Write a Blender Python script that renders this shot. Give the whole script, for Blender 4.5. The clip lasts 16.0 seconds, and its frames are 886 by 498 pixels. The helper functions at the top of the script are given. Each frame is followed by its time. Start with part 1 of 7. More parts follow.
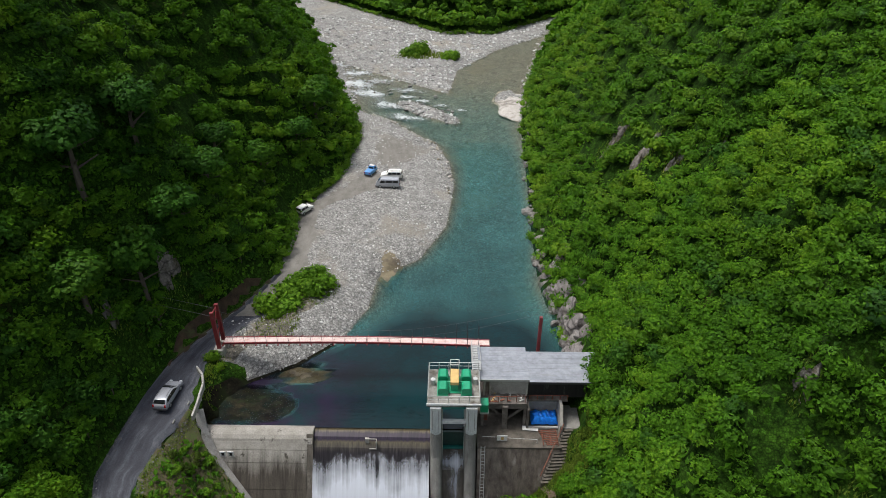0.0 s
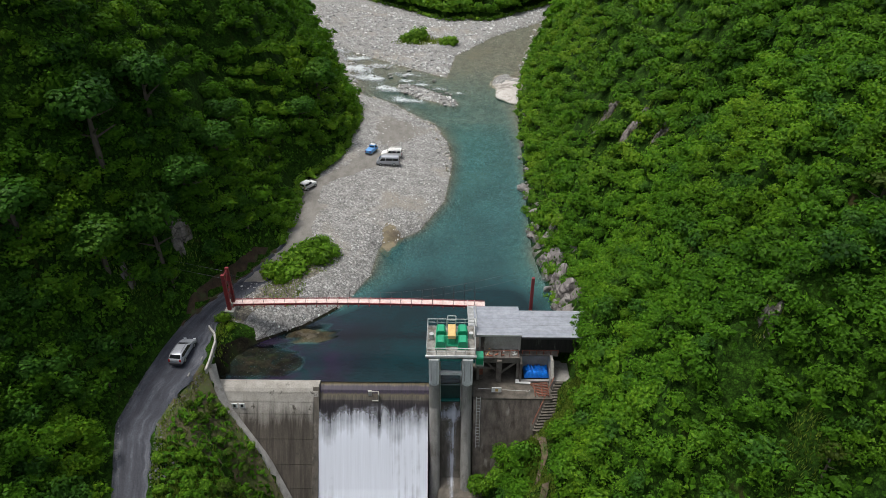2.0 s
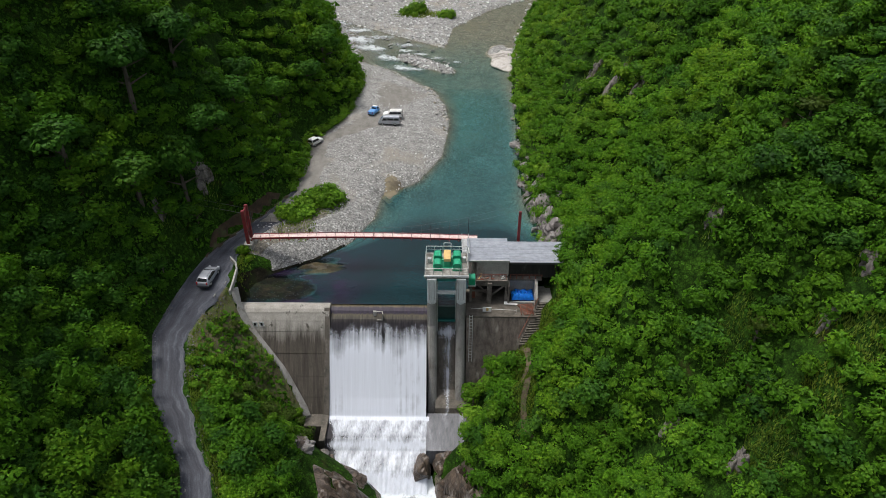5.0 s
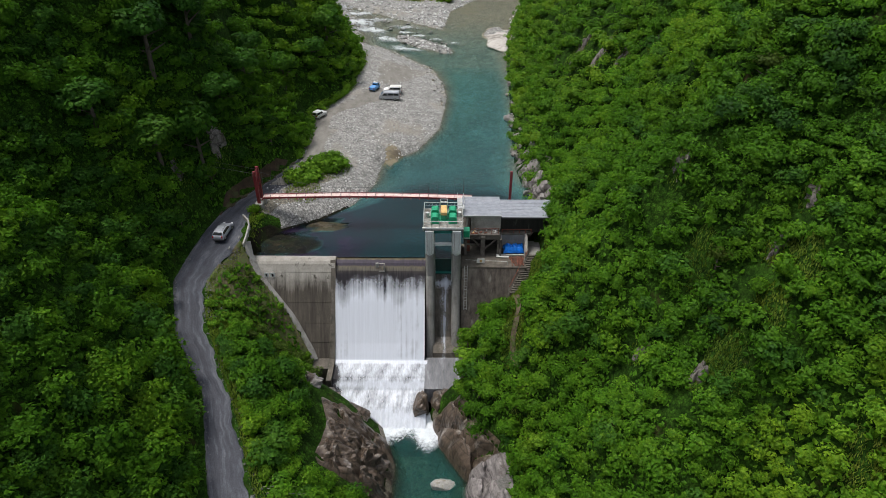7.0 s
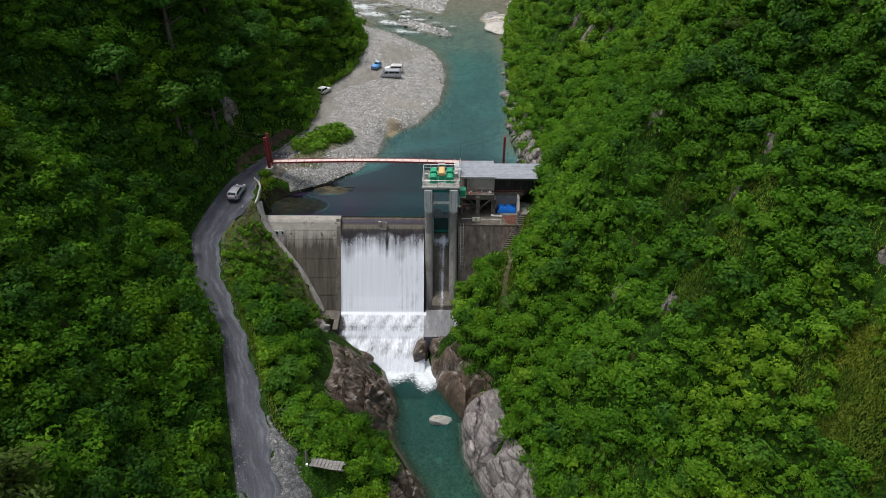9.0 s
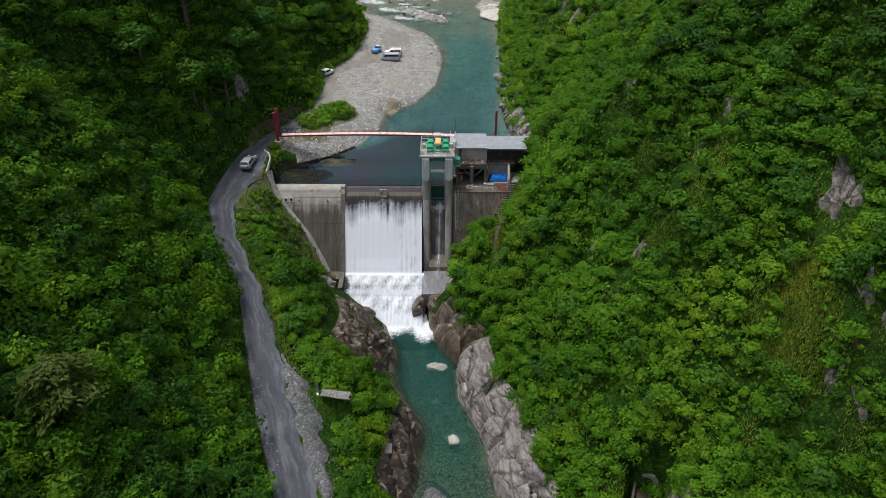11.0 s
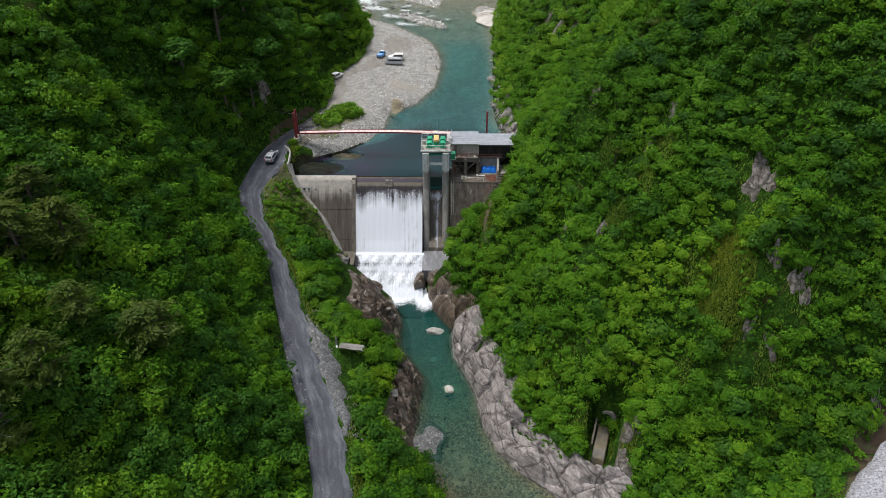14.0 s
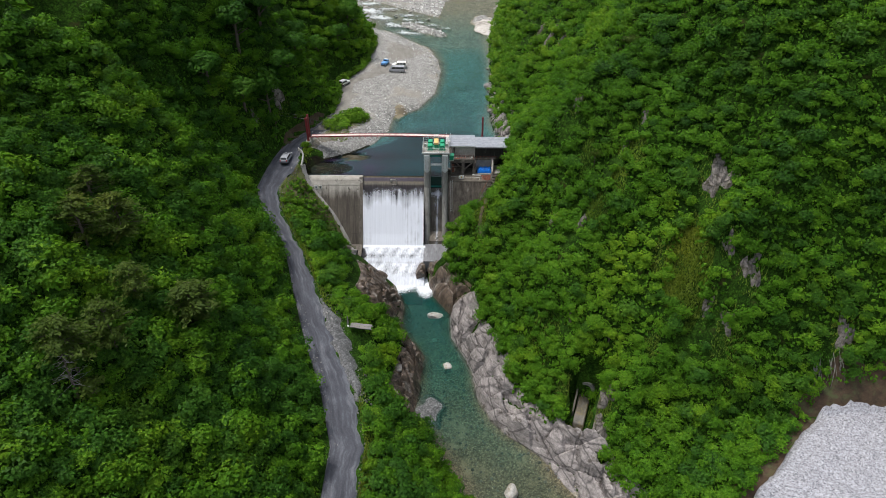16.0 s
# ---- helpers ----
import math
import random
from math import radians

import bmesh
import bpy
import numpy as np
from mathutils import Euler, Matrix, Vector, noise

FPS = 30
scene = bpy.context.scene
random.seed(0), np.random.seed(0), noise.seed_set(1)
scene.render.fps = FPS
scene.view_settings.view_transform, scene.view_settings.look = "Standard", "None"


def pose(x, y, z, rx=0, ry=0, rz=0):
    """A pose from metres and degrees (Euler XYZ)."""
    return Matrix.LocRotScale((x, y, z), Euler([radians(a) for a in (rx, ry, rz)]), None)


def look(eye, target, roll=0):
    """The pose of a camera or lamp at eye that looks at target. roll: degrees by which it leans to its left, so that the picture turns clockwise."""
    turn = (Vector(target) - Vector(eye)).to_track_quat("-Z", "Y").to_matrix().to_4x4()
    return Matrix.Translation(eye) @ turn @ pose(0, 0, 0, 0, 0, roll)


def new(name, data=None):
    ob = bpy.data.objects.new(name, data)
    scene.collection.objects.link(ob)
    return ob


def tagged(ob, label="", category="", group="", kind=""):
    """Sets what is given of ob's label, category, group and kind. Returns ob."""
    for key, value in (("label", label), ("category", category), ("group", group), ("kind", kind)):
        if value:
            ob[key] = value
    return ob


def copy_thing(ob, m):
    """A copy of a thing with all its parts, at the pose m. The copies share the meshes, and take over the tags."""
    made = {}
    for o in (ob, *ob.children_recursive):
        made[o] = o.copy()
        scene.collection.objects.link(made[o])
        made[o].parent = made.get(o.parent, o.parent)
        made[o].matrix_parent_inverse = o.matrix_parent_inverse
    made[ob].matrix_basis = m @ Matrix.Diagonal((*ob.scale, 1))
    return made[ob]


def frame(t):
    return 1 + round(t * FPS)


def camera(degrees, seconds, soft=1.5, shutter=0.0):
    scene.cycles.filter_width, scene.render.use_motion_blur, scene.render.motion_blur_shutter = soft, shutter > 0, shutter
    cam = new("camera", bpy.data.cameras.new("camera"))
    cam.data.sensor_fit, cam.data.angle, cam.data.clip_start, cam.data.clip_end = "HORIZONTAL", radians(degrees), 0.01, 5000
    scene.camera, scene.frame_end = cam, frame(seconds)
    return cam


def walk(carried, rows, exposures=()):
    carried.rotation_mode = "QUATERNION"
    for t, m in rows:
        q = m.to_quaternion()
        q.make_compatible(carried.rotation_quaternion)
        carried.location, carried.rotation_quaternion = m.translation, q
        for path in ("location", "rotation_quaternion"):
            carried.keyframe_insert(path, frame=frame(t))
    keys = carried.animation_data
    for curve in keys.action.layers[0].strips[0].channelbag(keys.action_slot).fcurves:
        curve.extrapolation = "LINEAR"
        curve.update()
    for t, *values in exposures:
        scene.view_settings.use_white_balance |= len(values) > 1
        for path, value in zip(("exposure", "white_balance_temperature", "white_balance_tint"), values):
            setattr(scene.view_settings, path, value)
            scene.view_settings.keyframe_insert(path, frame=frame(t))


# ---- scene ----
cam = camera(69.0, 16.0, 0.5)
PATH = [
    (0, (0.279, -4.495, 59.586), (0.255, -2.796, 58.532), 0.1),
    (0.5, (0.409, -5.847, 59.407), (0.384, -4.15, 58.349), 0.0),
    (1, (0.443, -7.257, 59.286), (0.419, -5.563, 58.223), 0.0),
    (1.5, (0.554, -8.851, 59.148), (0.531, -7.16, 58.08), 0.0),
    (2, (0.618, -10.539, 59.031), (0.595, -8.852, 57.959), 0.0),
    (2.5, (0.67, -12.378, 58.836), (0.649, -10.693, 57.759), 0.0),
    (3, (0.746, -14.284, 58.844), (0.725, -12.604, 57.759), 0.0),
    (3.5, (0.866, -16.328, 58.734), (0.844, -14.651, 57.643), -0.0),
    (4, (0.887, -18.438, 58.701), (0.866, -16.766, 57.603), -0.0),
    (6.5, (1.641, -30.005, 58.152), (1.62, -28.351, 57.029), -0.0),
    (7, (1.619, -32.366, 58.093), (1.601, -30.715, 56.965), 0.0),
    (7.5, (1.707, -34.705, 57.954), (1.689, -33.057, 56.822), 0.0),
    (8, (1.801, -37.065, 57.804), (1.784, -35.419, 56.668), 0.0),
    (8.5, (1.943, -39.516, 57.613), (1.925, -37.871, 56.475), -0.0),
    (9, (2.12, -41.935, 57.485), (2.101, -40.292, 56.344), -0.0),
    (9.5, (2.187, -44.435, 57.533), (2.17, -42.795, 56.388), -0.0),
    (12, (2.956, -57.411, 60.169), (2.941, -55.781, 59.009), -0.0),
    (12.5, (3.053, -59.985, 61.588), (3.038, -58.356, 60.427), -0.0),
    (13, (3.272, -62.73, 63.059), (3.256, -61.103, 61.897), -0.0),
    (13.5, (3.325, -65.507, 64.702), (3.308, -63.881, 63.538), -0.0),
    (14, (3.356, -68.21, 66.336), (3.34, -66.585, 65.17), -0.0),
    (14.5, (3.487, -70.965, 67.97), (3.47, -69.341, 66.803), -0.0),
    (15, (3.579, -73.966, 69.314), (3.561, -72.34, 68.15), -0.0),
    (15.5, (3.621, -76.957, 70.881), (3.604, -75.329, 69.718), 0.0),
    (16, (3.757, -79.899, 72.474), (3.739, -78.272, 71.311), 0.0),
]
walk(cam, [(t, look(eye, target, roll)) for t, eye, target, roll in PATH], [(0, 0.46), (4, 0.43), (9, 0.42), (12.5, 0.56), (16, 0.67)])


# ---- sky and sun: a bright overcast afternoon, a veiled sun high on the left ----
world = bpy.data.worlds.new("sky")
scene.world = world
world.use_nodes = True
wn = world.node_tree.nodes
sky = wn.new("ShaderNodeTexSky")
sky.sky_type = "NISHITA"
sky.sun_disc = False
SUN_EL, SUN_AZ = radians(70), radians(-75)
sky.sun_elevation, sky.sun_rotation = SUN_EL, SUN_AZ
sky.dust_density, sky.air_density, sky.ozone_density = 4.0, 1.0, 1.0
wn["Background"].inputs["Strength"].default_value = 0.15
veil_sky = wn.new("ShaderNodeHueSaturation")
veil_sky.inputs["Saturation"].default_value = 0.45
world.node_tree.links.new(sky.outputs[0], veil_sky.inputs["Color"])
world.node_tree.links.new(veil_sky.outputs[0], wn["Background"].inputs["Color"])
sun_data = bpy.data.lights.new("sun", "SUN")
sun_data.energy, sun_data.angle, sun_data.color = 1.9, radians(12), (1.0, 0.96, 0.9)
sun = new("sun", sun_data)
sun.matrix_world = look((0, 0, 0), (-math.sin(SUN_AZ) * math.cos(SUN_EL), -math.cos(SUN_AZ) * math.cos(SUN_EL), -math.sin(SUN_EL)))


# ---- materials ----
def ramp_of(nt, stops):
    r = nt.nodes.new("ShaderNodeValToRGB")
    els = r.color_ramp.elements
    while len(els) < len(stops):
        els.new(0.5)
    for el, (p, c) in zip(els, stops):
        el.position, el.color = p, (*c, 1)
    return r


def noise_of(nt, coord, scale, detail=4, rough=0.6, stretch=None):
    n = nt.nodes.new("ShaderNodeTexNoise")
    n.inputs["Scale"].default_value, n.inputs["Detail"].default_value, n.inputs["Roughness"].default_value = scale, detail, rough
    if stretch:
        m = nt.nodes.new("ShaderNodeMapping")
        m.inputs["Scale"].default_value = stretch
        nt.links.new(coord, m.inputs["Vector"])
        coord = m.outputs["Vector"]
    nt.links.new(coord, n.inputs["Vector"])
    return n.outputs["Fac"]


def noise_vector(nt, coord, scale):
    n = nt.nodes.new("ShaderNodeTexNoise")
    n.inputs["Scale"].default_value, n.inputs["Detail"].default_value = scale, 3
    nt.links.new(coord, n.inputs["Vector"])
    return n.outputs["Color"]


def mixed(nt, fac, a, b, mode="MIX"):
    m = nt.nodes.new("ShaderNodeMix")
    m.data_type, m.blend_type = "RGBA", mode
    for socket, v in ((m.inputs[0], fac), (m.inputs[6], a), (m.inputs[7], b)):
        if isinstance(v, bpy.types.NodeSocket):
            nt.links.new(v, socket)
        elif isinstance(v, tuple):
            socket.default_value = (*v, 1)
        else:
            socket.default_value = v
    return m.outputs[2]


def curve_of(nt, v, lo, hi, a=0.0, b=1.0):
    m = nt.nodes.new("ShaderNodeMapRange")
    m.inputs[1].default_value, m.inputs[2].default_value, m.inputs[3].default_value, m.inputs[4].default_value = lo, hi, a, b
    nt.links.new(v, m.inputs[0])
    return m.outputs[0]


def blank(name):
    m = bpy.data.materials.new(name)
    m.use_nodes = True
    nt = m.node_tree
    b = nt.nodes["Principled BSDF"]
    return m, nt, b


def surface(name, dark, light, scale=2.0, rough=0.8, bump=0.3, grain=18.0, stain=None, stain_scale=0.35, metal=0.0, stretch=None, stain_stretch=None, vary=0.0, stain_at=(0.5, 0.62), spec=0.5, stones=0.0, cracks=0.0):
    """Mottled surface: two tones at one scale, fine grain, and stains at a larger one."""
    m, nt, b = blank(name)
    pos = nt.nodes.new("ShaderNodeNewGeometry").outputs["Position"]
    n1 = noise_of(nt, pos, scale, 5, 0.65, stretch)
    n2 = noise_of(nt, pos, grain, 3, 0.7)
    col = ramp_of(nt, [(0.3, dark), (0.7, light)])
    nt.links.new(n1, col.inputs[0])
    c = col.outputs[0]
    g = curve_of(nt, n2, 0.3, 0.7, 0.75, 1.2)
    c = mixed(nt, 1.0, c, g, "MULTIPLY")
    if stones:
        for k in (1.0, 2.7):
            vo = nt.nodes.new("ShaderNodeTexVoronoi")
            vo.inputs["Scale"].default_value = stones * k
            nt.links.new(pos, vo.inputs["Vector"])
            tone = nt.nodes.new("ShaderNodeSeparateColor")
            nt.links.new(vo.outputs["Color"], tone.inputs[0])
            c = mixed(nt, 1.0, c, curve_of(nt, tone.outputs[0], 0, 1, 0.68, 1.34), "MULTIPLY")
            c = mixed(nt, 1.0, c, curve_of(nt, vo.outputs["Distance"], 0.3, 0.75, 1.08, 0.6), "MULTIPLY")
    if cracks:
        warp = mixed(nt, 0.35, pos, noise_vector(nt, pos, 0.9))
        for k in (1.0, 2.6):
            vo = nt.nodes.new("ShaderNodeTexVoronoi")
            vo.feature = "DISTANCE_TO_EDGE"
            vo.inputs["Scale"].default_value = cracks * k
            m2 = nt.nodes.new("ShaderNodeMapping")
            m2.inputs["Rotation"].default_value = (0.5, 0.3, 0.4)
            m2.inputs["Scale"].default_value = (1.0, 0.4, 1.5)
            nt.links.new(warp, m2.inputs["Vector"])
            nt.links.new(m2.outputs[0], vo.inputs["Vector"])
            c = mixed(nt, 1.0, c, curve_of(nt, vo.outputs["Distance"], 0.0, 0.05, 0.3 if k == 1.0 else 0.7, 1.0), "MULTIPLY")
    if stain:
        n3 = noise_of(nt, pos, stain_scale, 6, 0.7, stain_stretch)
        c = mixed(nt, curve_of(nt, n3, *stain_at), c, stain)
    if vary:
        r = nt.nodes.new("ShaderNodeObjectInfo").outputs["Random"]
        c = mixed(nt, 1.0, c, curve_of(nt, r, 0, 1, 1 - vary, 1 + vary), "MULTIPLY")
    nt.links.new(c, b.inputs["Base Color"])
    b.inputs["Roughness"].default_value, b.inputs["Metallic"].default_value = rough, metal
    b.inputs["Specular IOR Level"].default_value = spec
    if bump:
        bp = nt.nodes.new("ShaderNodeBump")
        bp.inputs["Strength"].default_value, bp.inputs["Distance"].default_value = bump, 0.05
        nt.links.new(n2, bp.inputs["Height"])
        nt.links.new(bp.outputs[0], b.inputs["Normal"])
    return m


def foliage(name, dark, light, young, gloss=0.5):
    """Leaves: one tone a crown (stored as tint), drifting over the slope, a little apart from leaf to leaf."""
    m, nt, b = blank(name)
    geo = nt.nodes.new("ShaderNodeNewGeometry")
    info = nt.nodes.new("ShaderNodeObjectInfo").outputs["Random"]
    at = nt.nodes.new("ShaderNodeAttribute")
    at.attribute_name = "tint"

    def plus(v, k, w):
        n = nt.nodes.new("ShaderNodeMath")
        n.operation = "MULTIPLY_ADD"
        nt.links.new(v, n.inputs[0])
        n.inputs[1].default_value = k
        if isinstance(w, float):
            n.inputs[2].default_value = w
        else:
            nt.links.new(w, n.inputs[2])
        return n.outputs[0]

    wide = noise_of(nt, geo.outputs["Position"], 0.05, 3, 0.55)
    clump = noise_of(nt, geo.outputs["Position"], 0.5, 3, 0.6)
    v = plus(wide, 0.9, -0.44)
    v = plus(clump, 0.42, v)
    v = plus(at.outputs["Fac"], 0.2, v)
    v = plus(geo.outputs["Random Per Island"], 0.32, v)
    col = ramp_of(nt, [(0.12, dark), (0.5, light), (0.92, young)])
    nt.links.new(v, col.inputs[0])
    c = mixed(nt, 1.0, col.outputs[0], curve_of(nt, info, 0, 1, 0.85, 1.15), "MULTIPLY")
    warm = noise_of(nt, geo.outputs["Position"], 0.11, 2, 0.5)
    c = mixed(nt, curve_of(nt, warm, 0.52, 0.75, 0.0, 0.45), c, mixed(nt, 1.0, c, (1.5, 1.08, 0.7), "MULTIPLY"))
    fine = noise_of(nt, geo.outputs["Position"], 4.5, 3, 0.7)
    c = mixed(nt, 1.0, c, curve_of(nt, fine, 0.3, 0.7, 0.5, 1.5), "MULTIPLY")
    nt.links.new(c, b.inputs["Base Color"])
    b.inputs["Roughness"].default_value = gloss
    b.inputs["Specular IOR Level"].default_value = 0.06
    tr = nt.nodes.new("ShaderNodeBsdfTranslucent")
    nt.links.new(mixed(nt, 1.0, c, (1.1, 1.3, 0.5), "MULTIPLY"), tr.inputs["Color"])
    mx = nt.nodes.new("ShaderNodeMixShader")
    mx.inputs[0].default_value = 0.3
    nt.links.new(b.outputs[0], mx.inputs[1])
    nt.links.new(tr.outputs[0], mx.inputs[2])
    nt.links.new(mx.outputs[0], nt.nodes["Material Output"].inputs["Surface"])
    return m


def water_material(name, deep, shoal, clear, ripple=1.2, rough=0.06, murk=0.5, wave=0.25, tinge=None):
    """Water whose body colour thickens with the depth stored on its surface; the bed shows in the shallows."""
    m, nt, b = blank(name)
    pos = nt.nodes.new("ShaderNodeNewGeometry").outputs["Position"]
    at = nt.nodes.new("ShaderNodeAttribute")
    at.attribute_name = "depth"
    n = noise_of(nt, pos, 0.12, 4, 0.6)
    body = mixed(nt, curve_of(nt, at.outputs["Fac"], 2.2, 5.6), shoal, deep)
    if tinge:
        silt = nt.nodes.new("ShaderNodeAttribute")
        silt.attribute_name = "silt"
        body = mixed(nt, mixed(nt, 1.0, silt.outputs["Fac"], curve_of(nt, noise_of(nt, pos, 0.25, 4, 0.65), 0.35, 0.6), "MULTIPLY"), body, tinge)
    c = mixed(nt, 1.0, body, curve_of(nt, n, 0.3, 0.7, 0.6, 1.4), "MULTIPLY")
    nt.links.new(c, b.inputs["Base Color"])
    b.inputs["Roughness"].default_value = rough
    b.inputs["IOR"].default_value = 1.33
    bp = nt.nodes.new("ShaderNodeBump")
    bp.inputs["Strength"].default_value, bp.inputs["Distance"].default_value = wave, 0.06
    nt.links.new(noise_of(nt, pos, ripple, 6, 0.62, (0.7, 1.0, 1)), bp.inputs["Height"])
    nt.links.new(bp.outputs[0], b.inputs["Normal"])
    t = nt.nodes.new("ShaderNodeBsdfTransparent")
    nt.links.new(mixed(nt, curve_of(nt, at.outputs["Fac"], 0.2, 2.0), (0.84, 0.8, 0.7), clear), t.inputs["Color"])
    mx = nt.nodes.new("ShaderNodeMixShader")
    nt.links.new(curve_of(nt, at.outputs["Fac"], 0.0, murk, 0.12, 1.0), mx.inputs[0])
    nt.links.new(t.outputs[0], mx.inputs[1])
    nt.links.new(b.outputs[0], mx.inputs[2])
    nt.links.new(mx.outputs[0], nt.nodes["Material Output"].inputs["Surface"])
    return m


SOIL = surface("leafy_forest_floor", (0.008, 0.026, 0.003), (0.036, 0.09, 0.008), 0.5, 0.95, 1.0, 7, (0.035, 0.03, 0.012), 0.3, stain_at=(0.6, 0.72), spec=0.08, stones=2.4)
GRAVEL = surface("river_gravel", (0.2, 0.197, 0.187), (0.36, 0.357, 0.342), 0.5, 0.9, 1.0, 5, (0.23, 0.21, 0.175), 0.07, stain_at=(0.54, 0.7), stones=3.2)
DRYTRACK = surface("grey_gravel_track", (0.07, 0.073, 0.076), (0.15, 0.152, 0.155), 0.9, 0.8, 0.8, 6, stones=3.0)


def track_material():
    """Wet gravel road: dark middle, paler wheel lines and loose gravel towards the edges, drawn along its run."""
    m, nt, b = blank("wet_gravel_track")
    pos = nt.nodes.new("ShaderNodeNewGeometry").outputs["Position"]
    lane = nt.nodes.new("ShaderNodeAttribute")
    lane.attribute_name = "lane"
    run = nt.nodes.new("ShaderNodeAttribute")
    run.attribute_name = "run"
    co = nt.nodes.new("ShaderNodeCombineXYZ")
    nt.links.new(lane.outputs["Fac"], co.inputs[0])
    nt.links.new(run.outputs["Fac"], co.inputs[1])
    streak = noise_of(nt, co.outputs[0], 1.0, 5, 0.65, (7.0, 0.09, 1))
    patch_ = noise_of(nt, co.outputs[0], 1.0, 5, 0.65, (2.5, 0.22, 1))
    grain = noise_of(nt, pos, 7, 4, 0.75)
    col = ramp_of(nt, [(0.36, (0.016, 0.018, 0.026)), (0.52, (0.04, 0.044, 0.057)), (0.68, (0.108, 0.114, 0.13))])
    mix = nt.nodes.new("ShaderNodeMath")
    mix.operation = "MULTIPLY_ADD"
    nt.links.new(patch_, mix.inputs[0])
    mix.inputs[1].default_value = 0.5
    nt.links.new(curve_of(nt, streak, 0, 1, -0.02, 0.52), mix.inputs[2])
    edge = nt.nodes.new("ShaderNodeMath")
    edge.operation = "ADD"
    away = nt.nodes.new("ShaderNodeMath")
    away.operation = "PINGPONG"
    away.inputs[1].default_value = 0.5
    nt.links.new(lane.outputs["Fac"], away.inputs[0])
    nt.links.new(mix.outputs[0], edge.inputs[0])
    nt.links.new(curve_of(nt, away.outputs[0], 0.0, 0.22, 0.13, 0.0), edge.inputs[1])
    nt.links.new(edge.outputs[0], col.inputs[0])
    c = mixed(nt, 1.0, col.outputs[0], curve_of(nt, grain, 0.3, 0.7, 0.65, 1.35), "MULTIPLY")
    nt.links.new(c, b.inputs["Base Color"])
    b.inputs["Roughness"].default_value = 0.6
    b.inputs["Specular IOR Level"].default_value = 0.25
    bp = nt.nodes.new("ShaderNodeBump")
    bp.inputs["Strength"].default_value, bp.inputs["Distance"].default_value = 0.8, 0.05
    nt.links.new(grain, bp.inputs["Height"])
    nt.links.new(bp.outputs[0], b.inputs["Normal"])
    return m


TRACK = track_material()
DIRT = surface("packed_sandy_track", (0.13, 0.122, 0.108), (0.21, 0.2, 0.182), 0.7, 0.9, 0.4, 10, (0.1, 0.092, 0.08), 0.4, stretch=(1, 0.4, 1), stain_at=(0.55, 0.72))
BEDROCK = surface("wet_riverbed_gravel", (0.06, 0.053, 0.038), (0.25, 0.225, 0.17), 2.4, 0.6, 1.0, 8, (0.22, 0.2, 0.15), 0.25, stain_at=(0.52, 0.68), stones=3.4)
CONCRETE = surface("weathered_concrete", (0.27, 0.26, 0.235), (0.4, 0.39, 0.36), 0.9, 0.85, 0.25, 12, (0.13, 0.12, 0.1), 0.3, stain_at=(0.55, 0.7))
DARKCONC = surface("streaked_dark_concrete", (0.042, 0.038, 0.031), (0.125, 0.11, 0.09), 1.1, 0.85, 0.3, 10, (0.165, 0.148, 0.122), 0.6, stretch=(1, 1, 0.25), stain_stretch=(1.6, 1.6, 0.12), stain_at=(0.56, 0.7))
ROCK = surface("grey_granite", (0.085, 0.078, 0.072), (0.27, 0.255, 0.245), 0.8, 0.75, 1.0, 4, (0.05, 0.04, 0.032), 0.8, stretch=(1, 0.6, 2.6), stain_at=(0.52, 0.62))
PIERCONC = surface("grey_pier_concrete", (0.15, 0.145, 0.135), (0.27, 0.265, 0.25), 1.0, 0.85, 0.25, 10, (0.1, 0.09, 0.075), 0.6, stretch=(1, 1, 0.3), stain_stretch=(1.4, 1.4, 0.15), stain_at=(0.54, 0.7))
CRAGROCK = surface("lichened_crag_rock", (0.06, 0.053, 0.048), (0.25, 0.226, 0.208), 1.8, 0.85, 1.0, 6, (0.045, 0.04, 0.02), 0.9, stretch=(1, 1, 0.4), stain_at=(0.52, 0.64), cracks=0.8)
BROWNROCK = surface("wet_brown_rock", (0.03, 0.022, 0.016), (0.135, 0.1, 0.074), 1.1, 0.42, 1.0, 5, (0.23, 0.21, 0.19), 0.6, stretch=(0.8, 2.2, 0.35), stain_stretch=(0.7, 1.6, 0.4), stain_at=(0.56, 0.68), cracks=0.7)
LEAF = foliage("broad_leaves", (0.0195, 0.06, 0.004), (0.0515, 0.135, 0.008), (0.125, 0.232, 0.014))
LEAFDARK = foliage("dark_leaves", (0.014, 0.045, 0.008), (0.036, 0.105, 0.012), (0.082, 0.18, 0.017))
BARK = surface("bark", (0.05, 0.04, 0.03), (0.12, 0.1, 0.08), 3, 0.9, 0.6, 14, stretch=(1, 1, 0.2))
LAKE = water_material("reservoir_water", (0.0, 0.015, 0.018), (0.03, 0.1, 0.1), (0.6, 0.86, 0.82), 2.0, 0.05, 4.6, 1.0, (0.011, 0.007, 0.02))
POOL = water_material("green_pool_water", (0.004, 0.055, 0.05), (0.006, 0.05, 0.042), (0.5, 0.76, 0.64), 2.0, 0.05, 5.6)


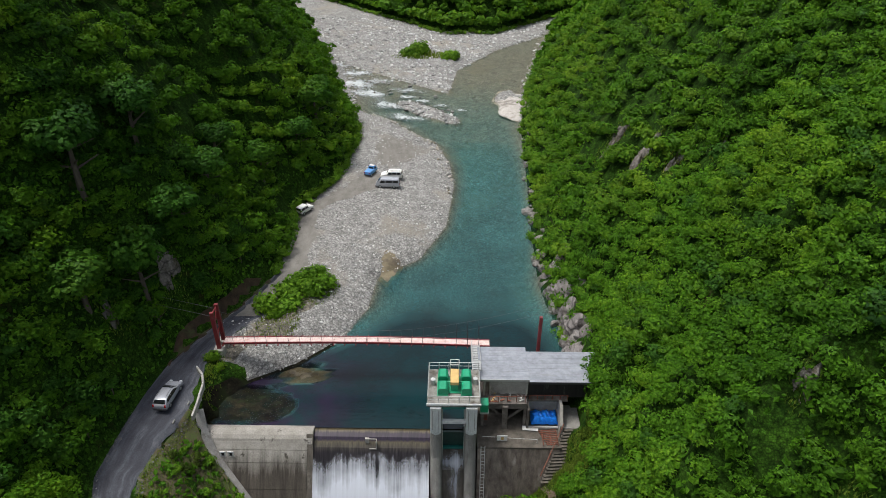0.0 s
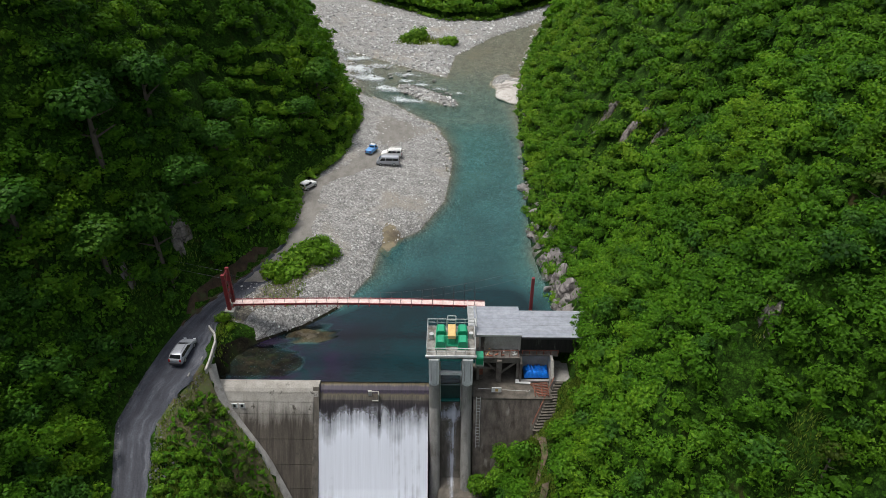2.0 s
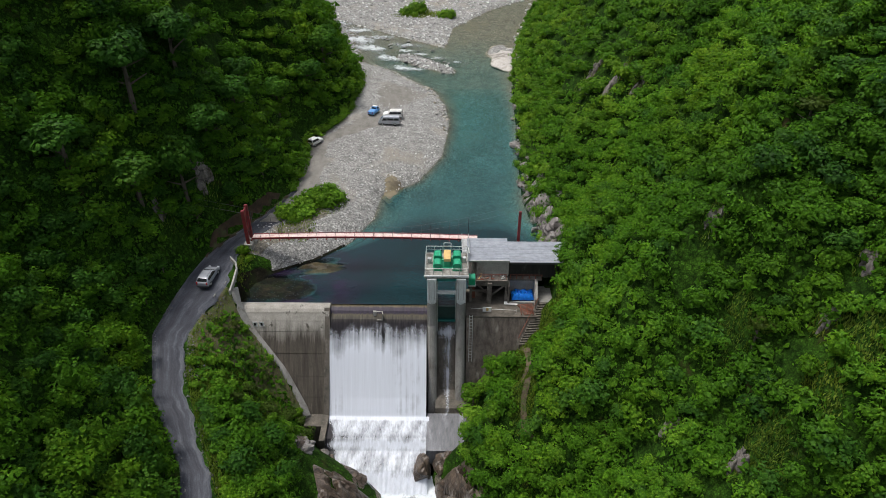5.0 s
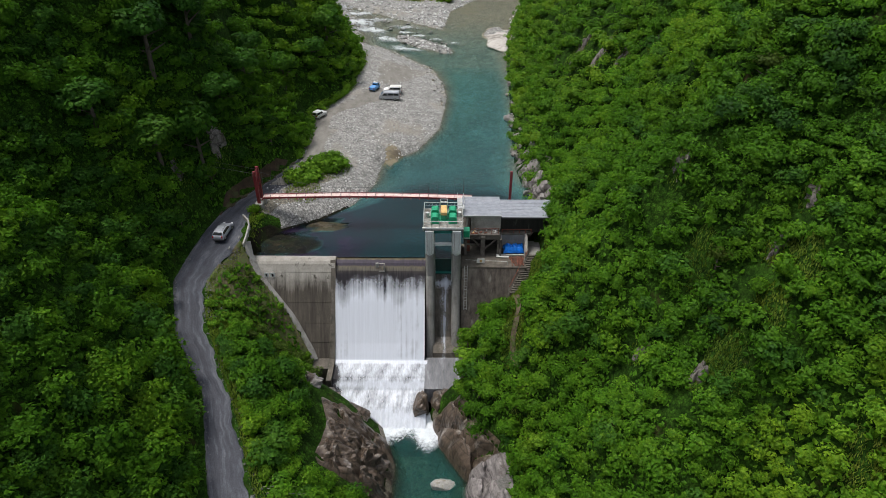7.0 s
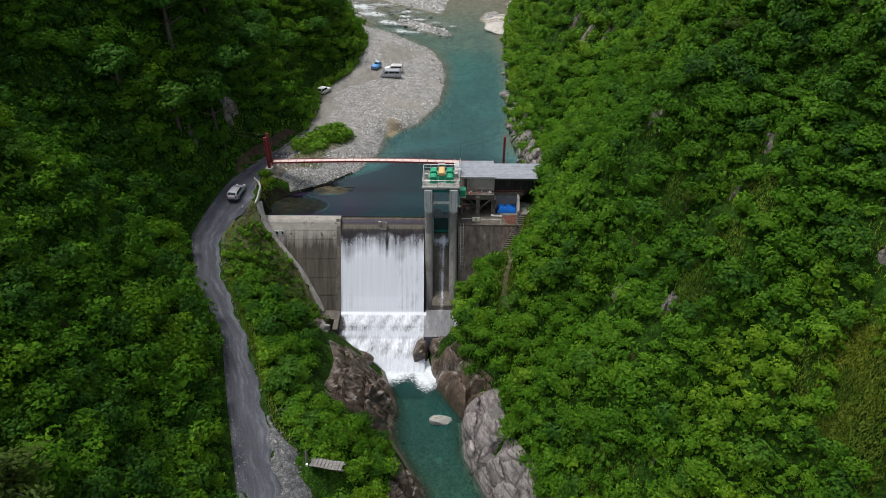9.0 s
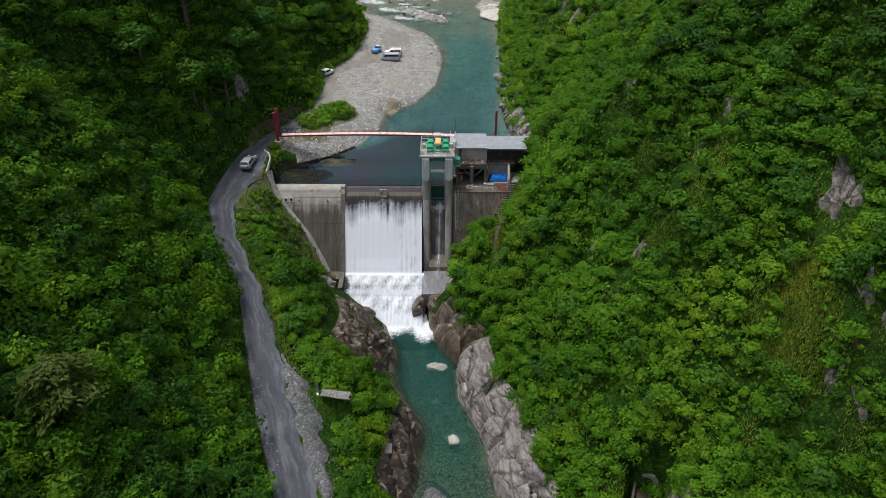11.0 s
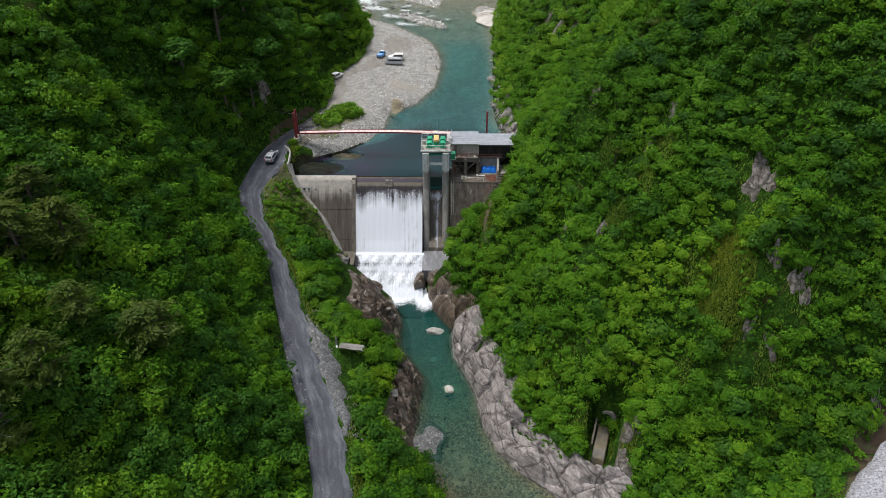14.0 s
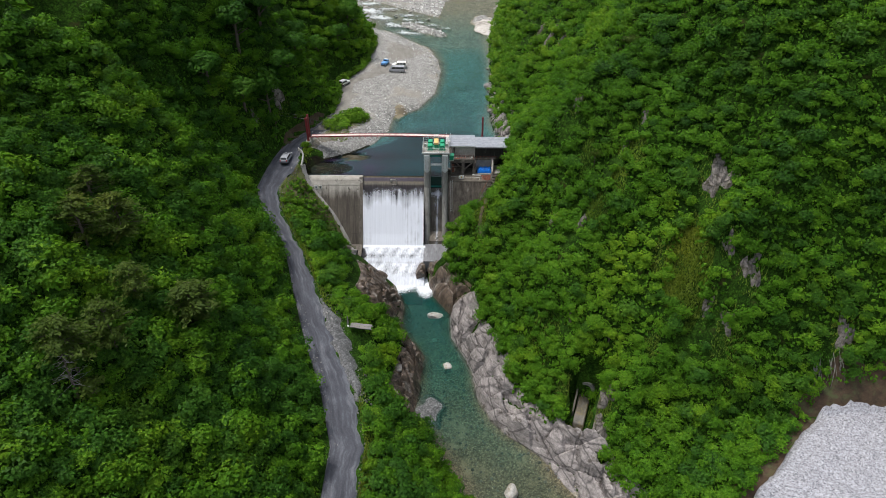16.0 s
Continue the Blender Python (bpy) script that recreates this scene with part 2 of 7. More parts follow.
def white_water(name, stretch, tight=1.0, tint=(0.74, 0.785, 0.84), soft=(0.7, 1.55), low=0.72):
    """Aerated water: threads of foam over whatever lies under them, as dense as the stored churn."""
    m, nt, b = blank(name)
    pos = nt.nodes.new("ShaderNodeNewGeometry").outputs["Position"]
    at = nt.nodes.new("ShaderNodeAttribute")
    at.attribute_name = "churn"
    n1 = noise_of(nt, pos, 1.0 * tight, 6, 0.7, stretch)
    n2 = noise_of(nt, pos, 0.35, 3, 0.6)
    c = ramp_of(nt, [(0.25, tuple(v * low for v in tint)), (0.7, tint)])
    nt.links.new(n1, c.inputs[0])
    nt.links.new(c.outputs[0], b.inputs["Base Color"])
    b.inputs["Roughness"].default_value = 0.5
    bp = nt.nodes.new("ShaderNodeBump")
    bp.inputs["Strength"].default_value, bp.inputs["Distance"].default_value = 0.35, 0.08
    nt.links.new(n1, bp.inputs["Height"])
    nt.links.new(bp.outputs[0], b.inputs["Normal"])
    add = nt.nodes.new("ShaderNodeMath")
    add.operation = "MULTIPLY_ADD"
    nt.links.new(at.outputs["Fac"], add.inputs[0])
    add.inputs[1].default_value = 1.5
    mul = nt.nodes.new("ShaderNodeMath")
    mul.operation = "ADD"
    nt.links.new(n1, mul.inputs[0])
    nt.links.new(curve_of(nt, n2, 0.3, 0.7, -0.15, 0.15), mul.inputs[1])
    nt.links.new(mul.outputs[0], add.inputs[2])
    t = nt.nodes.new("ShaderNodeBsdfTransparent")
    mx = nt.nodes.new("ShaderNodeMixShader")
    nt.links.new(curve_of(nt, add.outputs[0], *soft), mx.inputs[0])
    nt.links.new(t.outputs[0], mx.inputs[1])
    nt.links.new(b.outputs[0], mx.inputs[2])
    nt.links.new(mx.outputs[0], nt.nodes["Material Output"].inputs["Surface"])
    return m


FOAM = white_water("falling_white_water", (2.6, 0.07, 0.07), 1.0, (0.63, 0.665, 0.735), (0.75, 1.6), 0.84)
APRON = white_water("spreading_white_water", (1.9, 0.55, 0.55), 2.1, (0.62, 0.66, 0.73), (0.5, 1.5), 0.7)
RAPID = white_water("rapid_foam", (0.55, 0.9, 1.0), 3.2, (0.56, 0.6, 0.62), (0.96, 1.34), 0.5)
RIFFLE = white_water("riffle_foam", (0.8, 1.0, 1.0), 3.0, (0.6, 0.65, 0.69), (0.8, 1.4))


def plain(name, col, rough=0.5, metal=0.0, dirt=0.25):
    return surface(name, tuple(v * (1 - dirt) for v in col), col, 1.7, rough, 0.08, 22, metal=metal)


YARDCONC = surface("grimy_brown_concrete", (0.06, 0.052, 0.044), (0.185, 0.165, 0.147), 0.8, 0.85, 0.3, 9, (0.06, 0.045, 0.038), 0.55, stain_at=(0.5, 0.66))
METALROOF = surface("grey_metal_roofing", (0.225, 0.243, 0.275), (0.285, 0.303, 0.338), 0.5, 0.5, 0.05, 1.2, (0.2, 0.203, 0.21), 0.4, stretch=(0.25, 2, 1), stain_stretch=(0.25, 1.6, 1), stain_at=(0.58, 0.75), metal=0.2)
STEEL = plain("galvanised_steel", (0.55, 0.56, 0.55), 0.45, 0.5)
REDSTEEL = plain("dark_red_painted_steel", (0.2, 0.02, 0.025), 0.55)
DECKPAINT = surface("faded_pink_deck", (0.48, 0.34, 0.31), (0.68, 0.58, 0.55), 1.4, 0.8, 0.2, 9, (0.42, 0.16, 0.14), 0.7, stain_at=(0.6, 0.72))
GREENPAINT = plain("green_machine_paint", (0.01, 0.3, 0.15), 0.4)
TEALPAINT = plain("teal_gate_paint", (0.015, 0.19, 0.17), 0.4)
GATEGREEN = plain("dark_green_gate_paint", (0.006, 0.055, 0.045), 0.45, 0.0, 0.5)
TANPAINT = plain("ochre_cover_paint", (0.62, 0.42, 0.16), 0.6)
TARP = surface("blue_tarpaulin", (0.0, 0.13, 0.62), (0.01, 0.24, 0.85), 2.5, 0.35, 0.3, 6)
RUST = surface("rusty_steel", (0.1, 0.03, 0.02), (0.24, 0.08, 0.045), 3, 0.85, 0.3, 16)
BLACK = plain("shade_and_mark_black", (0.012, 0.012, 0.012), 0.8)
RUBBER = plain("tyre_rubber", (0.02, 0.02, 0.02), 0.85)
GLASSDARK = plain("tinted_car_glass", (0.015, 0.018, 0.02), 0.08)
SILVER = plain("silver_car_paint", (0.44, 0.46, 0.5), 0.25, 0.3, 0.06)
WHITEPAINT = plain("white_paint", (0.78, 0.78, 0.76), 0.35, 0.0, 0.08)
BLUEPAINT = plain("light_blue_car_paint", (0.12, 0.33, 0.68), 0.35, 0.0, 0.1)
PLASTIC = plain("dark_grey_plastic", (0.06, 0.06, 0.065), 0.6)
REDLAMP = plain("red_lamp_lens", (0.4, 0.01, 0.01), 0.2)
CLEARLAMP = plain("clear_lamp_lens", (0.7, 0.72, 0.75), 0.15)
TIMBER = surface("weathered_boards", (0.11, 0.103, 0.095), (0.235, 0.225, 0.212), 2.0, 0.85, 0.4, 18, stretch=(0.3, 3, 3))
SNOW = surface("old_dirty_snow", (0.14, 0.14, 0.157), (0.385, 0.395, 0.435), 2.6, 0.75, 1.0, 5, (0.08, 0.08, 0.095), 4.0, stain_at=(0.52, 0.6))
SLIP = surface("bare_red_brown_soil", (0.02, 0.012, 0.007), (0.07, 0.043, 0.022), 1.0, 0.95, 0.6, 8, (0.05, 0.06, 0.02), 0.3)
WORN = surface("worn_tan_soil", (0.055, 0.04, 0.026), (0.14, 0.105, 0.07), 0.9, 0.95, 0.5, 8, (0.05, 0.075, 0.016), 0.6, stain_at=(0.5, 0.6))
OLIVE = foliage("olive_brown_leaves", (0.02, 0.04, 0.006), (0.046, 0.078, 0.012), (0.09, 0.125, 0.024))


def wing_material():
    """Old dam concrete: pale and lime-washed along the crest, brown and slimed lower down, with runs of water between."""
    m, nt, b = blank("weathered_wing_concrete")
    pos = nt.nodes.new("ShaderNodeNewGeometry").outputs["Position"]
    sep = nt.nodes.new("ShaderNodeSeparateXYZ")
    nt.links.new(pos, sep.inputs[0])
    runs = noise_of(nt, pos, 1.0, 6, 0.7, (1.5, 0.12, 0.12))
    blot = noise_of(nt, pos, 0.45, 6, 0.7)
    grain = noise_of(nt, pos, 7, 4, 0.75)
    level = nt.nodes.new("ShaderNodeMath")
    level.operation = "MULTIPLY_ADD"
    nt.links.new(runs, level.inputs[0])
    level.inputs[1].default_value = 5.0
    nt.links.new(sep.outputs[2], level.inputs[2])
    pale = ramp_of(nt, [(0.3, (0.19, 0.178, 0.154)), (0.7, (0.34, 0.325, 0.295))])
    nt.links.new(blot, pale.inputs[0])
    slime = ramp_of(nt, [(0.35, (0.03, 0.025, 0.019)), (0.6, (0.078, 0.067, 0.053)), (0.75, (0.14, 0.127, 0.105))])
    nt.links.new(runs, slime.inputs[0])
    c = mixed(nt, curve_of(nt, level.outputs[0], -1.1, 1.3), slime.outputs[0], pale.outputs[0])
    c = mixed(nt, curve_of(nt, noise_of(nt, pos, 0.8, 5, 0.7), 0.6, 0.68), c, (0.05, 0.045, 0.035))
    c = mixed(nt, 1.0, c, curve_of(nt, grain, 0.3, 0.7, 0.72, 1.25), "MULTIPLY")
    nt.links.new(c, b.inputs["Base Color"])
    b.inputs["Roughness"].default_value = 0.85
    bp = nt.nodes.new("ShaderNodeBump")
    bp.inputs["Strength"].default_value, bp.inputs["Distance"].default_value = 0.35, 0.05
    nt.links.new(grain, bp.inputs["Height"])
    nt.links.new(bp.outputs[0], b.inputs["Normal"])
    return m


def crest_material():
    """Overflow crest: mossy tan and wet black bands along the lip, with the thin water's reflection painted into them,
    combed into threads by the water.
    """
    m, nt, b = blank("banded_spillway_crest")
    pos = nt.nodes.new("ShaderNodeNewGeometry").outputs["Position"]
    sep = nt.nodes.new("ShaderNodeSeparateXYZ")
    nt.links.new(pos, sep.inputs[0])
    comb = noise_of(nt, pos, 1.0, 5, 0.75, (3.2, 0.35, 0.35))
    line = nt.nodes.new("ShaderNodeMath")
    line.operation = "MULTIPLY_ADD"
    nt.links.new(comb, line.inputs[0])
    line.inputs[1].default_value = 0.7
    nt.links.new(sep.outputs[1], line.inputs[2])
    # tan and purple stops include the reflection on the thin water sheet
    band = ramp_of(nt, [(0.0, (0.012, 0.011, 0.014)), (0.4, (0.02, 0.017, 0.02)), (0.5, (0.05, 0.045, 0.038)), (0.62, (0.075, 0.066, 0.042)), (0.67, (0.018, 0.013, 0.026)), (0.86, (0.02, 0.014, 0.028)), (0.93, (0.075, 0.062, 0.036))])
    nt.links.new(curve_of(nt, line.outputs[0], 46.6, 50.6), band.inputs[0])
    c = mixed(nt, 1.0, band.outputs[0], curve_of(nt, comb, 0.3, 0.7, 0.45, 1.5), "MULTIPLY")
    nt.links.new(c, b.inputs["Base Color"])
    b.inputs["Roughness"].default_value = 0.45
    b.inputs["Specular IOR Level"].default_value = 0.25
    bp = nt.nodes.new("ShaderNodeBump")
    bp.inputs["Strength"].default_value, bp.inputs["Distance"].default_value = 0.6, 0.05
    nt.links.new(comb, bp.inputs["Height"])
    nt.links.new(bp.outputs[0], b.inputs["Normal"])
    return m


WING = wing_material()
CREST = crest_material()
COLUMNCONC = surface("pale_column_concrete", (0.4, 0.42, 0.42), (0.58, 0.6, 0.595), 1.0, 0.8, 0.2, 10, (0.2, 0.2, 0.185), 0.7, stretch=(1, 1, 0.3), stain_stretch=(1.4, 1.4, 0.2), stain_at=(0.58, 0.72))
DECKCONC = surface("grimy_deck_concrete", (0.13, 0.125, 0.11), (0.3, 0.295, 0.27), 1.4, 0.85, 0.2, 10, (0.08, 0.07, 0.055), 0.8, stain_at=(0.52, 0.66))
YARDWALL = surface("rust_brown_streaked_concrete", (0.055, 0.042, 0.035), (0.23, 0.195, 0.168), 1.3, 0.85, 0.4, 8, (0.36, 0.335, 0.3), 0.9, stretch=(1, 1, 0.3), stain_stretch=(1.5, 1.5, 0.2), stain_at=(0.57, 0.72))
BLACKWALL = surface("black_stained_concrete", (0.008, 0.008, 0.008), (0.03, 0.028, 0.026), 1.2, 0.85, 0.3, 9, (0.2, 0.19, 0.175), 0.8, stretch=(1.5, 1, 0.2), stain_stretch=(2.2, 1, 0.3), stain_at=(0.6, 0.74))
WETPAD = surface("wet_grey_concrete", (0.09, 0.092, 0.1), (0.2, 0.205, 0.22), 1.2, 0.35, 0.2, 8, (0.3, 0.31, 0.33), 0.5, stretch=(1.5, 0.3, 0.3), stain_stretch=(1.6, 0.3, 0.3), stain_at=(0.55, 0.7))
CHUTE = surface("wet_ochre_stained_concrete", (0.026, 0.021, 0.013), (0.08, 0.072, 0.055), 1.0, 0.5, 0.3, 8, (0.11, 0.085, 0.03), 0.7, stain_at=(0.5, 0.64))
SAND = surface("pale_river_sand", (0.36, 0.335, 0.31), (0.47, 0.445, 0.415), 0.6, 0.9, 0.3, 7, (0.2, 0.185, 0.16), 0.25)
EARTH = surface("grassy_stony_earth", (0.045, 0.042, 0.02), (0.12, 0.1, 0.055), 1.3, 0.95, 0.8, 7, (0.06, 0.085, 0.02), 0.5, stain_at=(0.45, 0.6))
SILT = surface("dark_silt_and_weed", (0.008, 0.007, 0.004), (0.03, 0.025, 0.014), 1.2, 0.85, 0.8, 7, (0.016, 0.022, 0.007), 0.5, spec=0.15, stones=1.4)
MUD = surface("wet_tan_mud", (0.1, 0.08, 0.045), (0.19, 0.155, 0.09), 0.9, 0.6, 0.3, 8, (0.07, 0.055, 0.035), 0.4)
PALEROCK = surface("bleached_boulder", (0.2, 0.195, 0.18), (0.4, 0.39, 0.365), 1.2, 0.8, 0.6, 6, (0.2, 0.17, 0.11), 0.8)
GRANITE = surface("pale_jointed_granite", (0.085, 0.076, 0.074), (0.3, 0.275, 0.268), 0.7, 0.75, 0.8, 3.5, (0.06, 0.05, 0.042), 0.7, stretch=(1, 0.5, 2.6), stain_at=(0.55, 0.66), cracks=0.36)
GRASS = foliage("rough_grass", (0.07, 0.115, 0.016), (0.14, 0.195, 0.03), (0.25, 0.28, 0.055), 0.6)
SHRUB = foliage("bright_shrub_leaves", (0.032, 0.084, 0.007), (0.085, 0.185, 0.013), (0.18, 0.3, 0.025))


# ---- mesh helpers ----
def mesh_of(name, verts, faces, mat, smooth=False, normals=None):
    me = bpy.data.meshes.new(name)
    verts = np.asarray(verts, np.float32)
    if isinstance(faces, np.ndarray):
        k = faces.shape[1]
        me.vertices.add(len(verts))
        me.vertices.foreach_set("co", verts.ravel())
        me.loops.add(faces.size)
        me.loops.foreach_set("vertex_index", faces.ravel().astype(np.int32))
        me.polygons.add(len(faces))
        me.polygons.foreach_set("loop_start", np.arange(0, faces.size, k, dtype=np.int32))
        me.update(calc_edges=True)
    else:
        me.from_pydata([tuple(v) for v in verts], [], faces)
    me.polygons.foreach_set("use_smooth", np.full(len(me.polygons), smooth))
    if mat:
        me.materials.append(mat)
    if normals is not None:
        me.polygons.foreach_set("use_smooth", np.full(len(me.polygons), True))
        me.normals_split_custom_set_from_vertices(normals)
    return me


def grid_faces(nu, nv):
    i = np.arange((nu - 1) * (nv - 1))
    a = (i // (nv - 1)) * nv + i % (nv - 1)
    return np.stack([a, a + nv, a + nv + 1, a + 1], 1)


def sheet(name, X, Y, Z, mat, smooth=True):
    nu, nv = X.shape
    f = grid_faces(nu, nv)
    return mesh_of(name, np.stack([X.ravel(), Y.ravel(), Z.ravel()], 1), f, mat, smooth)


def part(name, bm, mat, parent=None, label="", smooth=False, bevel=0.0, segments=1):
    """One mesh object out of a bmesh, under a thing or a part."""
    if bevel:
        bmesh.ops.bevel(bm, geom=bm.edges[:], offset=bevel, segments=segments, affect="EDGES", profile=0.5)
    bmesh.ops.recalc_face_normals(bm, faces=bm.faces[:])
    me = bpy.data.meshes.new(name)
    bm.to_mesh(me)
    bm.free()
    me.materials.append(mat)
    if smooth:
        me.polygons.foreach_set("use_smooth", [True] * len(me.polygons))
    ob = new(name, me)
    if parent:
        ob.parent = parent
    if label:
        tagged(ob, label)
    return ob


def boxes(*specs):
    """bmesh of boxes: each (x0, y0, z0, x1, y1, z1)."""
    bm = bmesh.new()
    for x0, y0, z0, x1, y1, z1 in specs:
        m = Matrix.LocRotScale(((x0 + x1) / 2, (y0 + y1) / 2, (z0 + z1) / 2), None, (abs(x1 - x0), abs(y1 - y0), abs(z1 - z0)))
        bmesh.ops.create_cube(bm, size=1, matrix=m)
    return bm


def rods(*specs, seg=8):
    """bmesh of round bars: each (a, b, radius[, end radius])."""
    bm = bmesh.new()
    for a, b, r, *r2 in specs:
        a, b = Vector(a), Vector(b)
        d = b - a
        m = Matrix.Translation((a + b) / 2) @ d.to_track_quat("Z", "Y").to_matrix().to_4x4()
        bmesh.ops.create_cone(bm, cap_ends=True, segments=seg, radius1=r, radius2=r2[0] if r2 else r, depth=d.length, matrix=m)
    return bm


def prism(poly, axis, lo, hi):
    """bmesh of a plane outline pushed along an axis: 'x' takes (y, z), 'y' takes (x, z), 'z' takes (x, y)."""
    bm = bmesh.new()
    put = {"x": lambda p, v: (v, p[0], p[1]), "y": lambda p, v: (p[0], v, p[1]), "z": lambda p, v: (p[0], p[1], v)}[axis]
    a = [bm.verts.new(put(p, lo)) for p in poly]
    b = [bm.verts.new(put(p, hi)) for p in poly]
    n = len(poly)
    bm.faces.new(a)
    bm.faces.new(b[::-1])
    for i in range(n):
        bm.faces.new((a[i], a[(i + 1) % n], b[(i + 1) % n], b[i]))
    return bm


def thing(name, label, category, group="", at=(0, 0, 0), rz=0):
    ob = new(name)
    ob.empty_display_size = 0.2
    ob.matrix_world = pose(*at, 0, 0, rz)
    return tagged(ob, label, category, group)


def structure(name, me, label, category):
    return tagged(new(name, me), label, category, kind="structure")

# ---- plan of the valley ----
def tab(pairs):
    xs, ys = zip(*pairs)
    return lambda v: np.interp(v, xs, ys)


# water edges, water level, road and slopes, each by distance along the valley
WATER_L = tab([(-112, 88), (-60, 40), (-40, 20), (-25, 10.4), (-20.3, 7), (-14.9, 4), (-8.9, 0.6), (-6.5, -0.6), (-3.3, -2.6), (3, -1.8), (9.9, -1.1), (12.5, -2.6), (18, -6), (24.3, -5.6), (31, -8), (36, -17), (47, -17), (49.5, -28.3), (54, -29), (57.4, -26.8), (61.5, -20.2), (66.3, -15.5), (74.3, -12.4), (82.8, -11.7), (88, -5.3), (99.7, -0.6), (116.3, 0.8), (127.7, -0.2), (139, -3.6), (144.2, -8.6), (153.8, -15.6), (160, -26), (190, -33), (206, -38), (265, -60), (304, -84), (420, -150)])
WATER_R = tab([(-112, 116), (-60, 62), (-40, 41), (-20.1, 25.0), (-12.3, 20.2), (-10, 17.6), (-7.5, 14.2), (-4.7, 12.0), (0.2, 9.7), (6.8, 8.6), (15, 4.8), (21.7, 4.5), (27.2, 0.8), (33, -1), (37, 4), (42, 5), (46, 11), (50, 13.8), (56, 15), (68.7, 16.9), (81.5, 15.2), (102, 16), (116.6, 16.9), (137.5, 17.7), (154, 18.6), (177, 21.5), (237, 36), (294, 66), (420, 130)])
HILL_L = tab([(-90, -14), (-45, -14), (-34, -13.5), (-20, -13.2), (-10, -16.2), (0, -20.4), (12, -24.6), (22, -27.8), (31, -34), (41, -37.6), (49, -37), (57, -35.8), (64, -33), (70, -30), (79, -27), (92, -27), (102, -28.5), (112, -23.6), (120, -21.8), (139, -21.2), (155, -25), (190, -35), (206, -40), (265, -62), (304, -86), (420, -152)])
ROAD_R = tab([(-90, -8), (-34, -9), (-20, -8.5), (-10, -11), (0, -15.6), (12, -20.4), (20, -24), (31, -30.0), (35, -31.8), (41, -32.9), (46, -32.0), (51, -30.2), (57, -31), (63, -30), (69.5, -25.4), (78, -21.8), (99, -20), (140, -19), (160, -24), (420, -150)])
ROAD_Z = tab([(-90, -10), (-34, -7.6), (-10, -5.2), (5, -3.4), (20, -1), (36, 1.6), (52, 3.2), (66, 3.0), (80, 2.4), (100, 1.9), (140, 1.6), (160, 1.2), (420, 2)])
WATER_Z = tab([(-90, -20), (-20, -19), (0, -18), (30, -16.6), (40, -15), (49, -3), (51, 0), (160, 0), (200, 0.8), (420, 5)])
LEFT_A = tab([(-90, 0.5), (-50, 0.9), (0, 1.2), (20, 1.6), (36, 1.3), (46, 2.0), (66, 2.2), (90, 1.7), (130, 1.5), (420, 1.2)])
RIGHT_A = tab([(-90, 0.3), (-40, 0.5), (-5, 0.68), (7, 1.2), (25, 1.38), (65, 1.5), (150, 1.35), (420, 1.0)])
RIGHT_D = tab([(-90, 28), (-5, 28), (7, 22), (25, 32), (65, 26), (420, 40)])
RIGHT_B = tab([(-90, 0.7), (-5, 1.2), (7, 0.7), (25, 0.85), (65, 1.2), (420, 0.9)])

RIGHT_Z = tab([(-90, -20), (-20, -19), (0, -18), (30, -16.6), (37, -12), (42, -9), (46, -5), (51, 1.2), (58, 0.2), (160, 0), (200, 0.8), (420, 5)])
DEPTH = tab([(-90, 0.6), (-16, 0.7), (-4, 1.3), (12, 2.2), (22, 3.6), (33, 3.0), (51, 7.4), (58, 6.8), (66, 4.8), (80, 3.5), (110, 2.5), (140, 1.6), (170, 0.8), (420, 0.6)])
SHINGLE_R = tab([(173, 0), (196, 2.4), (219, 16), (237, 33), (294, 61), (420, 120)])


def wobble(x, y):
    """Soft rolling unevenness of the slopes."""
    return (np.sin(0.31 * x + 0.17 * y) + np.sin(0.13 * x - 0.27 * y + 1.3) + 0.7 * np.sin(0.53 * y - 0.41 * x + 0.4)
            + 0.5 * np.sin(0.9 * x + 0.2) * np.sin(0.8 * y)) / 2.2


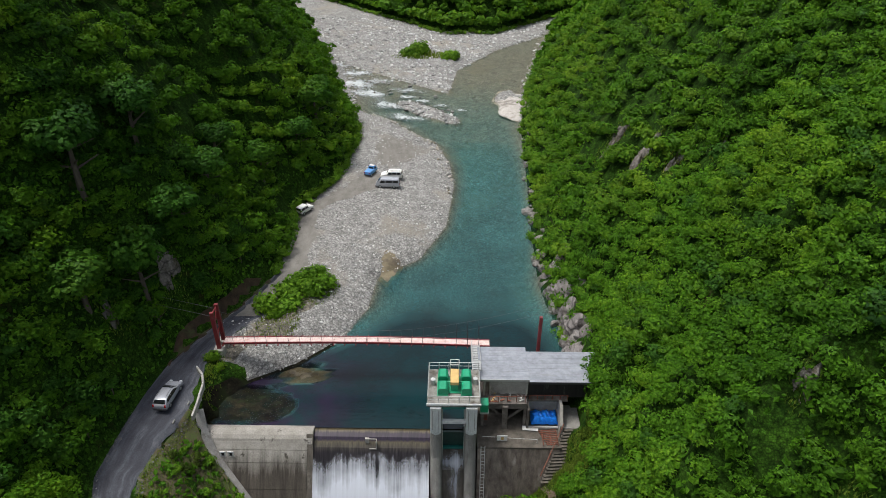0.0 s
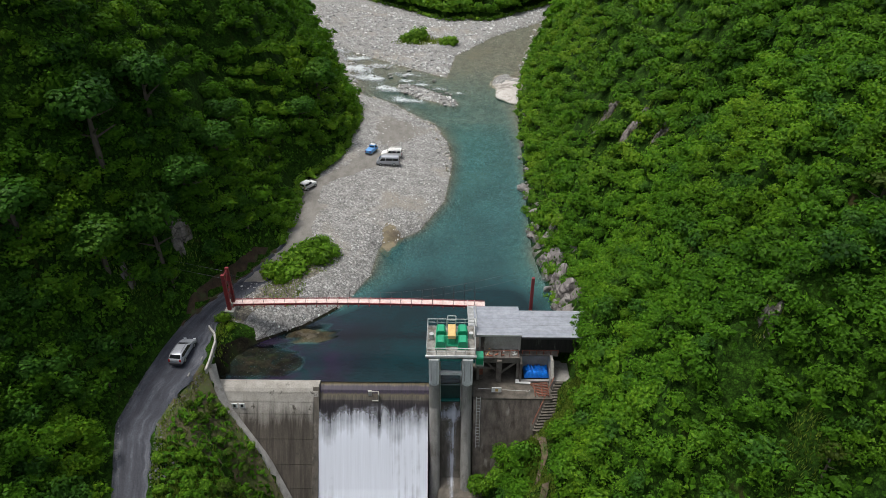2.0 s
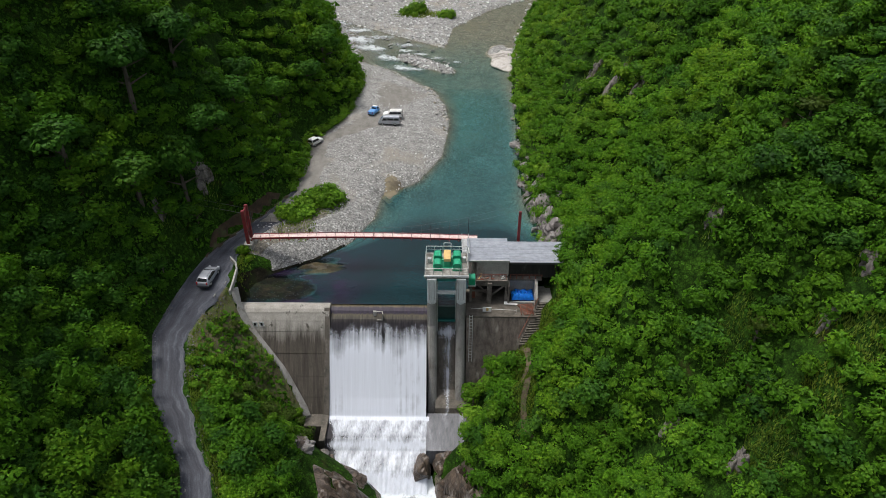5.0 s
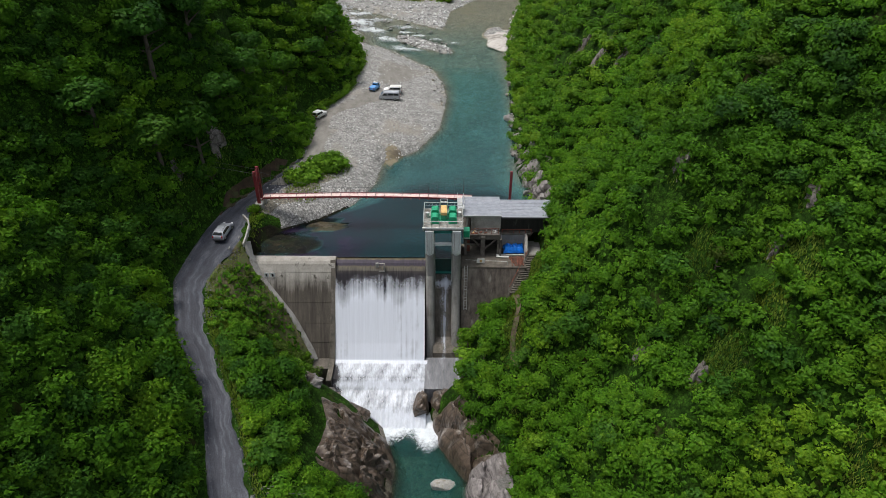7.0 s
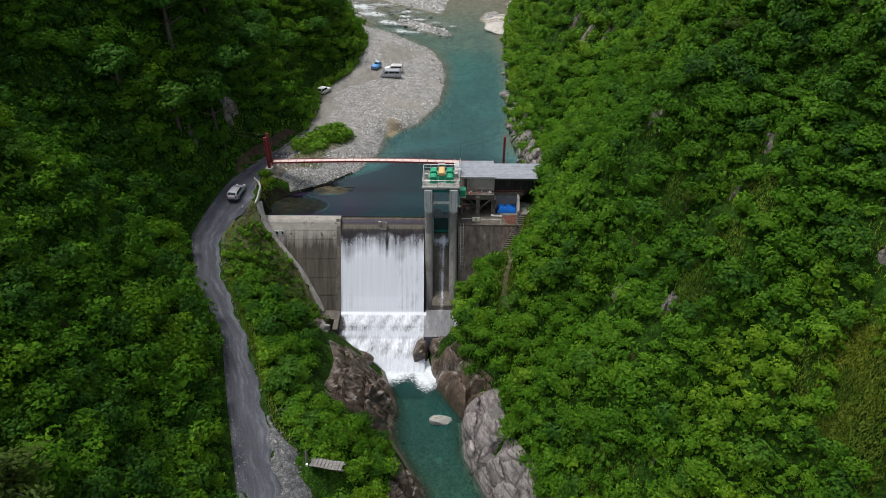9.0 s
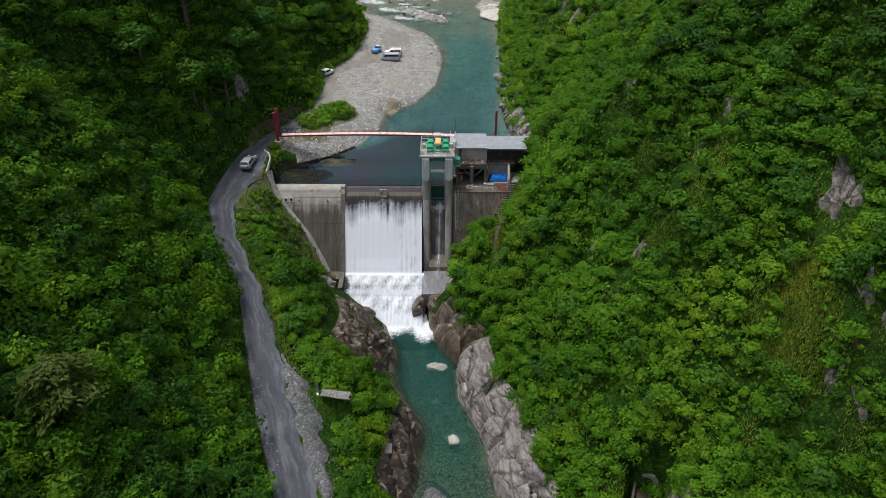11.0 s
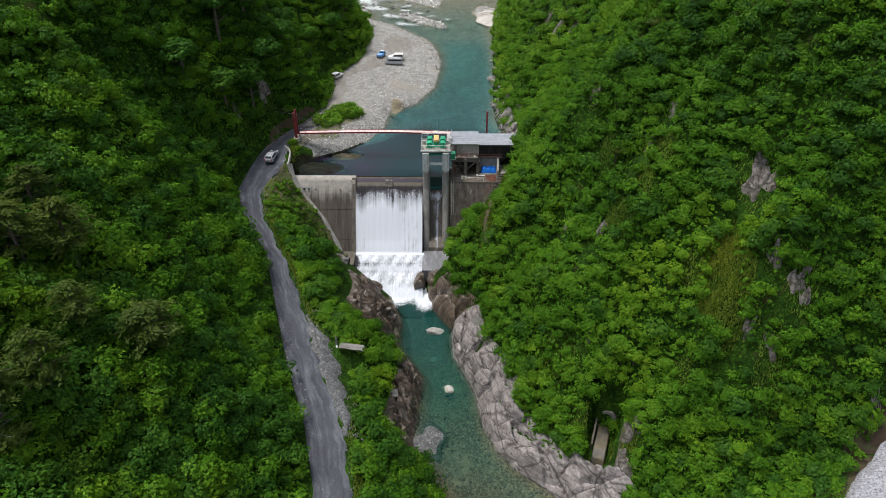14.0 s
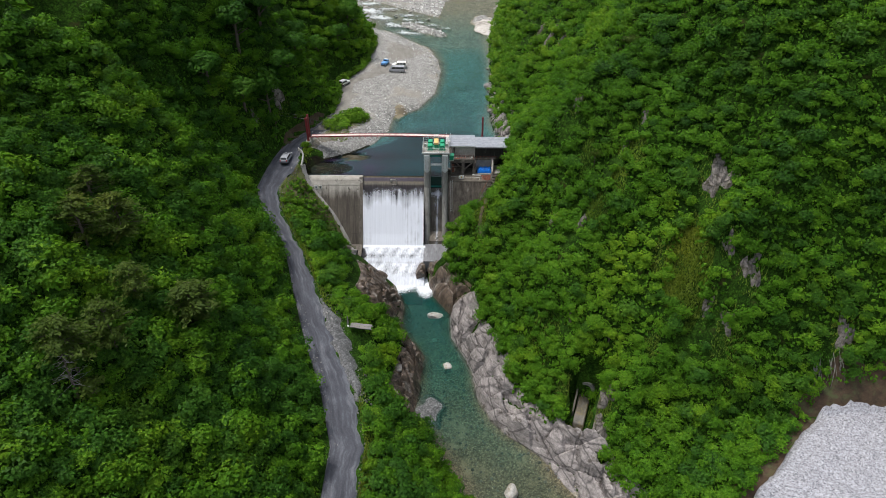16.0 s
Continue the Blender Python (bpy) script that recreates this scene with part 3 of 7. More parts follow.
def height(x, y):
    x, y = np.asarray(x, float), np.asarray(y, float)
    wl, wr, hl, rr, rz, wz = WATER_L(y), WATER_R(y), HILL_L(y), ROAD_R(y), ROAD_Z(y), WATER_Z(y)
    # river bed
    mid, half = (wl + wr) / 2, np.maximum((wr - wl) / 2, 1)
    bed = wz - DEPTH(y) * np.clip(1.25 - 1.25 * np.abs((x - mid) / half) ** 2.5, 0, 1)
    # bank between road and water
    rr = np.minimum(rr, wl - 0.5)
    s = np.clip((x - rr) / np.maximum(wl - rr, 0.5), 0, 1)
    gorge = np.clip((46 - y) / 6, 0, 1)
    bank = rz + (wz - rz) * (gorge * s ** 1.5 + (1 - gorge) * (0.3 * s + 0.7 * s ** 3)) + 0.5 * gorge * wobble(x * 2, y * 2) * np.sin(math.pi * s)
    # hillside above the road
    d = np.maximum(hl - 0.9 - x, 0)
    a = LEFT_A(y)
    left = rz + np.where(d < 22, a * d, a * 22 + 0.85 * (d - 22)) + np.clip(d / 6, 0, 1) * 1.6 * wobble(x, y)
    # right hillside
    e = np.maximum(x - wr, 0)
    ra, rd, rb = RIGHT_A(y), RIGHT_D(y), RIGHT_B(y)
    right = RIGHT_Z(y) + np.where(e < rd, ra * e, ra * rd + rb * (e - rd)) + np.clip(e / 8, 0, 1) * 1.8 * wobble(x, y)
    z = np.where(x < hl, left, np.where(x < rr, rz, np.where(x < wl, bank, np.where(x < wr, bed, right))))
    # wooded spur between the two upper streams
    base = 238 + 1.05 * np.maximum(np.abs(x - 6) - 9, 0)
    f = y - base
    # shingle flats, an islet and a spit among the upper streams
    flat = np.minimum(y - (173 - 0.84 * np.minimum(x, 0)), SHINGLE_R(y) - x)
    u = np.clip(((x + 12) * 12 - (y - 166) * 11) / 265.0, 0, 1)
    islet = 3.6 + 0.5 * np.sin(x * 1.1 + y * 0.7) - np.hypot(x + 12 - 12 * u, (y - 166 + 11 * u) * 0.9)
    spit = 4.8 + 0.5 * np.sin(x * 0.9 - y * 0.5) - np.hypot((x - 18.2) * 0.7, (y - 167 + 0.8 * (x - 18)) * 0.42)
    m = np.clip(np.maximum(flat / 3, np.maximum(islet / 2, spit / 2)), 0, 1)
    z = np.where((y > 140) & (x > wl) & (x < wr), np.maximum(z, wz - np.interp(y, [150, 168, 185], [1.1, 0.7, 0.3]) * (1 - m) + 0.55 * m), z)
    z = np.where((f > 0) & (x > wl) & (x < wr), np.maximum(z, wz + 0.6 + 0.8 * f), z)
    return z

# ---- ground ----
COPING = tab([(30, -12), (36, -16.6), (40.4, -18.8), (43.3, -22), (47.1, -27.2), (49, -28.7), (50.5, -29.3), (56, -29.5)])

COPING_Z = tab([(38, -14), (40, -12.4), (41, -10.7), (43.3, -6.6), (47.1, -1.6), (49, 0.9), (50.2, 2.6)])


def ground_z(x, y):
    z = height(x, y)
    # snow gully that comes down from the right
    gully = -9 + 0.1 * (x - 40) + 1.7 * np.maximum(np.abs(y + 24) - 10.3, 0) + np.maximum(46 - x, 0) * 0.6
    z = np.where((x > 30) & (y < 60) & (y > -70), np.minimum(z, gully), z)
    # trench of the tunnel's outfall
    along = (x - 27.5) * -0.326 + (y + 3.2) * -0.946
    across = np.abs((x - 27.5) * 0.946 - (y + 3.2) * 0.326)
    z = np.where((along > -0.6) & (along < 8.5) & (across < 2.5), np.minimum(z, -13.7 - 0.25 * along), z)
    # excavation for the dam and its works
    # the bank falls to the abutment's coping
    cap = COPING_Z(y) + 0.1 + 0.75 * (COPING(y) - x)
    z = np.where((y > 38) & (y < 50.5) & (x < COPING(y)) & (x > COPING(y) - 8), np.minimum(z, np.maximum(cap, -14)), z)
    pit = (y > 35) & (y < 51.5) & (x > COPING(y)) & (x < 4.2)
    pit |= (y > 46) & (y < 58.5) & (x > 3) & (x < 13.0)
    z = np.where((y > 49.2) & (y < 53.6) & (x >= 13.0) & (x < 16.0), np.minimum(z, 0.9), z)
    return np.where(pit, np.minimum(z, -19.0), z)


gx, gy = np.meshgrid(np.concatenate([np.arange(-150, -48, 3.0), np.arange(-48, 32, 0.9), np.arange(32, 84, 1.8), np.arange(84, 151, 4.0)]), np.concatenate([np.arange(-110, 120, 1.3), np.arange(120, 421, 2.5)]), indexing="ij")
covered = (gx > np.where(gy > 66, HILL_L(gy) + 1, np.where(gy > 50, WATER_L(gy) - 0.3, WATER_L(gy)))) & (gx < WATER_R(gy) - 1) & ((gy < 33) | (gy > 51)) & (gy < 315)
structure("ground", sheet("ground", gx, gy, ground_z(gx, gy) - 0.7 * covered, SOIL), "steep forest floor with dark soil and undergrowth", "ground")


def strip(name, ys, x0, x1, n, rise, rough, mat, label, category, where=ground_z, dip=0.0):
    """A skin laid on the ground between two lines along the valley."""
    Y, U = np.meshgrid(ys, np.linspace(0, 1, n), indexing="ij")
    X = x0(Y) + (x1(Y) - x0(Y)) * U
    Z = where(X, Y) + rise + rough * np.sin(X * 2.3 + Y) * np.sin(Y * 1.7 - X * 0.6)
    Z = Z - dip * np.clip((np.abs(2 * U - 1) - 0.6) / 0.4, 0, 1) * (1 + 0.5 * np.sin(Y * 1.3 + 4 * U) + 0.4 * np.sin(Y * 3.1))
    return structure(name, sheet(name, X, Y, Z, mat), label, category)


strip("riverbed", np.arange(57.9, 320, 0.9), lambda y: np.where(y > 66, HILL_L(y) - 0.5, np.where(y < 58.5, WATER_L(y) - 0.6, ROAD_R(y))), lambda y: WATER_R(y) - 0.7, 90, 0.06, 0.04, GRAVEL, "pale cobbles and gravel of the river flats", "gravel", lambda x, y: ground_z(x, y) - 1.5 * (y > 239 + 1.05 * np.maximum(np.abs(x - 6) - 9, 0)))
strip("track", np.arange(68, 119, 0.7), lambda y: HILL_L(y) - 0.2 + np.clip((y - 102) / 14, 0, 1) * 2.5, lambda y: HILL_L(y) + 4.2 + 0.3 * np.sin(y * 0.7) + np.clip((y - 102) / 14, 0, 1) * 8, 30, 0.14, 0.03, DIRT, "smooth sandy vehicle track over the shingle", "track", dip=0.2)
strip("riverbed_lower", np.arange(-110, 33, 0.9), lambda y: WATER_L(y) - 0.8, lambda y: WATER_R(y) + 0.8, 40, 0.06, 0.06, BEDROCK, "submerged gravel and boulders of the gorge", "gravel")
road = strip("road", np.arange(-95, 84, 0.7), lambda y: HILL_L(y) - 0.6, lambda y: np.minimum(ROAD_R(y), WATER_L(y) - 1) + 0.25 * np.sin(y * 0.9 + 1) + 0.15 * np.sin(y * 2.7) - np.clip((y - 70) / 13, 0, 1) * (ROAD_R(y) - HILL_L(y) + 0.5), 16, 0.1, 0.025, TRACK, "unpaved grey gravel road along the gorge", "road", lambda x, y: ROAD_Z(y))
RY, RU = np.meshgrid(np.arange(-95, 84, 0.7), np.linspace(0, 1, 16), indexing="ij")
RZ = ROAD_Z(RY) + 0.1 - 0.55 * np.clip(np.abs(RU - 0.5) * 16 - 7, 0, 1)
co = np.empty(RU.size * 3, np.float32)
road.data.vertices.foreach_get("co", co)
co[2::3] = RZ.ravel()
road.data.vertices.foreach_set("co", co)
for attr, val in (("lane", RU), ("run", RY)):
    road.data.attributes.new(attr, "FLOAT", "POINT").data.foreach_set("value", val.astype(np.float32).ravel())

strip("bank_earth", np.arange(39, 50.3, 0.5), lambda y: ROAD_R(y) - 0.1, lambda y: COPING(y) - 1.0, 16, 0.14, 0.06, EARTH, "stony grass-grown earth bank above the abutment", "earth")
LAYBY = tab([(-14, 0.2), (-8, 1.5), (0, 2.9), (5, 2.6), (9, 0.5), (12, 0.2)])
strip("dark_gravel", np.arange(58.8, 75, 0.6), lambda y: ROAD_R(y) + 0.1, lambda y: ROAD_R(y) + (WATER_L(y) - ROAD_R(y)) * (0.5 + 0.12 * np.sin(y * 0.8)) * np.clip((76 - y) / 5, 0.2, 1), 24, 0.12, 0.05, BEDROCK, "darker gravel and earth at the foot of the bridge", "gravel", dip=0.2)
strip("silt_bank", np.arange(50.6, 66, 0.6), lambda y: np.where(y < 57.5, WATER_L(y) - 0.9, WATER_L(y) - 0.1), lambda y: np.full_like(y, -4.0), 30, 0.2, 0.07, SILT, "dark silt and weed along the drowned bank", "silt")
strip("layby", np.arange(-12, 9.6, 0.5), lambda y: ROAD_R(y) - np.clip(LAYBY(y) * 0.3, 0.1, 1.2) + 0.3 * np.sin(y * 1.7) + 0.2 * np.sin(y * 4.1), lambda y: ROAD_R(y) + LAYBY(y) + 0.3 * np.sin(y * 1.3), 22, 0.2, 0.05, DRYTRACK, "loose gravel verge beside the road", "gravel", dip=0.3)
for nm, cx, cy, rx, ry, top, cat in (("mud_patch", -9.9, 85.2, 1.9, 4.6, None, "tan mud in a hollow of the shingle bar"), ("sandy_hollow", -12.2, 131.5, 7.0, 11.0, None, "smooth tan silt in the middle of the shingle bar"), ("mud_bar", -19.2, 59.6, 4.2, 1.7, 0.0, "brown mud bar just above the reservoir water"), ("silt_shelf", -25.4, 53.8, 7.2, 3.8, 0.02, "dark weedy silt shelf in the corner by the dam"), ("sand_spit", 17.4, 167.5, 5.9, 11.5, 0.95, "smooth pale sand spit where the streams meet")):
    RR, AA = np.meshgrid(np.linspace(0, 1, 14), np.linspace(0, 2 * math.pi, 40), indexing="ij")
    q = RR * (1 + 0.14 * np.sin(3 * AA + 1) + 0.08 * np.sin(7 * AA))
    PX, PY = cx + rx * q * np.cos(AA), cy + ry * q * np.sin(AA)
    structure(nm, sheet(nm, PX, PY, np.maximum(ground_z(PX, PY), -0.1) + 0.2 - 0.25 * RR ** 2 if top is None else top - 0.35 * RR ** 2 * (3 if top > 0.3 else 1) + (0.1 * np.sin(PX * 1.9 + PY) * np.sin(PY * 2.3 - PX * 0.7) + 0.06 * np.sin(PX * 4.3) * np.sin(PY * 5.1) if top < 0.3 else 0), SAND if nm == "sand_spit" else SILT if nm == "silt_shelf" else DIRT if nm == "sandy_hollow" else MUD), cat, "sand" if nm == "sand_spit" else "mud")


def stored(me, name, values):
    me.attributes.new(name, "FLOAT", "POINT").data.foreach_set("value", np.asarray(values, np.float32).ravel())
    return me


def water_sheet(name, y0, y1, step, mat, label, over=1.5):
    Y, U = np.meshgrid(np.arange(y0, y1 + 0.01, step), np.linspace(0, 1, 110), indexing="ij")
    lo, hi = WATER_L(Y) - over, WATER_R(Y) + over
    X = lo + (hi - lo) * U
    Z = WATER_Z(np.where(Y > 50, np.maximum(Y, 51), Y)) - 0.03
    shoal = np.minimum(np.hypot((X + 25.4) / 7.4, (Y - 53.8) / 3.9), np.hypot((X + 19.2) / 4.6, (Y - 59.6) / 2.2))
    shoal = np.where(Y > 45, np.clip((shoal - 0.84) / 0.2, 0.03, 1), 1)
    me = stored(sheet(name, X, Y, Z, mat), "depth", shoal * np.clip(Z - height(X, Y), 0, 9) + shoal * 6 * np.clip((74 - Y) / 18, 0, 1) * (Y > 45) * np.clip((Z - height(X, Y) - 0.05) / 0.3, 0, 1))
    stored(me, "silt", np.clip((-7 - X) / 9, 0, 1) * np.clip((67 - Y) / 6, 0, 1) * (Y > 45))
    return structure(name, me, label, "water")


water_sheet("water_reservoir", 50.3, 330, 1.1, LAKE, "still teal reservoir water with soft ripples", 3)
water_sheet("water_river", -110, 33, 1.5, POOL, "clear green river pool between rock banks", 2.0)

# ---- dam ----
SPILL = [(51.0, -0.25), (50.0, -0.12), (49.2, -0.35), (48.2, -1.1), (47.0, -2.6), (45.4, -5.0), (43.6, -8.0), (42.0, -10.6), (41.0, -12.0), (40.5, -12.8), (36.8, -13.1), (35.6, -14.2), (32.9, -14.7), (29.8, -17.2), (28, -20), (51.0, -20)]
dam = thing("weir_dam", "stained concrete gravity weir with an overflowing crest", "dam")
part("spillway", prism(SPILL, "x", -16.0, -2.0), CREST, dam, "wet dark spillway face")
part("side_wall", prism([(48.9, 0.4), (41, -11.5), (40.4, -12.4), (36.0, -12.6), (36, -18), (50, -18)], "x", -16.7, -15.9), DARKCONC, dam, "dark wet training wall")
part("wing_crest", prism([(50.5, -3), (50.5, 0.02), (50.1, 0.2), (49.5, 0.26), (48.9, 0.16), (48.5, -0.12), (48.2, -0.6), (48.2, -3)], "x", -29.6, -16.0), WING, dam, "pale worn wing crest")
lift = [(48.3, -0.4), (47.75, -1.2), (46.9, -2.45), (45.2, -5.1), (43.5, -7.85), (41.9, -10.4), (40.4, -12.9)]
for (ya, za), (yb, zb) in zip(lift, lift[1:]):
    part("lift", prism([(ya, za), (yb, zb + 0.06), (yb + 0.03, zb), (yb + 4, zb - 1), (ya + 4, za - 1)], "x", -30.0, -16.6), WING, dam)
part("crest_gauge", boxes((-9.7, 48.5, -0.7, -9.25, 48.75, 0.05), (-9.2, 48.5, -0.02, -8.3, 48.6, 0.05), (-8.38, 48.0, -1.1, -8.3, 48.6, 0.05), (-9.2, 48.0, -1.15, -8.3, 48.08, -1.05)), CONCRETE, dam)
part("toe_block", boxes((-19.2, 38.4, -17, -16.5, 40.7, -12.5)), DARKCONC, dam)
# sloping coping of the left abutment
bm = bmesh.new()
cy = np.linspace(40.0, 50.2, 18)
cx, cz = COPING(cy), np.interp(cy, [40, 41, 43.3, 47.1, 49, 50.2], [-12.4, -10.7, -6.6, -1.6, 0.9, 2.6])
ring = []
for x, y, z in zip(cx, cy, cz):
    ring.append([bm.verts.new(p) for p in ((x - 0.8, y - 0.25, z + 0.35), (x + 0.1, y + 0.2, z + 0.25), (x + 0.1, y + 0.2, z - 7), (x - 0.8, y - 0.25, z - 7))])
for a, b in zip(ring, ring[1:]):
    for k in range(4):
        bm.faces.new((a[k], a[(k + 1) % 4], b[(k + 1) % 4], b[k]))
bm.faces.new(ring[0])
bm.faces.new(ring[-1][::-1])
part("abutment_wall", bm, PIERCONC, dam, "mossy sloping abutment coping")
for x in (-26.5, -25.55):
    plate = tagged(part("notice_plate", boxes((x - 0.36, 47.2, -1.75, x + 0.36, 47.26, -0.95), (x - 0.05, 47.26, -1.5, x + 0.05, 47.9, -1.4)), WHITEPAINT), "white notice plate fixed to the dam's wing", "sign", "notice plates")
    plate.rotation_euler = (0, 0, 0)
    part("mark", boxes((x - 0.15, 47.17, -1.6, x + 0.15, 47.195, -1.1)), BLACK, plate)


def falls(name, line, x0, x1, nx, n, churn, label, lift=0.1, wave=0.01, mat=FOAM, span=(0, 1), parent=None):
    """Foam skin over a profile line, from x0 to x1."""
    d = np.r_[0, np.cumsum(np.hypot(*np.diff(np.array(line), axis=0).T))]
    s = np.linspace(span[0] * d[-1], span[1] * d[-1], n)
    X, S = np.meshgrid(np.linspace(x0, x1, nx), s, indexing="ij")
    T = S / d[-1]
    Y = np.interp(S, d, [p[0] for p in line]) - lift * 0.7
    Z = np.interp(S, d, [p[1] for p in line]) + lift + wave * (np.sin(X * 5.1 + np.sin(X * 1.7) * 2) + np.sin(X * 8.3 + 2 * np.sin(X * 0.9))) * np.clip(T * 2, 0, 1) + wave * 0.5 * np.sin(X * 13 + S * 2)
    me = stored(sheet(name, X, Y, Z, mat), "churn", churn(X, S))
    ob = new(name, me)
    if parent:
        ob.parent = parent
        return tagged(ob, label)
    return tagged(ob, label, "waterfall")


def veil(X, S):
    edge = 3.2 + 0.15 * np.sin(X * 1.9) + 0.12 * np.sin(X * 5.3 + 1) + 0.9 * np.exp(-((X + 8.2) / 0.35) ** 2) + 0.6 * np.exp(-((X + 14.5) / 0.8) ** 2)
    body = np.clip((S - edge) / 4.6, 0, 1) ** 0.8 * 0.86 - 0.25 + 0.43 * np.clip((S - 1.2) / 1.8, 0, 1)
    return np.where(S > 17.4, 0.55 + 0.15 * np.sin(X * 1.3), np.where(S > 16.0, 1.0, body * (0.84 + 0.12 * np.sin(X * 0.55 + 1.2) + 0.07 * np.sin(X * 2.3) - 0.06 * np.clip((S - 10) / 6, 0, 1) * np.sin(X * 1.1))))


cascade = thing("waterfall", "white sheet of water falling down the spillway", "waterfall")
for nm, lab, ya, yb in (("crest_veil", "thin dark water breaking into threads", 0, 0.3), ("falling_sheet", "dense white falling water", 0.3, 0.94), ("foot_splash", "bright splash at the foot", 0.94, 1)):
    falls(nm, SPILL[1:10] + [(40.0, -12.85)], -15.9, -2.05, 150, max(6, int(100 * (yb - ya))), veil, lab, 0.1, 0.003, FOAM, (ya, yb), cascade)
apron = thing("apron_cascade", "broken white water running over the stepped apron", "cascade")
APRON_LINE = [(40.6, -12.8), (36.8, -13.1), (35.6, -14.2), (32.9, -14.7), (29.7, -17.1)]


def apron_churn(X, S):
    rim = np.interp(S, [0, 3.5, 8, 10, 12], [-15.6, -14.4, -14.0, -12.2, -11.2])
    flow = 0.46 + 0.1 * np.sin(X * 0.9) * np.sin(S * 1.1) + 0.09 * np.sin(X * 2.7 + S) - 0.14 * np.exp(-((S - 3.5) / 0.4) ** 2) + 0.3 * np.exp(-((S - 4.6) / 0.5) ** 2) + 0.5 * np.clip((S - 8) / 2, 0, 1) + 0.5 * np.exp(-((S - 0.3) / 0.35) ** 2)
    return flow - 0.75 * np.clip((rim - X) / 1.1, 0, 1)


for nm, lab, ya, yb in (("upper_run", "churned white water with dark gaps", 0, 0.36), ("step_fall", "white water dropping over the step", 0.36, 0.7), ("lower_run", "dense white water sliding into the pool", 0.7, 1)):
    falls(nm, APRON_LINE, -16.6, -1.6, 120, 26, apron_churn, lab, 0.12, 0.03, APRON, (ya, yb), apron)
# froth where the cascade meets the pool
FX, FY = np.meshgrid(np.linspace(-15, 1, 90), np.linspace(25, 33, 50), indexing="ij")
me = stored(sheet("froth", FX, FY, WATER_Z(FY) + 0.12 + 0.12 * np.sin(FX * 3) * np.sin(FY * 2.6), RIFFLE), "churn", np.clip((FY - 26.6 - 0.8 * np.sin(FX * 1.1) + 0.12 * (FX + 6) ** 2 * 0.2) / 4.6, 0, 1) * 0.85)
tagged(new("froth", me), "white froth at the foot of the cascade", "foam")

# rapids of the upper stream
def rapids(name, a, b, width, strength):
    a, b = Vector(a), Vector(b)
    T, W = np.meshgrid(np.linspace(0, 1, 70), np.linspace(-1, 1, 26), indexing="ij")
    nx, ny = (b - a).y / (b - a).length, -(b - a).x / (b - a).length
    X = a.x + (b.x - a.x) * T + nx * W * width * (0.8 + 0.2 * np.sin(T * 9))
    Y = a.y + (b.y - a.y) * T + ny * W * width
    Z = WATER_Z(Y) + 0.05 + 0.12 * np.sin(X * 1.9 + Y) * np.sin(Y * 1.5)
    me = stored(sheet(name, X, Y, Z, RAPID), "churn", np.clip((1 - np.abs(W) ** 2) * (strength * (1 - 0.4 * T) + 0.12 * np.sin(T * 25 + W * 3)), 0, 1))
    tagged(new(name, me), "white broken water of a shallow rapid", "rapids")


rapids("rapid", (-40, 203), (-6, 172), 7.0, 0.46)
rapids("rapid", (-14, 173), (6, 160), 3.0, 0.42)
rapids("rapid", (-30, 186), (-8, 150), 7.0, 0.52)

# ---- gate tower ----
gate = thing("gate_tower", "concrete sluice gate tower with railed hoist platform", "gate tower")
for x0, x1 in ((-1.9, -0.55), (2.1, 3.45)):
    c, r = (x0 + x1) / 2, (x1 - x0) / 2
    bm = bmesh.new()
    loops = []
    for z, nose in ((3.3, 47.4), (-1.0, 47.2), (-13.5, 42.6), (-17, 41.5)):
        ring = [(x0, 53.0), (x0, nose)] + [(c - r * math.cos(a), nose - r * 0.8 * math.sin(a)) for a in np.linspace(0.3, math.pi - 0.3, 7)] + [(x1, nose), (x1, 53.0)]
        loops.append([bm.verts.new((x, y, z)) for x, y in ring])
    for a, b in zip(loops, loops[1:]):
        for k in range(len(a)):
            bm.faces.new((a[k], a[(k + 1) % len(a)], b[(k + 1) % len(a)], b[k]))
    bm.faces.new(loops[0])
    bm.faces.new(loops[-1][::-1])
    part("pier", bm, PIERCONC, gate, "stained concrete pier with rounded nose")
    for y0, y1 in ((46.52, 48.1), (50.9, 52.4)):
        part("column", boxes((x0 + 0.05, y0, 3.3, x1 - 0.05, y1, 7.26)), COLUMNCONC, gate, "pale grey concrete column", bevel=0.05)
        part("recess_panel", boxes((x0 + 0.3, y0 - 0.02, 3.9, x0 + 0.36, y0 + 0.1, 6.9), (x1 - 0.36, y0 - 0.02, 3.9, x1 - 0.3, y0 + 0.1, 6.9)), PIERCONC, gate)
    part("corbel", rods(((c, 46.75, 3.35), (c, 48.0, 3.35), 0.52), seg=16), COLUMNCONC, gate)
    inner = x1 - 0.12 if c < 0.5 else x0
    part("gate_guide", boxes((inner - 0.1, 48.5, -4, inner + 0.22, 48.9, 7.2)), STEEL, gate)
part("tie_beam", boxes((-0.58, 46.9, 4.5, 2.12, 47.3, 4.9)), COLUMNCONC, gate)
part("tie_beam", boxes((-0.58, 47.2, 6.5, 2.12, 47.7, 6.9)), TEALPAINT, gate, "teal painted beam")
platform = part("platform", boxes((-2.2, 46.75, 7.25, 3.75, 52.4, 7.7)), DECKCONC, gate, "grimy grey concrete hoist deck", bevel=0.04)
part("gutter", boxes((-2.26, 46.66, 7.55, 3.8, 46.8, 7.78)), WHITEPAINT, platform)
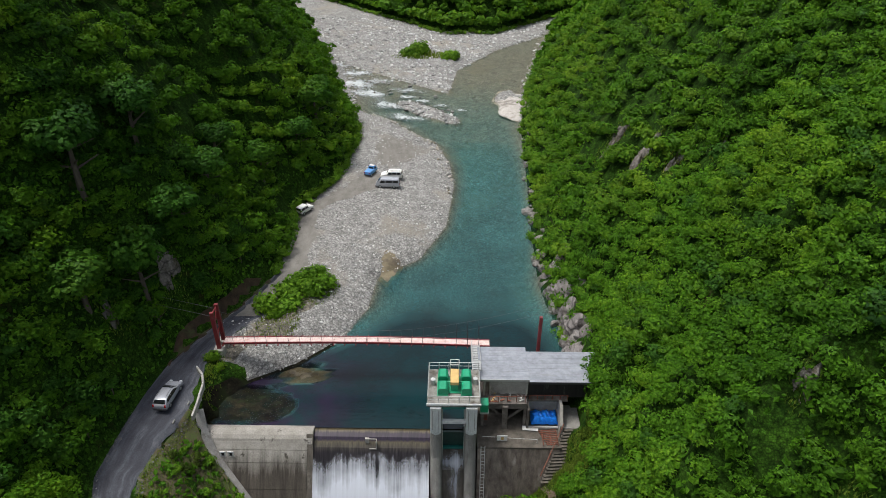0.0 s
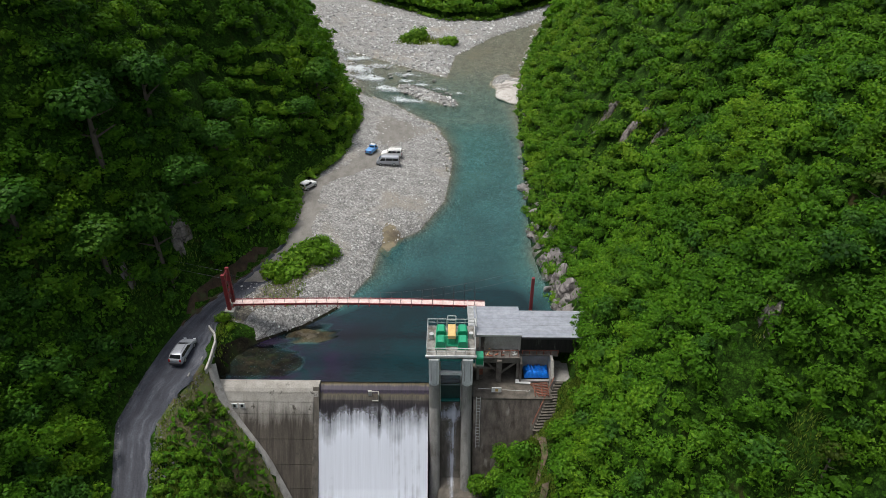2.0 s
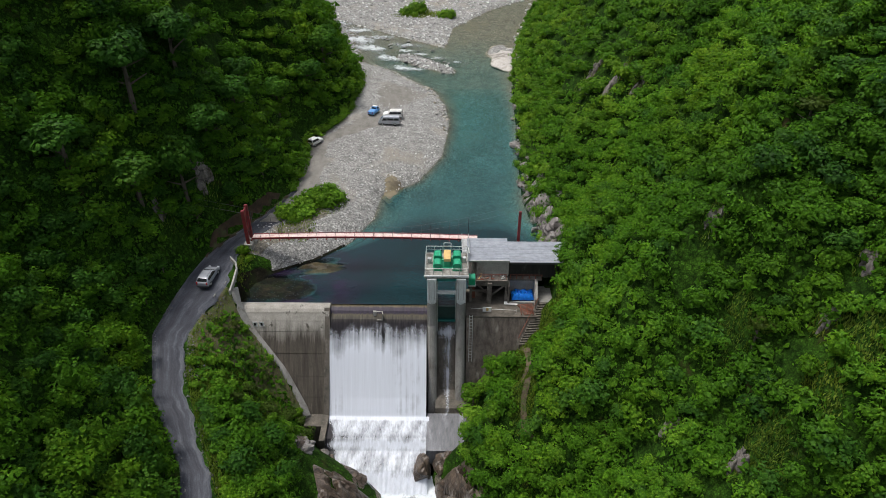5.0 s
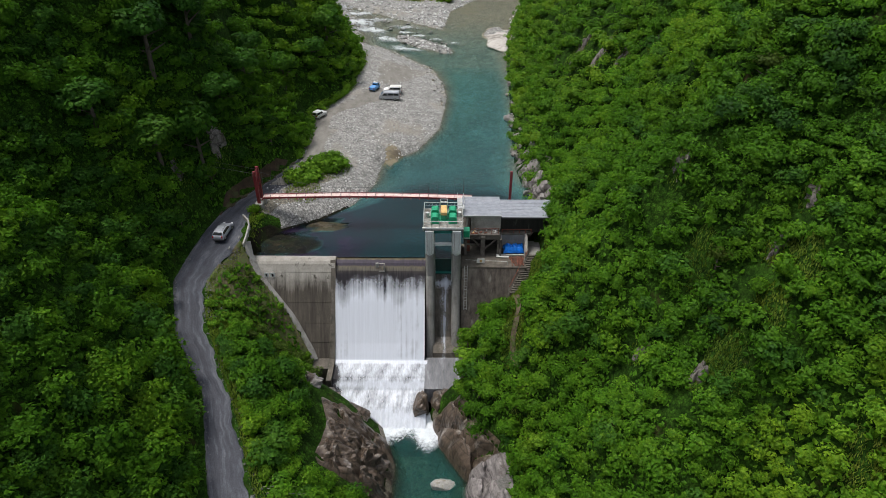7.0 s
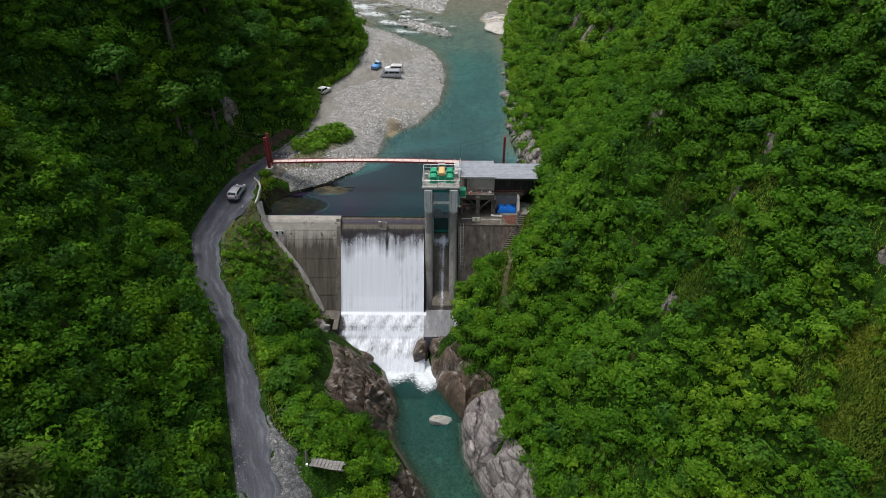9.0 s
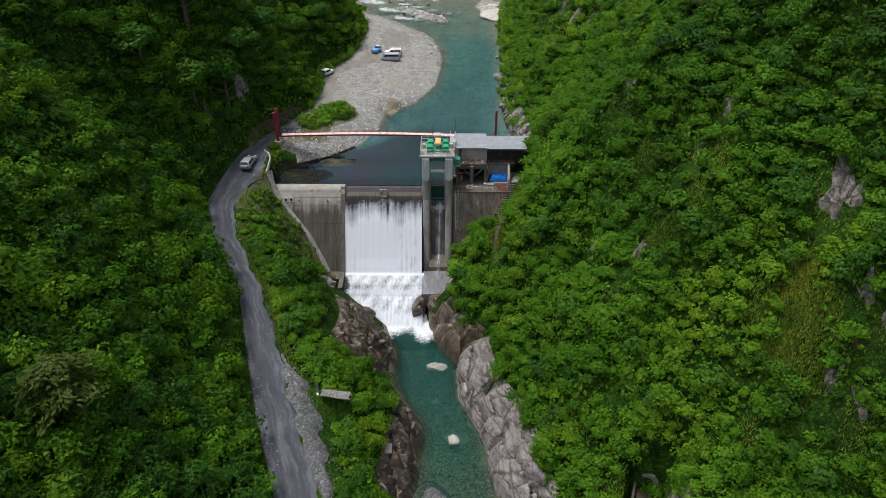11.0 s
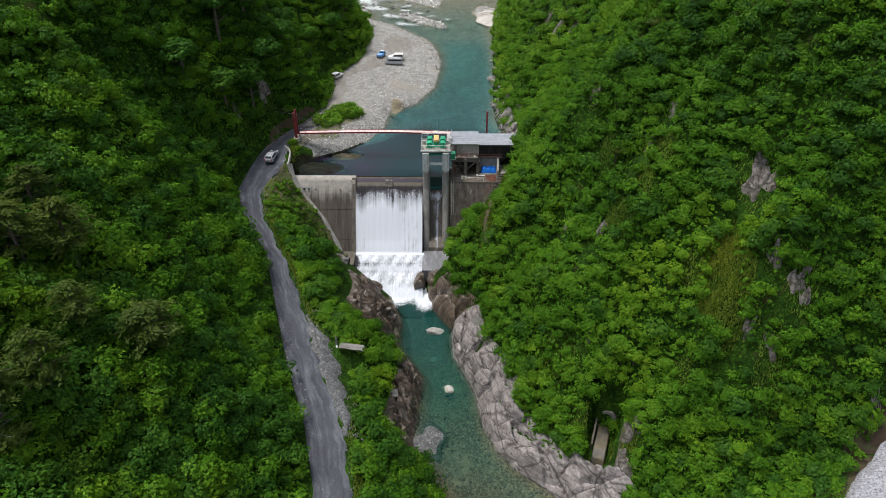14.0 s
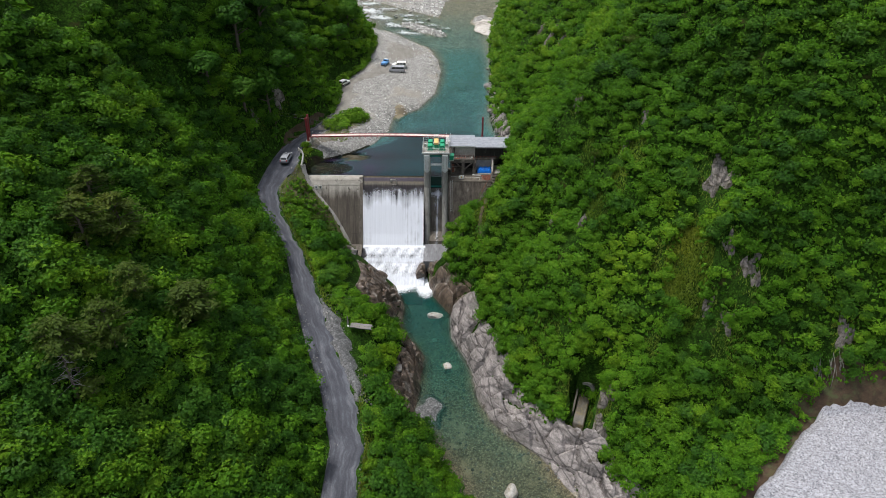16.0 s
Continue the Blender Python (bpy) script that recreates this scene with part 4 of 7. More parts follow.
leaf = part("gate_leaf", boxes((-0.5, 49.6, -6, 2.05, 49.9, 0.2)), GATEGREEN, gate, "dark green steel sluice gate")
for z in (-4.4, -2.2):
    part("gate_rib", boxes((-0.48, 49.3, z - 0.14, 2.03, 49.6, z + 0.14)), TEALPAINT, leaf)
lat = [(-2.1, 46.85), (3.65, 46.85), (3.65, 52.3), (-2.1, 52.3)]
for k, ((xa, ya), (xb, yb)) in enumerate(zip(lat, lat[1:] + lat[:1])):
    n = 5
    for i in range(n):
        x, y = xa + (xb - xa) * i / n, ya + (yb - ya) * i / n
        part("rail_post", rods(((x, y, 7.7), (x, y, 8.8), 0.045), seg=6), STEEL, gate)
    if k != 1:
        part("handrail", rods(((xa, ya, 8.8), (xb, yb, 8.8), 0.05), ((xa, ya, 8.3), (xb, yb, 8.3), 0.035), seg=6), STEEL, gate)
    else:
        part("handrail", rods(((xa, ya, 8.8), (xb, yb - 1, 8.8), 0.05), ((xa, ya, 8.3), (xb, yb - 1, 8.3), 0.035), seg=6), STEEL, gate)
hoist = thing("gate_hoist", "bright green gate hoist with ochre motor cover", "hoist", at=(0.86, 49.6, 7.72))
part("bed_plate", boxes((-1.95, -1.75, 0, -0.7, 1.8, 0.16), (0.7, -1.75, 0, 1.95, 1.8, 0.16), (-0.7, -1.2, 0, 0.7, 1.4, 0.12)), GREENPAINT, hoist)
part("shaft", rods(((-1.7, 0, 0.62), (1.7, 0, 0.62), 0.12)), GREENPAINT, hoist)
for x in (-1.32, 1.32):
    for y in (-0.98, 1.0):
        g = part("gear_case", prism([(x - 0.55, 0.15), (x + 0.55, 0.15), (x + 0.55, 0.9), (x + 0.35, 1.12), (x - 0.35, 1.12), (x - 0.55, 0.9)], "y", y - 0.66, y + 0.66), GREENPAINT, hoist, bevel=0.03)
        part("flange", boxes((x - 0.62, y - 0.72, 0.16, x + 0.62, y + 0.72, 0.28)), GREENPAINT, g)
part("motor_cover", boxes((-0.48, -1.0, 1.0, 0.48, 1.25, 1.5)), TANPAINT, hoist, "ochre motor cover", bevel=0.06)
part("motor_stand", boxes((-0.4, -0.9, 0.15, 0.4, 1.15, 1.0)), GREENPAINT, hoist)
part("brake_cage", rods(*[((x, y, 0.15), (x, y, 1.9), 0.04) for x in (-0.5, 0.5) for y in (1.5, 2.3)], *[((-0.5, y, 1.9), (0.5, y, 1.9), 0.05) for y in (1.5, 2.3)], *[((x, 1.5, 1.9), (x, 2.3, 1.9), 0.05) for x in (-0.5, 0.5)], seg=6), STEEL, hoist)
for nm, (x, y) in (("float_drum", (-2.45, 0.3)), ("float_drum", (2.35, 0.5))):
    tagged(part(nm, rods(((0.86 + x, 49.6 + y, 7.7), (0.86 + x, 49.6 + y, 8.45), 0.28), seg=14), STEEL), "small grey drum standing on the hoist deck", "drum", "deck drums")
cab = thing("switch_cabinet", "small green switch cabinet beside the gate tower", "cabinet", at=(4.25, 48.4, 5.4))
part("body", boxes((-0.45, -0.6, 0, 0.45, 0.6, 1.15)), GREENPAINT, cab, bevel=0.03)
part("door", boxes((-0.38, -0.64, 0.1, 0.38, -0.6, 1.05)), GREENPAINT, cab)
part("bracket", boxes((-0.5, -0.6, -0.25, 0.5, 0.6, -0.02)), STEEL, cab)

chute = [(50, -2.5), (47.5, -4), (45, -10.6), (44.6, -11.4), (41.5, -12.0), (41.3, -12.8), (35, -13.3), (34.8, -18), (50, -18)]
race = thing("sluice_race", "narrow concrete sluice race below the gate", "sluice")
part("chute", prism(chute, "x", -0.75, 4.7), DARKCONC, race)
part("toe_pad", boxes((-1.9, 34.6, -15.6, 3.6, 41.2, -12.75)), WETPAD, race, "smooth wet concrete pad")
falls("sluice_fall", chute[:7], -0.5, 2.05, 30, 70, lambda X, S: 0.12 + 0.3 * np.exp(-((X - 1.0) / 0.4) ** 2) + 0.3 * np.exp(-((S - 2) / 0.8) ** 2) - 0.15 * np.clip((S - 12) / 4, 0, 1), "thin white stream below the sluice gate", 0.08, 0.03)

# ---- intake house ----
house = thing("intake_house", "low concrete intake house with grey sheet-metal roof", "building")
roof = part("roof", boxes((3.7, 51.5, 6.78, 9.62, 57.3, 7.0)), METALROOF, house, "grey sheet-metal roof")
roof_b = part("roof", boxes((9.64, 51.35, 6.62, 18.6, 56.7, 6.82)), METALROOF, house, "grey sheet-metal roof")
for y in np.arange(52.0, 57, 0.92):
    part("roof_seam", boxes((3.72, y, 7.0, 9.6, y + 0.05, 7.015)), METALROOF, roof)
    part("roof_seam", boxes((9.66, y - 0.2, 6.82, 18.5, y - 0.15, 6.835)), METALROOF, roof_b)
part("fascia", boxes((3.68, 51.44, 6.72, 9.62, 51.5, 7.0)), STEEL, roof)
part("fascia", boxes((9.64, 51.28, 6.5, 18.6, 51.35, 6.82)), PLASTIC, roof_b)
part("upper_wall", boxes((5.1, 51.9, 4.3, 9.6, 52.3, 6.78)), CONCRETE, house, "grey rendered wall")
part("upper_wall", boxes((9.6, 52.2, 3.6, 17.2, 52.6, 6.62)), BLACKWALL, house, "black-stained concrete wall")
part("rear_wall", boxes((4.2, 56.4, -4, 17.2, 56.9, 6.6)), CONCRETE, house)
for x in (4.3, 5.0, 9.3):
    part("post", boxes((x, 51.62, 4.3, x + 0.22, 51.88, 6.78)), CONCRETE, house)
part("wall_vent", boxes((8.2, 52.55, 6.2, 8.9, 52.6, 6.5)), WHITEPAINT, house)
part("terrace", boxes((3.7, 50.3, 4.0, 9.4, 56.4, 4.32)), YARDCONC, house, "littered concrete terrace slab")
part("terrace", boxes((9.4, 51.5, 3.55, 14.4, 52.2, 3.85)), YARDCONC, house)
# open bays under the terrace
part("lintel", boxes((4.05, 50.4, 3.35, 9.5, 50.9, 4.0)), YARDCONC, house, bevel=0.03)
for x in (4.05, 9.1):
    part("bay_post", boxes((x, 50.4, 0.4, x + 0.35, 50.95, 3.35)), YARDCONC, house, bevel=0.03)
part("cross_beam", boxes((4.4, 50.6, 2.2, 6.55, 50.8, 2.4)), YARDCONC, house)
part("brace", rods(((7.15, 50.65, 1.5), (9.1, 50.65, 3.4), 0.16), seg=6), YARDCONC, house)
part("brace", rods(((6.6, 50.65, 1.8), (5.2, 50.65, 3.4), 0.14), seg=6), YARDCONC, house)
part("pillar", boxes((6.55, 50.0, 0.4, 7.2, 50.9, 4.0)), YARDCONC, house, bevel=0.04)
# black colour carries the darkness of the bays' interior
part("back_wall", boxes((4.0, 53.6, -1, 9.6, 53.9, 4.0)), BLACK, house, "back wall of the arcade, coloured black for the shade inside")
part("lower_door", boxes((4.2, 51.2, 0.6, 4.9, 51.3, 2.6)), RUST, house, "dull red steel door")
part("bay_wall", boxes((9.5, 50.0, 0.4, 9.75, 52.4, 3.6)), YARDCONC, house)
part("bay_wall", boxes((9.75, 52.5, 0.4, 14.0, 52.8, 3.6)), CONCRETE, house, "pale rendered bay wall")
part("bay_sill", boxes((9.7, 50.0, 0.5, 13.3, 50.25, 0.78)), CONCRETE, house)
part("flank_wall", prism([(53.0, 0), (53.0, 3.9), (50.5, 3.7), (49.2, 1.9), (49.1, -2)], "x", 13.35, 13.7), CONCRETE, house, "pale rendered flank wall")
for k in range(6):
    part("parapet_post", boxes((9.8 + k * 0.9, 51.5, 3.85, 9.9 + k * 0.9, 51.6, 4.5)), RUST, house)
part("parapet_rail", rods(((9.8, 51.55, 4.5), (14.4, 51.55, 4.5), 0.05), ((4.9, 50.5, 5.2), (9.3, 50.7, 5.2), 0.04), seg=6), RUST, house)
for k in range(5):
    part("parapet_post", rods(((5.0 + k * 1.05, 50.55, 4.3), (5.0 + k * 1.05, 50.55, 5.2), 0.04), seg=6), RUST, house)
part("side_slab", boxes((13.72, 49.4, -1.0, 15.9, 53.2, 1.3)), PIERCONC, house, "cracked concrete landing")
yard = thing("work_yard", "brown-stained concrete yard and retaining wall", "yard")
part("yard_floor", boxes((3.55, 47.2, 0.0, 13.4, 53.6, 0.4)), DARKCONC, yard, "muddy concrete yard floor")
part("yard_wall", prism([(47.25, 0.35), (46.2, -4), (43.8, -14), (50, -14), (50, 0.35)], "x", 3.6, 13.2), YARDWALL, yard, "rust-brown streaked retaining wall")
part("kerb_line", rods(((4.2, 48.3, 1.0), (6.0, 48.2, 1.0), 0.03), ((7.2, 48.1, 1.0), (10.6, 47.9, 1.0), 0.03), ((10.6, 47.9, 0.4), (10.6, 47.9, 1.1), 0.04), seg=6), STEEL, yard)
sign = thing("yard_sign", "white and yellow notice board lying on the yard edge", "sign", at=(6.5, 48.1, 0.6))
part("panel", boxes((-0.6, -0.05, 0, 0.6, 0.05, 0.75)), WHITEPAINT, sign)
part("mark", boxes((-0.15, -0.08, 0.15, 0.2, -0.05, 0.6)), TANPAINT, sign)
lad = thing("wall_ladder", "steel rung ladder fixed to the yard wall", "ladder")
for x in (4.0, 4.45):
    part("stile", rods(((x, 47.0, 0.8), (x, 45.4, -6.5), 0.05), seg=6), STEEL, lad)
for k in range(16):
    t = (k + 0.5) / 16
    part("rung", rods(((4.0, 47.0 - 1.6 * t, 0.8 - 7.3 * t), (4.45, 47.0 - 1.6 * t, 0.8 - 7.3 * t), 0.03), seg=6), STEEL, lad)
# covered load under the tarpaulin
TX, TY = np.meshgrid(np.linspace(-1, 1, 40), np.linspace(-1, 1, 26), indexing="ij")
lump = np.clip(1.15 - np.maximum(np.abs(TX) ** 6, np.abs(TY) ** 5), 0, 1) ** 0.6
TZ = 0.45 + 1.35 * lump * (0.85 + 0.08 * np.sin(TX * 9) + 0.06 * np.sin(TX * 21 + TY * 3) + 0.05 * np.sin(TY * 7))
tagged(new("tarpaulin", sheet("tarpaulin", 11.75 + TX * 1.62, 51.4 + TY * 0.95, TZ, TARP)), "wrinkled blue tarpaulin over stacked goods in the bay", "tarpaulin")
rack = thing("steel_rack", "rusty red steel frames stacked below the bay", "steel frames")
for k in range(9):
    part("bar", rods(((10.9 + 0.1 * k, 49.6 - 0.26 * k, 0.55), (13.0, 49.7 - 0.27 * k, 0.75), 0.06), seg=6), RUST, rack)
for x in (11.3, 12.2, 13.0):
    part("bar", rods(((x, 49.7, 0.65), (x, 47.4, 0.65), 0.06), seg=6), RUST, rack)
pallet = thing("slatted_pallet", "pale slatted pallet lying on the yard", "pallet", at=(10.0, 50.0, 0.42), rz=-6)
for k in range(5):
    part("slat", boxes((-0.95, -0.3 + k * 0.14, 0.1, 0.95, -0.2 + k * 0.14, 0.18)), WHITEPAINT, pallet)
for x in (-0.8, 0, 0.8):
    part("bearer", boxes((x - 0.06, -0.3, 0, x + 0.06, 0.36, 0.1)), TIMBER, pallet)
r = random.Random(5)
for k in range(16):
    x, y, w = r.uniform(5.0, 9.0), r.uniform(50.6, 52.3), r.uniform(0.3, 1.1)
    m = part("scrap_board", boxes((-w / 2, -0.09, 0, w / 2, 0.09, 0.07)), r.choice((TIMBER, RUST, TIMBER, TANPAINT, STEEL)))
    m.matrix_world = pose(x, y, 4.33 + 0.05 * (k % 4), 0, r.uniform(-6, 6), r.uniform(0, 180))
    tagged(m, "short scrap board lying on the terrace", "scrap", "scrap on the terrace")
# outside stair
stair = thing("hillside_stair", "dark concrete stair climbing beside the yard", "stair")
for k in range(17):
    t = k / 16
    s = part("step", boxes((-0.95, -0.19, -1.3, 0.95, 0.19, 0)), DARKCONC, stair)
    s.location, s.rotation_euler = (14.8 - 3.0 * t, 49.2 - 4.6 * t, 1.3 - 3.5 * t), (0, 0, radians(5))
part("handrail", rods(((13.75, 49.2, 2.2), (10.75, 44.6, -1.3), 0.05), seg=6), RUST, stair, "thin rusty pipe along the stair")
# gangway from the hoist deck to the bridge
gang = thing("gangway", "steel gangway with open treads up to the footbridge", "gangway")
for x in (3.0, 3.95):
    part("stringer", rods(((x, 52.3, 7.66), (x, 59.3, 5.5), 0.08), seg=6), STEEL, gang)
    part("handrail", rods(((x, 52.3, 8.66), (x, 59.3, 6.5), 0.04), seg=6), STEEL, gang)
for k in range(14):
    t = (k + 0.5) / 14
    part("tread", boxes((3.0, 52.4 + 6.9 * t - 0.12, 7.66 - 2.16 * t, 3.95, 52.4 + 6.9 * t + 0.12, 7.71 - 2.16 * t)), STEEL, gang)

# ---- footbridge ----
bridge = thing("footbridge", "narrow red suspension footbridge with faded plank deck", "bridge")
NP = 24
deck_z = lambda x: 5.35 + 0.35 * math.sin(math.pi * (x + 29) / 34.4)
cable_z = lambda x: 6.3 + 3.4 * ((x + 13) / 17) ** 2 if x < -13 else 6.3 + 4.5 * ((x + 13) / 24.4) ** 2
for k in range(NP):
    xa, xb = -29 + 34.4 * k / NP, -29 + 34.4 * (k + 1) / NP
    za, zb = deck_z(xa), deck_z(xb)
    part("deck_panel", prism([(xa + 0.02, za), (xb - 0.02, zb), (xb - 0.02, zb - 0.08), (xa + 0.02, za - 0.08)], "y", 59.5, 60.5), DECKPAINT, bridge)
    for y in (59.42, 60.58):
        part("edge_beam", prism([(xa, za + 0.06), (xb, zb + 0.06), (xb, zb - 0.2), (xa, za - 0.2)], "y", y - 0.06, y + 0.06), REDSTEEL, bridge)
    part("cross_beam", boxes((xa - 0.07, 59.05, za - 0.3, xa + 0.07, 60.95, za - 0.1)), REDSTEEL, bridge)
    for y in (59.2, 60.8):
        part("hanger", rods(((xa, y, za - 0.2), (xa, y, max(za + 1.0, cable_z(xa))), 0.025), seg=5), PLASTIC, bridge)
for y in (59.2, 60.8):
    xs = np.linspace(-29.8, 11.4, 30)
    part("main_cable", rods(*[((a, y, max(deck_z(min(a, 5.4)) + 0.9, cable_z(a))), (b, y, max(deck_z(min(b, 5.4)) + 0.9, cable_z(b))), 0.018) for a, b in zip(xs, xs[1:])], seg=5), PLASTIC, bridge)
    part("back_stay", rods(((-29.8, y, 9.9), (-42, y + 3, 10.5), 0.02), seg=5), PLASTIC, bridge)
for y in (59.9, 61.7):
    t = part("tower_leg", boxes((-30.1, y - 0.2, 3.2, -29.6, y + 0.2, 9.9)), REDSTEEL, bridge, bevel=0.03)
    part("base_block", boxes((-30.5, y - 0.55, 2.6, -29.2, y + 0.55, 4.1)), CONCRETE, t)
part("tower_brace", rods(((-29.85, 59.9, 9.6), (-29.85, 61.7, 9.6), 0.1), ((-29.85, 59.9, 5), (-29.85, 61.7, 7.4), 0.07), ((-29.85, 61.7, 5), (-29.85, 59.9, 7.4), 0.07), ((-29.85, 59.9, 7.4), (-29.85, 61.7, 9.6), 0.07), seg=6), REDSTEEL, bridge)
t = part("tower_leg", boxes((11.2, 57.9, 4.0, 11.6, 58.3, 11.1)), REDSTEEL, bridge, bevel=0.03)
part("base_block", boxes((10.4, 57.3, 1.0, 12.0, 59.2, 4.6)), CONCRETE, t)


# ---- vehicles ----
def wheel(car, x, y, r=0.33, w=0.2):
    ty = part("tyre", rods(((x, y - w / 2, r), (x, y + w / 2, r), r), seg=18), RUBBER, car)
    part("rim", rods(((x, y - w / 2 - 0.01, r), (x, y + w / 2 + 0.01, r), r * 0.6), seg=14), STEEL, ty)


def vehicle(name, label, at, heading, width, outline, panes, screens, paint, wheels, extra=()):
    """outline: side view (forward, up); panes: side windows; screens: sloping glass, each two points of the side view."""
    z = float(ground_z(at[0], at[1])) + 0.1
    car = thing(name, label, "car" if name != "van" else "van", at=(at[0], at[1], z), rz=heading)
    h = width / 2
    bm = prism(outline, "y", -h, h)
    top = max(p[1] for p in outline)
    for v in bm.verts:
        v.co.y *= 1 - 0.2 * max(0, (v.co.z - 0.95) / (top - 0.95)) ** 1.3
    part("body", bm, paint, car, bevel=0.11, segments=3, smooth=True)
    lean = lambda zz: h * (1 - 0.2 * max(0, (zz - 0.95) / (top - 0.95)) ** 1.3)
    for poly in panes:
        for s in (-1, 1):
            bm = bmesh.new()
            vs = [bm.verts.new((x, s * (lean(zz) + 0.012), zz)) for x, zz in poly]
            bm.faces.new(vs)
            e = bmesh.ops.extrude_face_region(bm, geom=bm.faces[:])
            for v in e["geom"]:
                if isinstance(v, bmesh.types.BMVert):
                    v.co.y -= s * 0.04
            part("side_window", bm, GLASSDARK, car)
    for (xa, za), (xb, zb) in screens:
        bm = bmesh.new()
        n = Vector((zb - za, 0, xa - xb)).normalized() * 0.02
        n = n if n.z > 0 or abs(n.z) < 0.004 and n.x * (xa + xb) > 0 else -n
        a = [Vector((xa, s * (lean(za) - 0.12), za)) for s in (-1, 1)]
        b = [Vector((xb, s * (lean(zb) - 0.12), zb)) for s in (1, -1)]
        lo = [bm.verts.new(p - n) for p in a + b]
        hi = [bm.verts.new(p + n) for p in a + b]
        bm.faces.new(hi)
        bm.faces.new(lo[::-1])
        for k in range(4):
            bm.faces.new((lo[k], lo[(k + 1) % 4], hi[(k + 1) % 4], hi[k]))
        part("windscreen", bm, GLASSDARK, car)
    for x in wheels:
        for s in (-1, 1):
            wheel(car, x, s * (h - 0.1))
    x0, x1 = min(p[0] for p in outline), max(p[0] for p in outline)
    for s in (-1, 1):
        part("headlight", boxes((x1 - 0.14, s * (h - 0.42), 0.62, x1 + 0.01, s * (h - 0.1), 0.8)), CLEARLAMP, car)
        part("tail_light", boxes((x0 - 0.02, s * (h - 0.26), 0.75, x0 + 0.1, s * (h - 0.08), 1.1)), REDLAMP, car)
    part("bumper", boxes((x1 - 0.1, -h + 0.1, 0.3, x1 + 0.05, h - 0.1, 0.5)), PLASTIC, car)
    part("bumper", boxes((x0 - 0.05, -h + 0.1, 0.35, x0 + 0.1, h - 0.1, 0.55)), PLASTIC, car)
    for nm, bm, mat in extra:
        part(nm, bm, mat, car)
    return car


def roof_rack(x0, x1, w, z):
    return rods(*[((x0, s * w, z + 0.12), (x1, s * w, z + 0.12), 0.03) for s in (-1, 1)], *[((x, -w, z + 0.1), (x, w, z + 0.1), 0.025) for x in np.linspace(x0, x1, 6)], *[((x, s * w, z - 0.05), (x, s * w, z + 0.12), 0.02) for s in (-1, 1) for x in (x0, x1)], seg=5)


WAGON = [(-2.25, 0.35), (-2.3, 0.9), (-2.18, 1.1), (-1.8, 1.5), (-1.1, 1.6), (-0.1, 1.58), (0.35, 1.48), (1.15, 1.02), (1.85, 0.9), (2.2, 0.72), (2.28, 0.3)]
vehicle("estate_car", "silver estate car parked on the gravel road", (-33.5, 51.6), 86, 1.76, WAGON,
        [[(-1.75, 1.08), (-1.6, 1.42), (-0.75, 1.48), (-0.75, 1.06)], [(-0.68, 1.06), (-0.68, 1.48), (0.12, 1.47), (0.78, 1.06)]], [((0.26, 1.55), (1.0, 1.09)), ((-2.12, 1.14), (-1.78, 1.5))], SILVER, (-1.4, 1.42),
        [("roof_rail", rods(((-1.5, 0.58, 1.64), (0.1, 0.58, 1.64), 0.025), ((-1.5, -0.58, 1.64), (0.1, -0.58, 1.64), 0.025), seg=5), PLASTIC)])
VAN = [(-2.4, 0.35), (-2.42, 1.2), (-2.3, 1.88), (-2.15, 1.98), (1.2, 1.98), (1.4, 1.9), (2.0, 1.2), (2.38, 0.95), (2.42, 0.35)]
vehicle("van", "silver van with dark windows parked on the shingle", (-12.5, 112.6), 178, 1.72, VAN,
        [[(-2.2, 1.2), (-2.15, 1.68), (-1.1, 1.68), (-1.1, 1.2)], [(-1.02, 1.2), (-1.02, 1.68), (0.35, 1.68), (0.35, 1.2)], [(0.5, 1.15), (0.5, 1.68), (1.2, 1.68), (1.62, 1.15)]], [((1.45, 1.84), (1.98, 1.26)), ((-2.42, 1.25), (-2.33, 1.78))], SILVER, (-1.3, 1.5))
SUV = [(-2.2, 0.4), (-2.22, 1.05), (-2.1, 1.72), (-1.95, 1.82), (0.35, 1.8), (0.6, 1.72), (1.05, 1.15), (2.05, 1.02), (2.2, 0.8), (2.2, 0.4)]
vehicle("off_road_car", "white off-road car with a roof rack on the shingle", (-12.1, 116.7), 177, 1.76, SUV,
        [[(-2.0, 1.18), (-1.95, 1.58), (-1.25, 1.58), (-1.25, 1.18)], [(-1.15, 1.18), (-1.15, 1.58), (-0.25, 1.58), (-0.25, 1.18)], [(-0.15, 1.15), (-0.15, 1.58), (0.45, 1.58), (0.8, 1.15)]], [((0.66, 1.66), (1.02, 1.2)), ((-2.2, 1.12), (-2.12, 1.62))], WHITEPAINT, (-1.35, 1.4),
        [("roof_rack", roof_rack(-1.8, 0.2, 0.62, 1.85), STEEL)])
JEEP = [(-1.65, 0.45), (-1.67, 1.0), (-1.58, 1.62), (-1.4, 1.7), (0.15, 1.68), (0.42, 1.1), (1.5, 1.0), (1.66, 0.8), (1.65, 0.4)]
vehicle("small_off_road_car", "small white off-road car parked against the trees", (-26.9, 100.9), 58, 1.5, JEEP,
        [[(-1.5, 1.08), (-1.45, 1.5), (-0.6, 1.5), (-0.6, 1.08)], [(-0.5, 1.08), (-0.5, 1.5), (0.12, 1.5), (0.3, 1.08)]], [((0.2, 1.62), (0.4, 1.15)), ((-1.66, 1.05), (-1.6, 1.52))], WHITEPAINT, (-1.0, 1.05))
